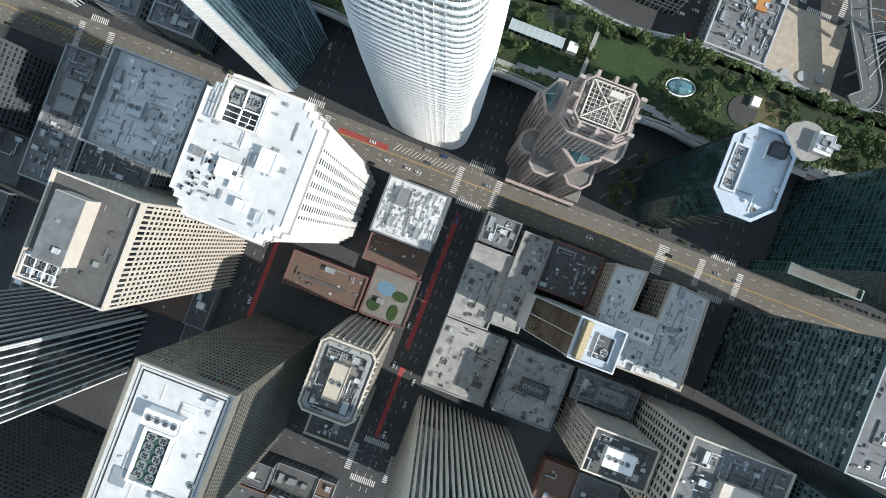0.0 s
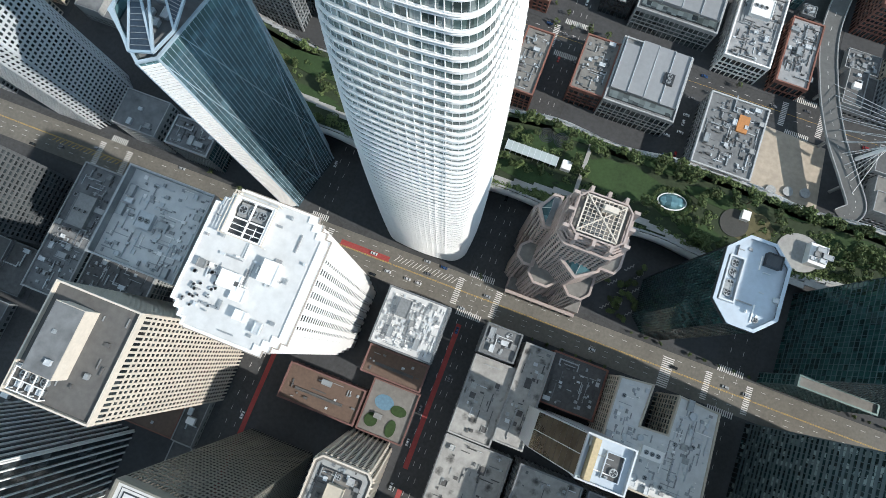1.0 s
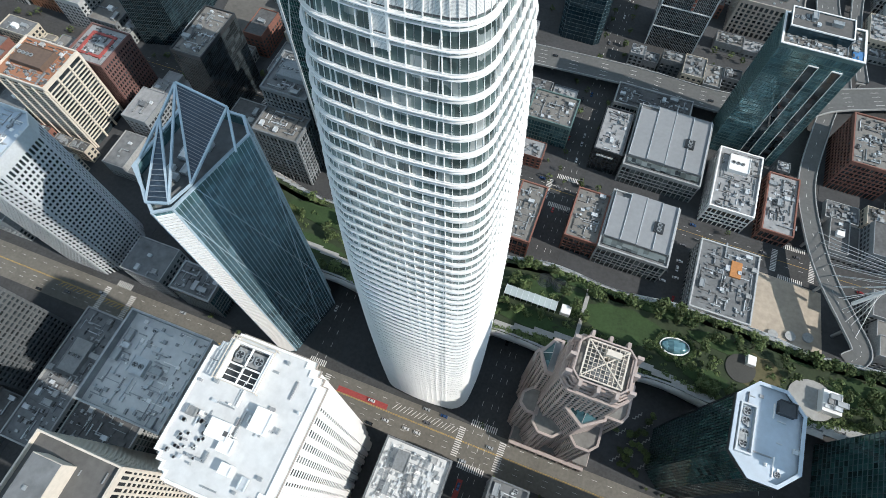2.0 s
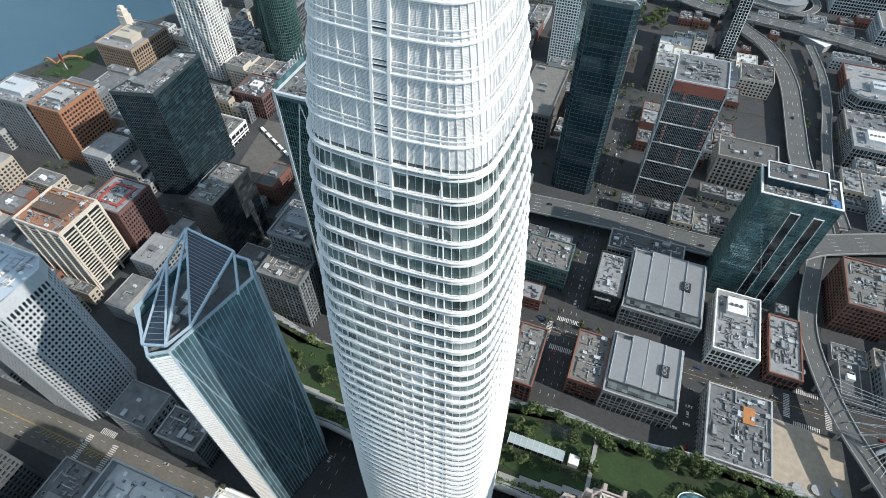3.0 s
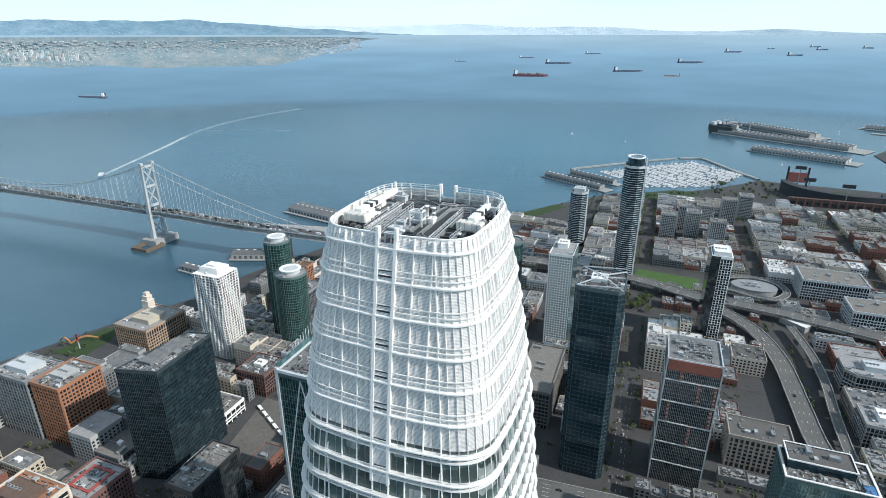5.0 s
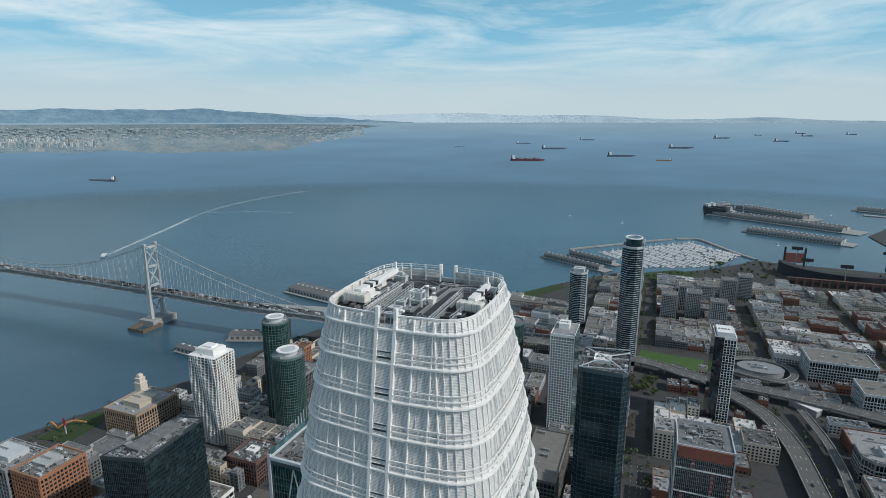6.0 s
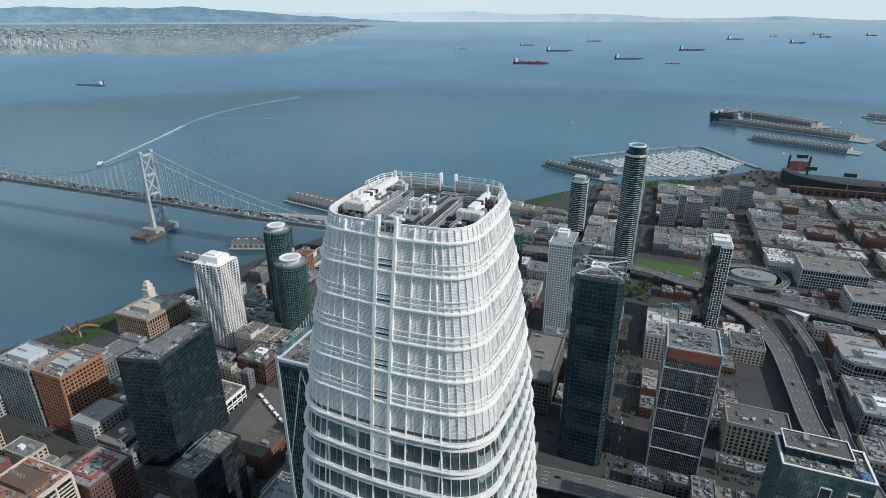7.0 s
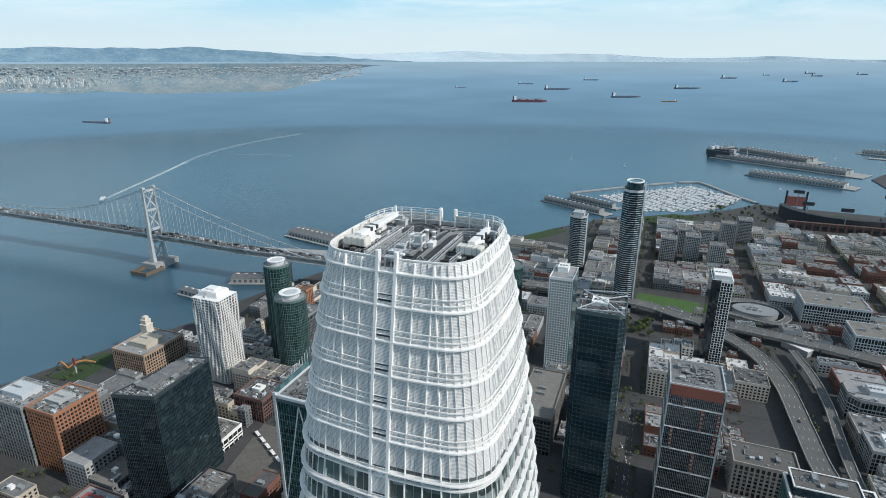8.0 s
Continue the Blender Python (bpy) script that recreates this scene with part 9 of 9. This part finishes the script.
def lot(u, v, w, d, h, q, far):
    wall, roof = (q.choice(WALLS), q.choice(ROOFS)) if v > 420 else (q.choice((GREYSTONE, PALE, CONCRETE, BRICK, GREYSTONE, CREAM)), q.choice((R_GREY, R_GREY, R_TAN, R_DARK, R_PALE)))
    if v < 20:
        wall, roof, h = q.choice((BRICK, CONCRETE, GREYSTONE)), q.choice((R_DARK, R_DARK, R_BROWN)), h * (0.25 if u < -60 else 0.6)
    kind = {"red_brick": "red brick", "grey_stone": "grey stone", "cream_stone": "cream", "concrete": "concrete", "pale_precast": "pale rendered", "pale_screen": "white rendered", "light_beige_stone": "light beige"}[wall.name]
    top = {"grey_roof_membrane": "stained grey", "white_roof_membrane": "white", "weathered_pale_roof": "weathered pale", "tan_gravel_roof": "tan gravel", "dark_bitumen_roof": "dark bitumen", "stained_concrete_roof": "stained concrete", "brown_tile_roof": "brown tile"}[roof.name]
    t = thing("city_block" if h > 14 else "low_house", at(u, v, 0.1), kind + " building with a " + top + " flat roof", "building")
    bm = bmesh.new()
    step = q.random()
    if far:
        nx, ny = max(1, round(w / q.uniform(17, 28))), max(1, round(d / q.uniform(18, 30)))
        plan = []
        for i in range(nx):
            for j in range(ny):
                plan.append((-w / 2 + i * w / nx, -w / 2 + (i + 1) * w / nx, -d / 2 + j * d / ny, -d / 2 + (j + 1) * d / ny, h * q.choice((1.0, 1.0, 0.92, 0.8, 0.65))))
        for x0, x1, y0, y1, hh in plan:
            rows, cx, cy = [], (x0 + x1) / 2, (y0 + y1) / 2
            for g, z in ((0, 0), (0, hh + 0.9), (0.8, hh + 0.9), (0.8, hh)):
                rows.append([bm.verts.new((x, y, z)) for x, y in rect(x1 - x0 - g, y1 - y0 - g, cx, cy)])
            for lo_, hi_ in zip(rows, rows[1:]):
                for i in range(4):
                    bm.faces.new((lo_[i], lo_[(i + 1) % 4], hi_[(i + 1) % 4], hi_[i]))
            bm.faces.new(rows[-1]).material_index = 1
        bmesh.ops.remove_doubles(bm, verts=[v_ for v_ in bm.verts if v_.co.z < 0.01], dist=0.01)
        low = min(p_[4] for p_ in plan)
    elif step < 0.3 and w > 16:
        box(bm, -w / 2, w * 0.1, -d / 2, d / 2, 0, h)
        box(bm, w * 0.1, w / 2, -d / 2, d / 2, 0, h * 0.7)
        plan = [(-w / 2, w * 0.1, -d / 2, d / 2, h), (w * 0.1, w / 2, -d / 2, d / 2, h * 0.7)]
    elif step < 0.5 and w > 16:
        box(bm, -w / 2, w / 2, -d / 2, d * 0.05, 0, h)
        box(bm, -w / 2, w * 0.05, d * 0.05, d / 2, 0, h * 0.85)
        box(bm, w * 0.05, w / 2, d * 0.05, d / 2, 0, h * 0.6)
        plan = [(-w / 2, w / 2, -d / 2, d * 0.05, h), (-w / 2, w * 0.05, d * 0.05, d / 2, h * 0.85), (w * 0.05, w / 2, d * 0.05, d / 2, h * 0.6)]
    else:
        box(bm, -w / 2, w / 2, -d / 2, d / 2, 0, h)
        plan = [(-w / 2, w / 2, -d / 2, d / 2, h)]
    for x0, x1, y0, y1, hh in () if far else plan:
        ring(bm, rect(x1 - x0 - 0.8, y1 - y0 - 0.8, (x0 + x1) / 2, (y0 + y1) / 2), rect(x1 - x0 + 0.16, y1 - y0 + 0.16, (x0 + x1) / 2, (y0 + y1) / 2), hh - 0.8, hh + 0.9)
    part("body", bm, [wall, roof], t)
    if not far:
        bm = bmesh.new()
        for x0, x1, y0, y1, hh in plan:
            box(bm, x0 + 0.4, x1 - 0.4, y0 + 0.4, y1 - 0.4, hh - 0.3, hh + 0.06)
        part("roof", bm, roof, t)
    bm = bmesh.new()
    window_rows(bm, w, d, low if far else plan[-1][4] if len(plan) > 1 else h, q)
    if bm.faces:
        part("window_grid", bm, [G_FAR, wall], t, "", None, "stuff")
    else:
        bm.free()
    x0, x1, y0, y1, hh = plan[0]
    extra = bmesh.new() if far else None
    for _ in range(q.randint(14, 30) if far else q.randint(2, 4)):
        if far:
            x0, x1, y0, y1, hh = q.choice(plan)
            a, b, c = q.uniform(x0 + 1, x1 - 4), q.uniform(y0 + 1, y1 - 4), q.uniform(0.8, 3.2)
            box(extra, a, a + c, b, b + q.uniform(1.2, 3.5), hh, hh + q.uniform(0.4, 2.4), q.choice((0, 1, 1, 2)))
            continue
        put("roof_unit", q.choice(UNITS + DUCTS + [VENT]), t, pose(q.uniform(x0 + 3, x1 - 3), q.uniform(y0 + 3, y1 - 3), hh + 0.06, 0, 0, 90 * q.randint(0, 3)))
    if far:
        part("roof_plant", extra, [PALE, STEEL, R_DARK], t, "", None, "stuff")
    if not far and q.random() < 0.5 and (x1 - x0) > 12 and (y1 - y0) > 12:
        cx, cy = (x0 + x1) / 2 + q.uniform(-2, 2), (y0 + y1) / 2 + q.uniform(-2, 2)
        part("roof_house", one_box(cx - 2.5, cx + 2.5, cy - 2, cy + 2, hh, hh + 3), q.choice((wall, WHITE)), t)


def clear_of(u0, u1, v0, v1):
    if any(u0 < b and u1 > a and v0 < d and v1 > c for a, b, c, d in RESERVED):
        return False
    for line, w in ROADLINES:
        for p in line:
            if u0 - w < p.x < u1 + w and v0 - w < p.y < v1 + w:
                return False
    return True


def gaps(a, depth):
    """The free pieces of a plot that something else stands on, by halving it."""
    if min(a[1] - a[0], a[3] - a[2]) < 9:
        return []
    if clear_of(*a):
        return [a]
    if depth == 0:
        return []
    if a[1] - a[0] > a[3] - a[2]:
        m = (a[0] + a[1]) / 2
        return gaps((a[0], m, a[2], a[3]), depth - 1) + gaps((m, a[1], a[2], a[3]), depth - 1)
    m = (a[2] + a[3]) / 2
    return gaps((a[0], a[1], a[2], m), depth - 1) + gaps((a[0], a[1], m, a[3]), depth - 1)


def fill_city():
    q = random.Random(17)
    for v0, v1 in VS:
        for u0, u1 in US:
            if not (-1000 < u0 < 900):
                continue
            mid = Vector(((u0 + u1) / 2, (v0 + v1) / 2))
            w = uvw(mid.x, mid.y)
            ahead = w.y > -225
            # only what can come into view
            if not ahead or abs(w.x) > 330 + max(0, w.y) * 0.76:
                continue
            far = v0 > 400
            y = v0 + 3
            while y < v1 - 12:
                d = min(q.uniform(24, 38) if not far else q.uniform(24, 46), v1 - 3 - y)
                x = u0 + 3
                while x < u1 - 9:
                    wd = min(q.uniform(20, 38) if not far else q.uniform(22, 50), u1 - 3 - x)
                    if wd > 8 and d > 9:
                        h = q.uniform(9, 19) if far else q.uniform(12, 30)
                        if far and q.random() < 0.12:
                            h = q.uniform(20, 34)
                        if v0 > 880:
                            h = min(h, 24)
                        if u1 < -240 and v0 < 600:
                            h = q.uniform(14, 34)
                        a = (x + 0.3, x + wd - 0.6, y + 0.3, y + d - 0.6)
                        ok = all(inside(p, LAND) for p in ((a[0] - 12, a[2]), (a[0] - 12, a[3] + 12), (a[1], a[3] + 12)))
                        shore_green = a[0] < -560 and a[3] > 300 or (v0 > 1030 and a[0] < -150) or a[3] > 1330
                        lw = uvw((a[0] + a[1]) / 2, (a[2] + a[3]) / 2)
                        seen = abs(lw.x) < 0.8 * math.hypot(lw.y, EYE) + 28 and lw.y > -190
                        shaded_plaza = a[3] < -148 and a[0] < -98
                        if ok and seen and not shore_green and not shaded_plaza:
                            if clear_of(*a):
                                lot((a[0] + a[1]) / 2, (a[2] + a[3]) / 2, a[1] - a[0], a[3] - a[2], h, q, far)
                            elif v0 > 160 or u1 < -330:
                                for g in gaps(a, 3):
                                    lot((g[0] + g[1]) / 2, (g[2] + g[3]) / 2, g[1] - g[0] - 0.5, g[3] - g[2] - 0.5, h * q.uniform(0.5, 0.9), q, True)
                    x += wd
                y += d + (0 if q.random() < 0.6 else 4)


fill_city()


# ---- greenery along the far streets, and the bow sculpture on the shore ----
def street_greenery():
    q = random.Random(41)
    bm = bmesh.new()
    streets = [(b + 2.2, VS[5][0], 1320) for a, b in US] + [(a - 2.2, VS[5][0], 1320) for a, b in US]
    spots = [(u, v) for u, v0, v1 in streets for v in np.arange(v0, v1, 11.0)]
    spots += [(u, e) for a, b in VS[4:] for e in (a - 2.2, b + 2.2) for u in np.arange(-560, 700, 12.0)]
    for u, v in spots:
        u, v = u + q.uniform(-1, 1), v + q.uniform(-3, 3)
        w = uvw(u, v)
        if q.random() < 0.45 or abs(w.x) > 60 + 0.8 * w.y or not inside((u, v), LAND) or not clear_of(u - 1, u + 1, v - 1, v + 1):
            continue
        r, h = q.uniform(1.6, 3.2), q.uniform(3.2, 5.0)
        box(bm, u - 0.15, u + 0.15, v - 0.15, v + 0.15, 0, h, 1)
        for _ in range(26):
            d = Vector((q.gauss(0, 1), q.gauss(0, 1), q.gauss(0, 0.8))).normalized()
            c = Vector((u, v, h + 0.6)) + d * r * q.uniform(0.5, 1.05)
            e = Vector((q.gauss(0, 1), q.gauss(0, 1), q.gauss(0, 0.6))).normalized() * r * 0.34
            f = e.cross(d + Vector((0.01, 0.02, 0.03))).normalized() * r * 0.3
            bm.faces.new([bm.verts.new(c + p) for p in (e, f, -e, -f)])
    solid("street_greenery", bm, [LEAF, BARK], at(0, 0), "rows of small green trees along the far streets", "trees", "stuff")


street_greenery()
bow = thing("bow_sculpture", at(-617, 384, 0.3), "orange bow sculpture with a red feathered post on a lawn", "sculpture")
bm = bmesh.new()
arc = [Vector((-36 + 38 * i / 20, 2 + 22 * max(0, i - 10) / 10, 2 + 6 * abs(math.sin(math.pi * i / 10)))) for i in range(21)]
sweep(bm, arc, -0.9, 0.9, -0.7, 0.7)
part("bow", bm, TIMBER, bow, "orange curved bow")
part("shaft", one_box(-0.6, 0.6, -0.6, 0.6, 0, 11), PALE, bow)
for sgn in (-1, 1):
    part("feather", one_box(-1.6, -0.6, -0.4, 0.4, 9, 20) if sgn < 0 else one_box(0.6, 1.6, -0.4, 0.4, 9, 20), REDLANE, bow, "dark red feather panel")
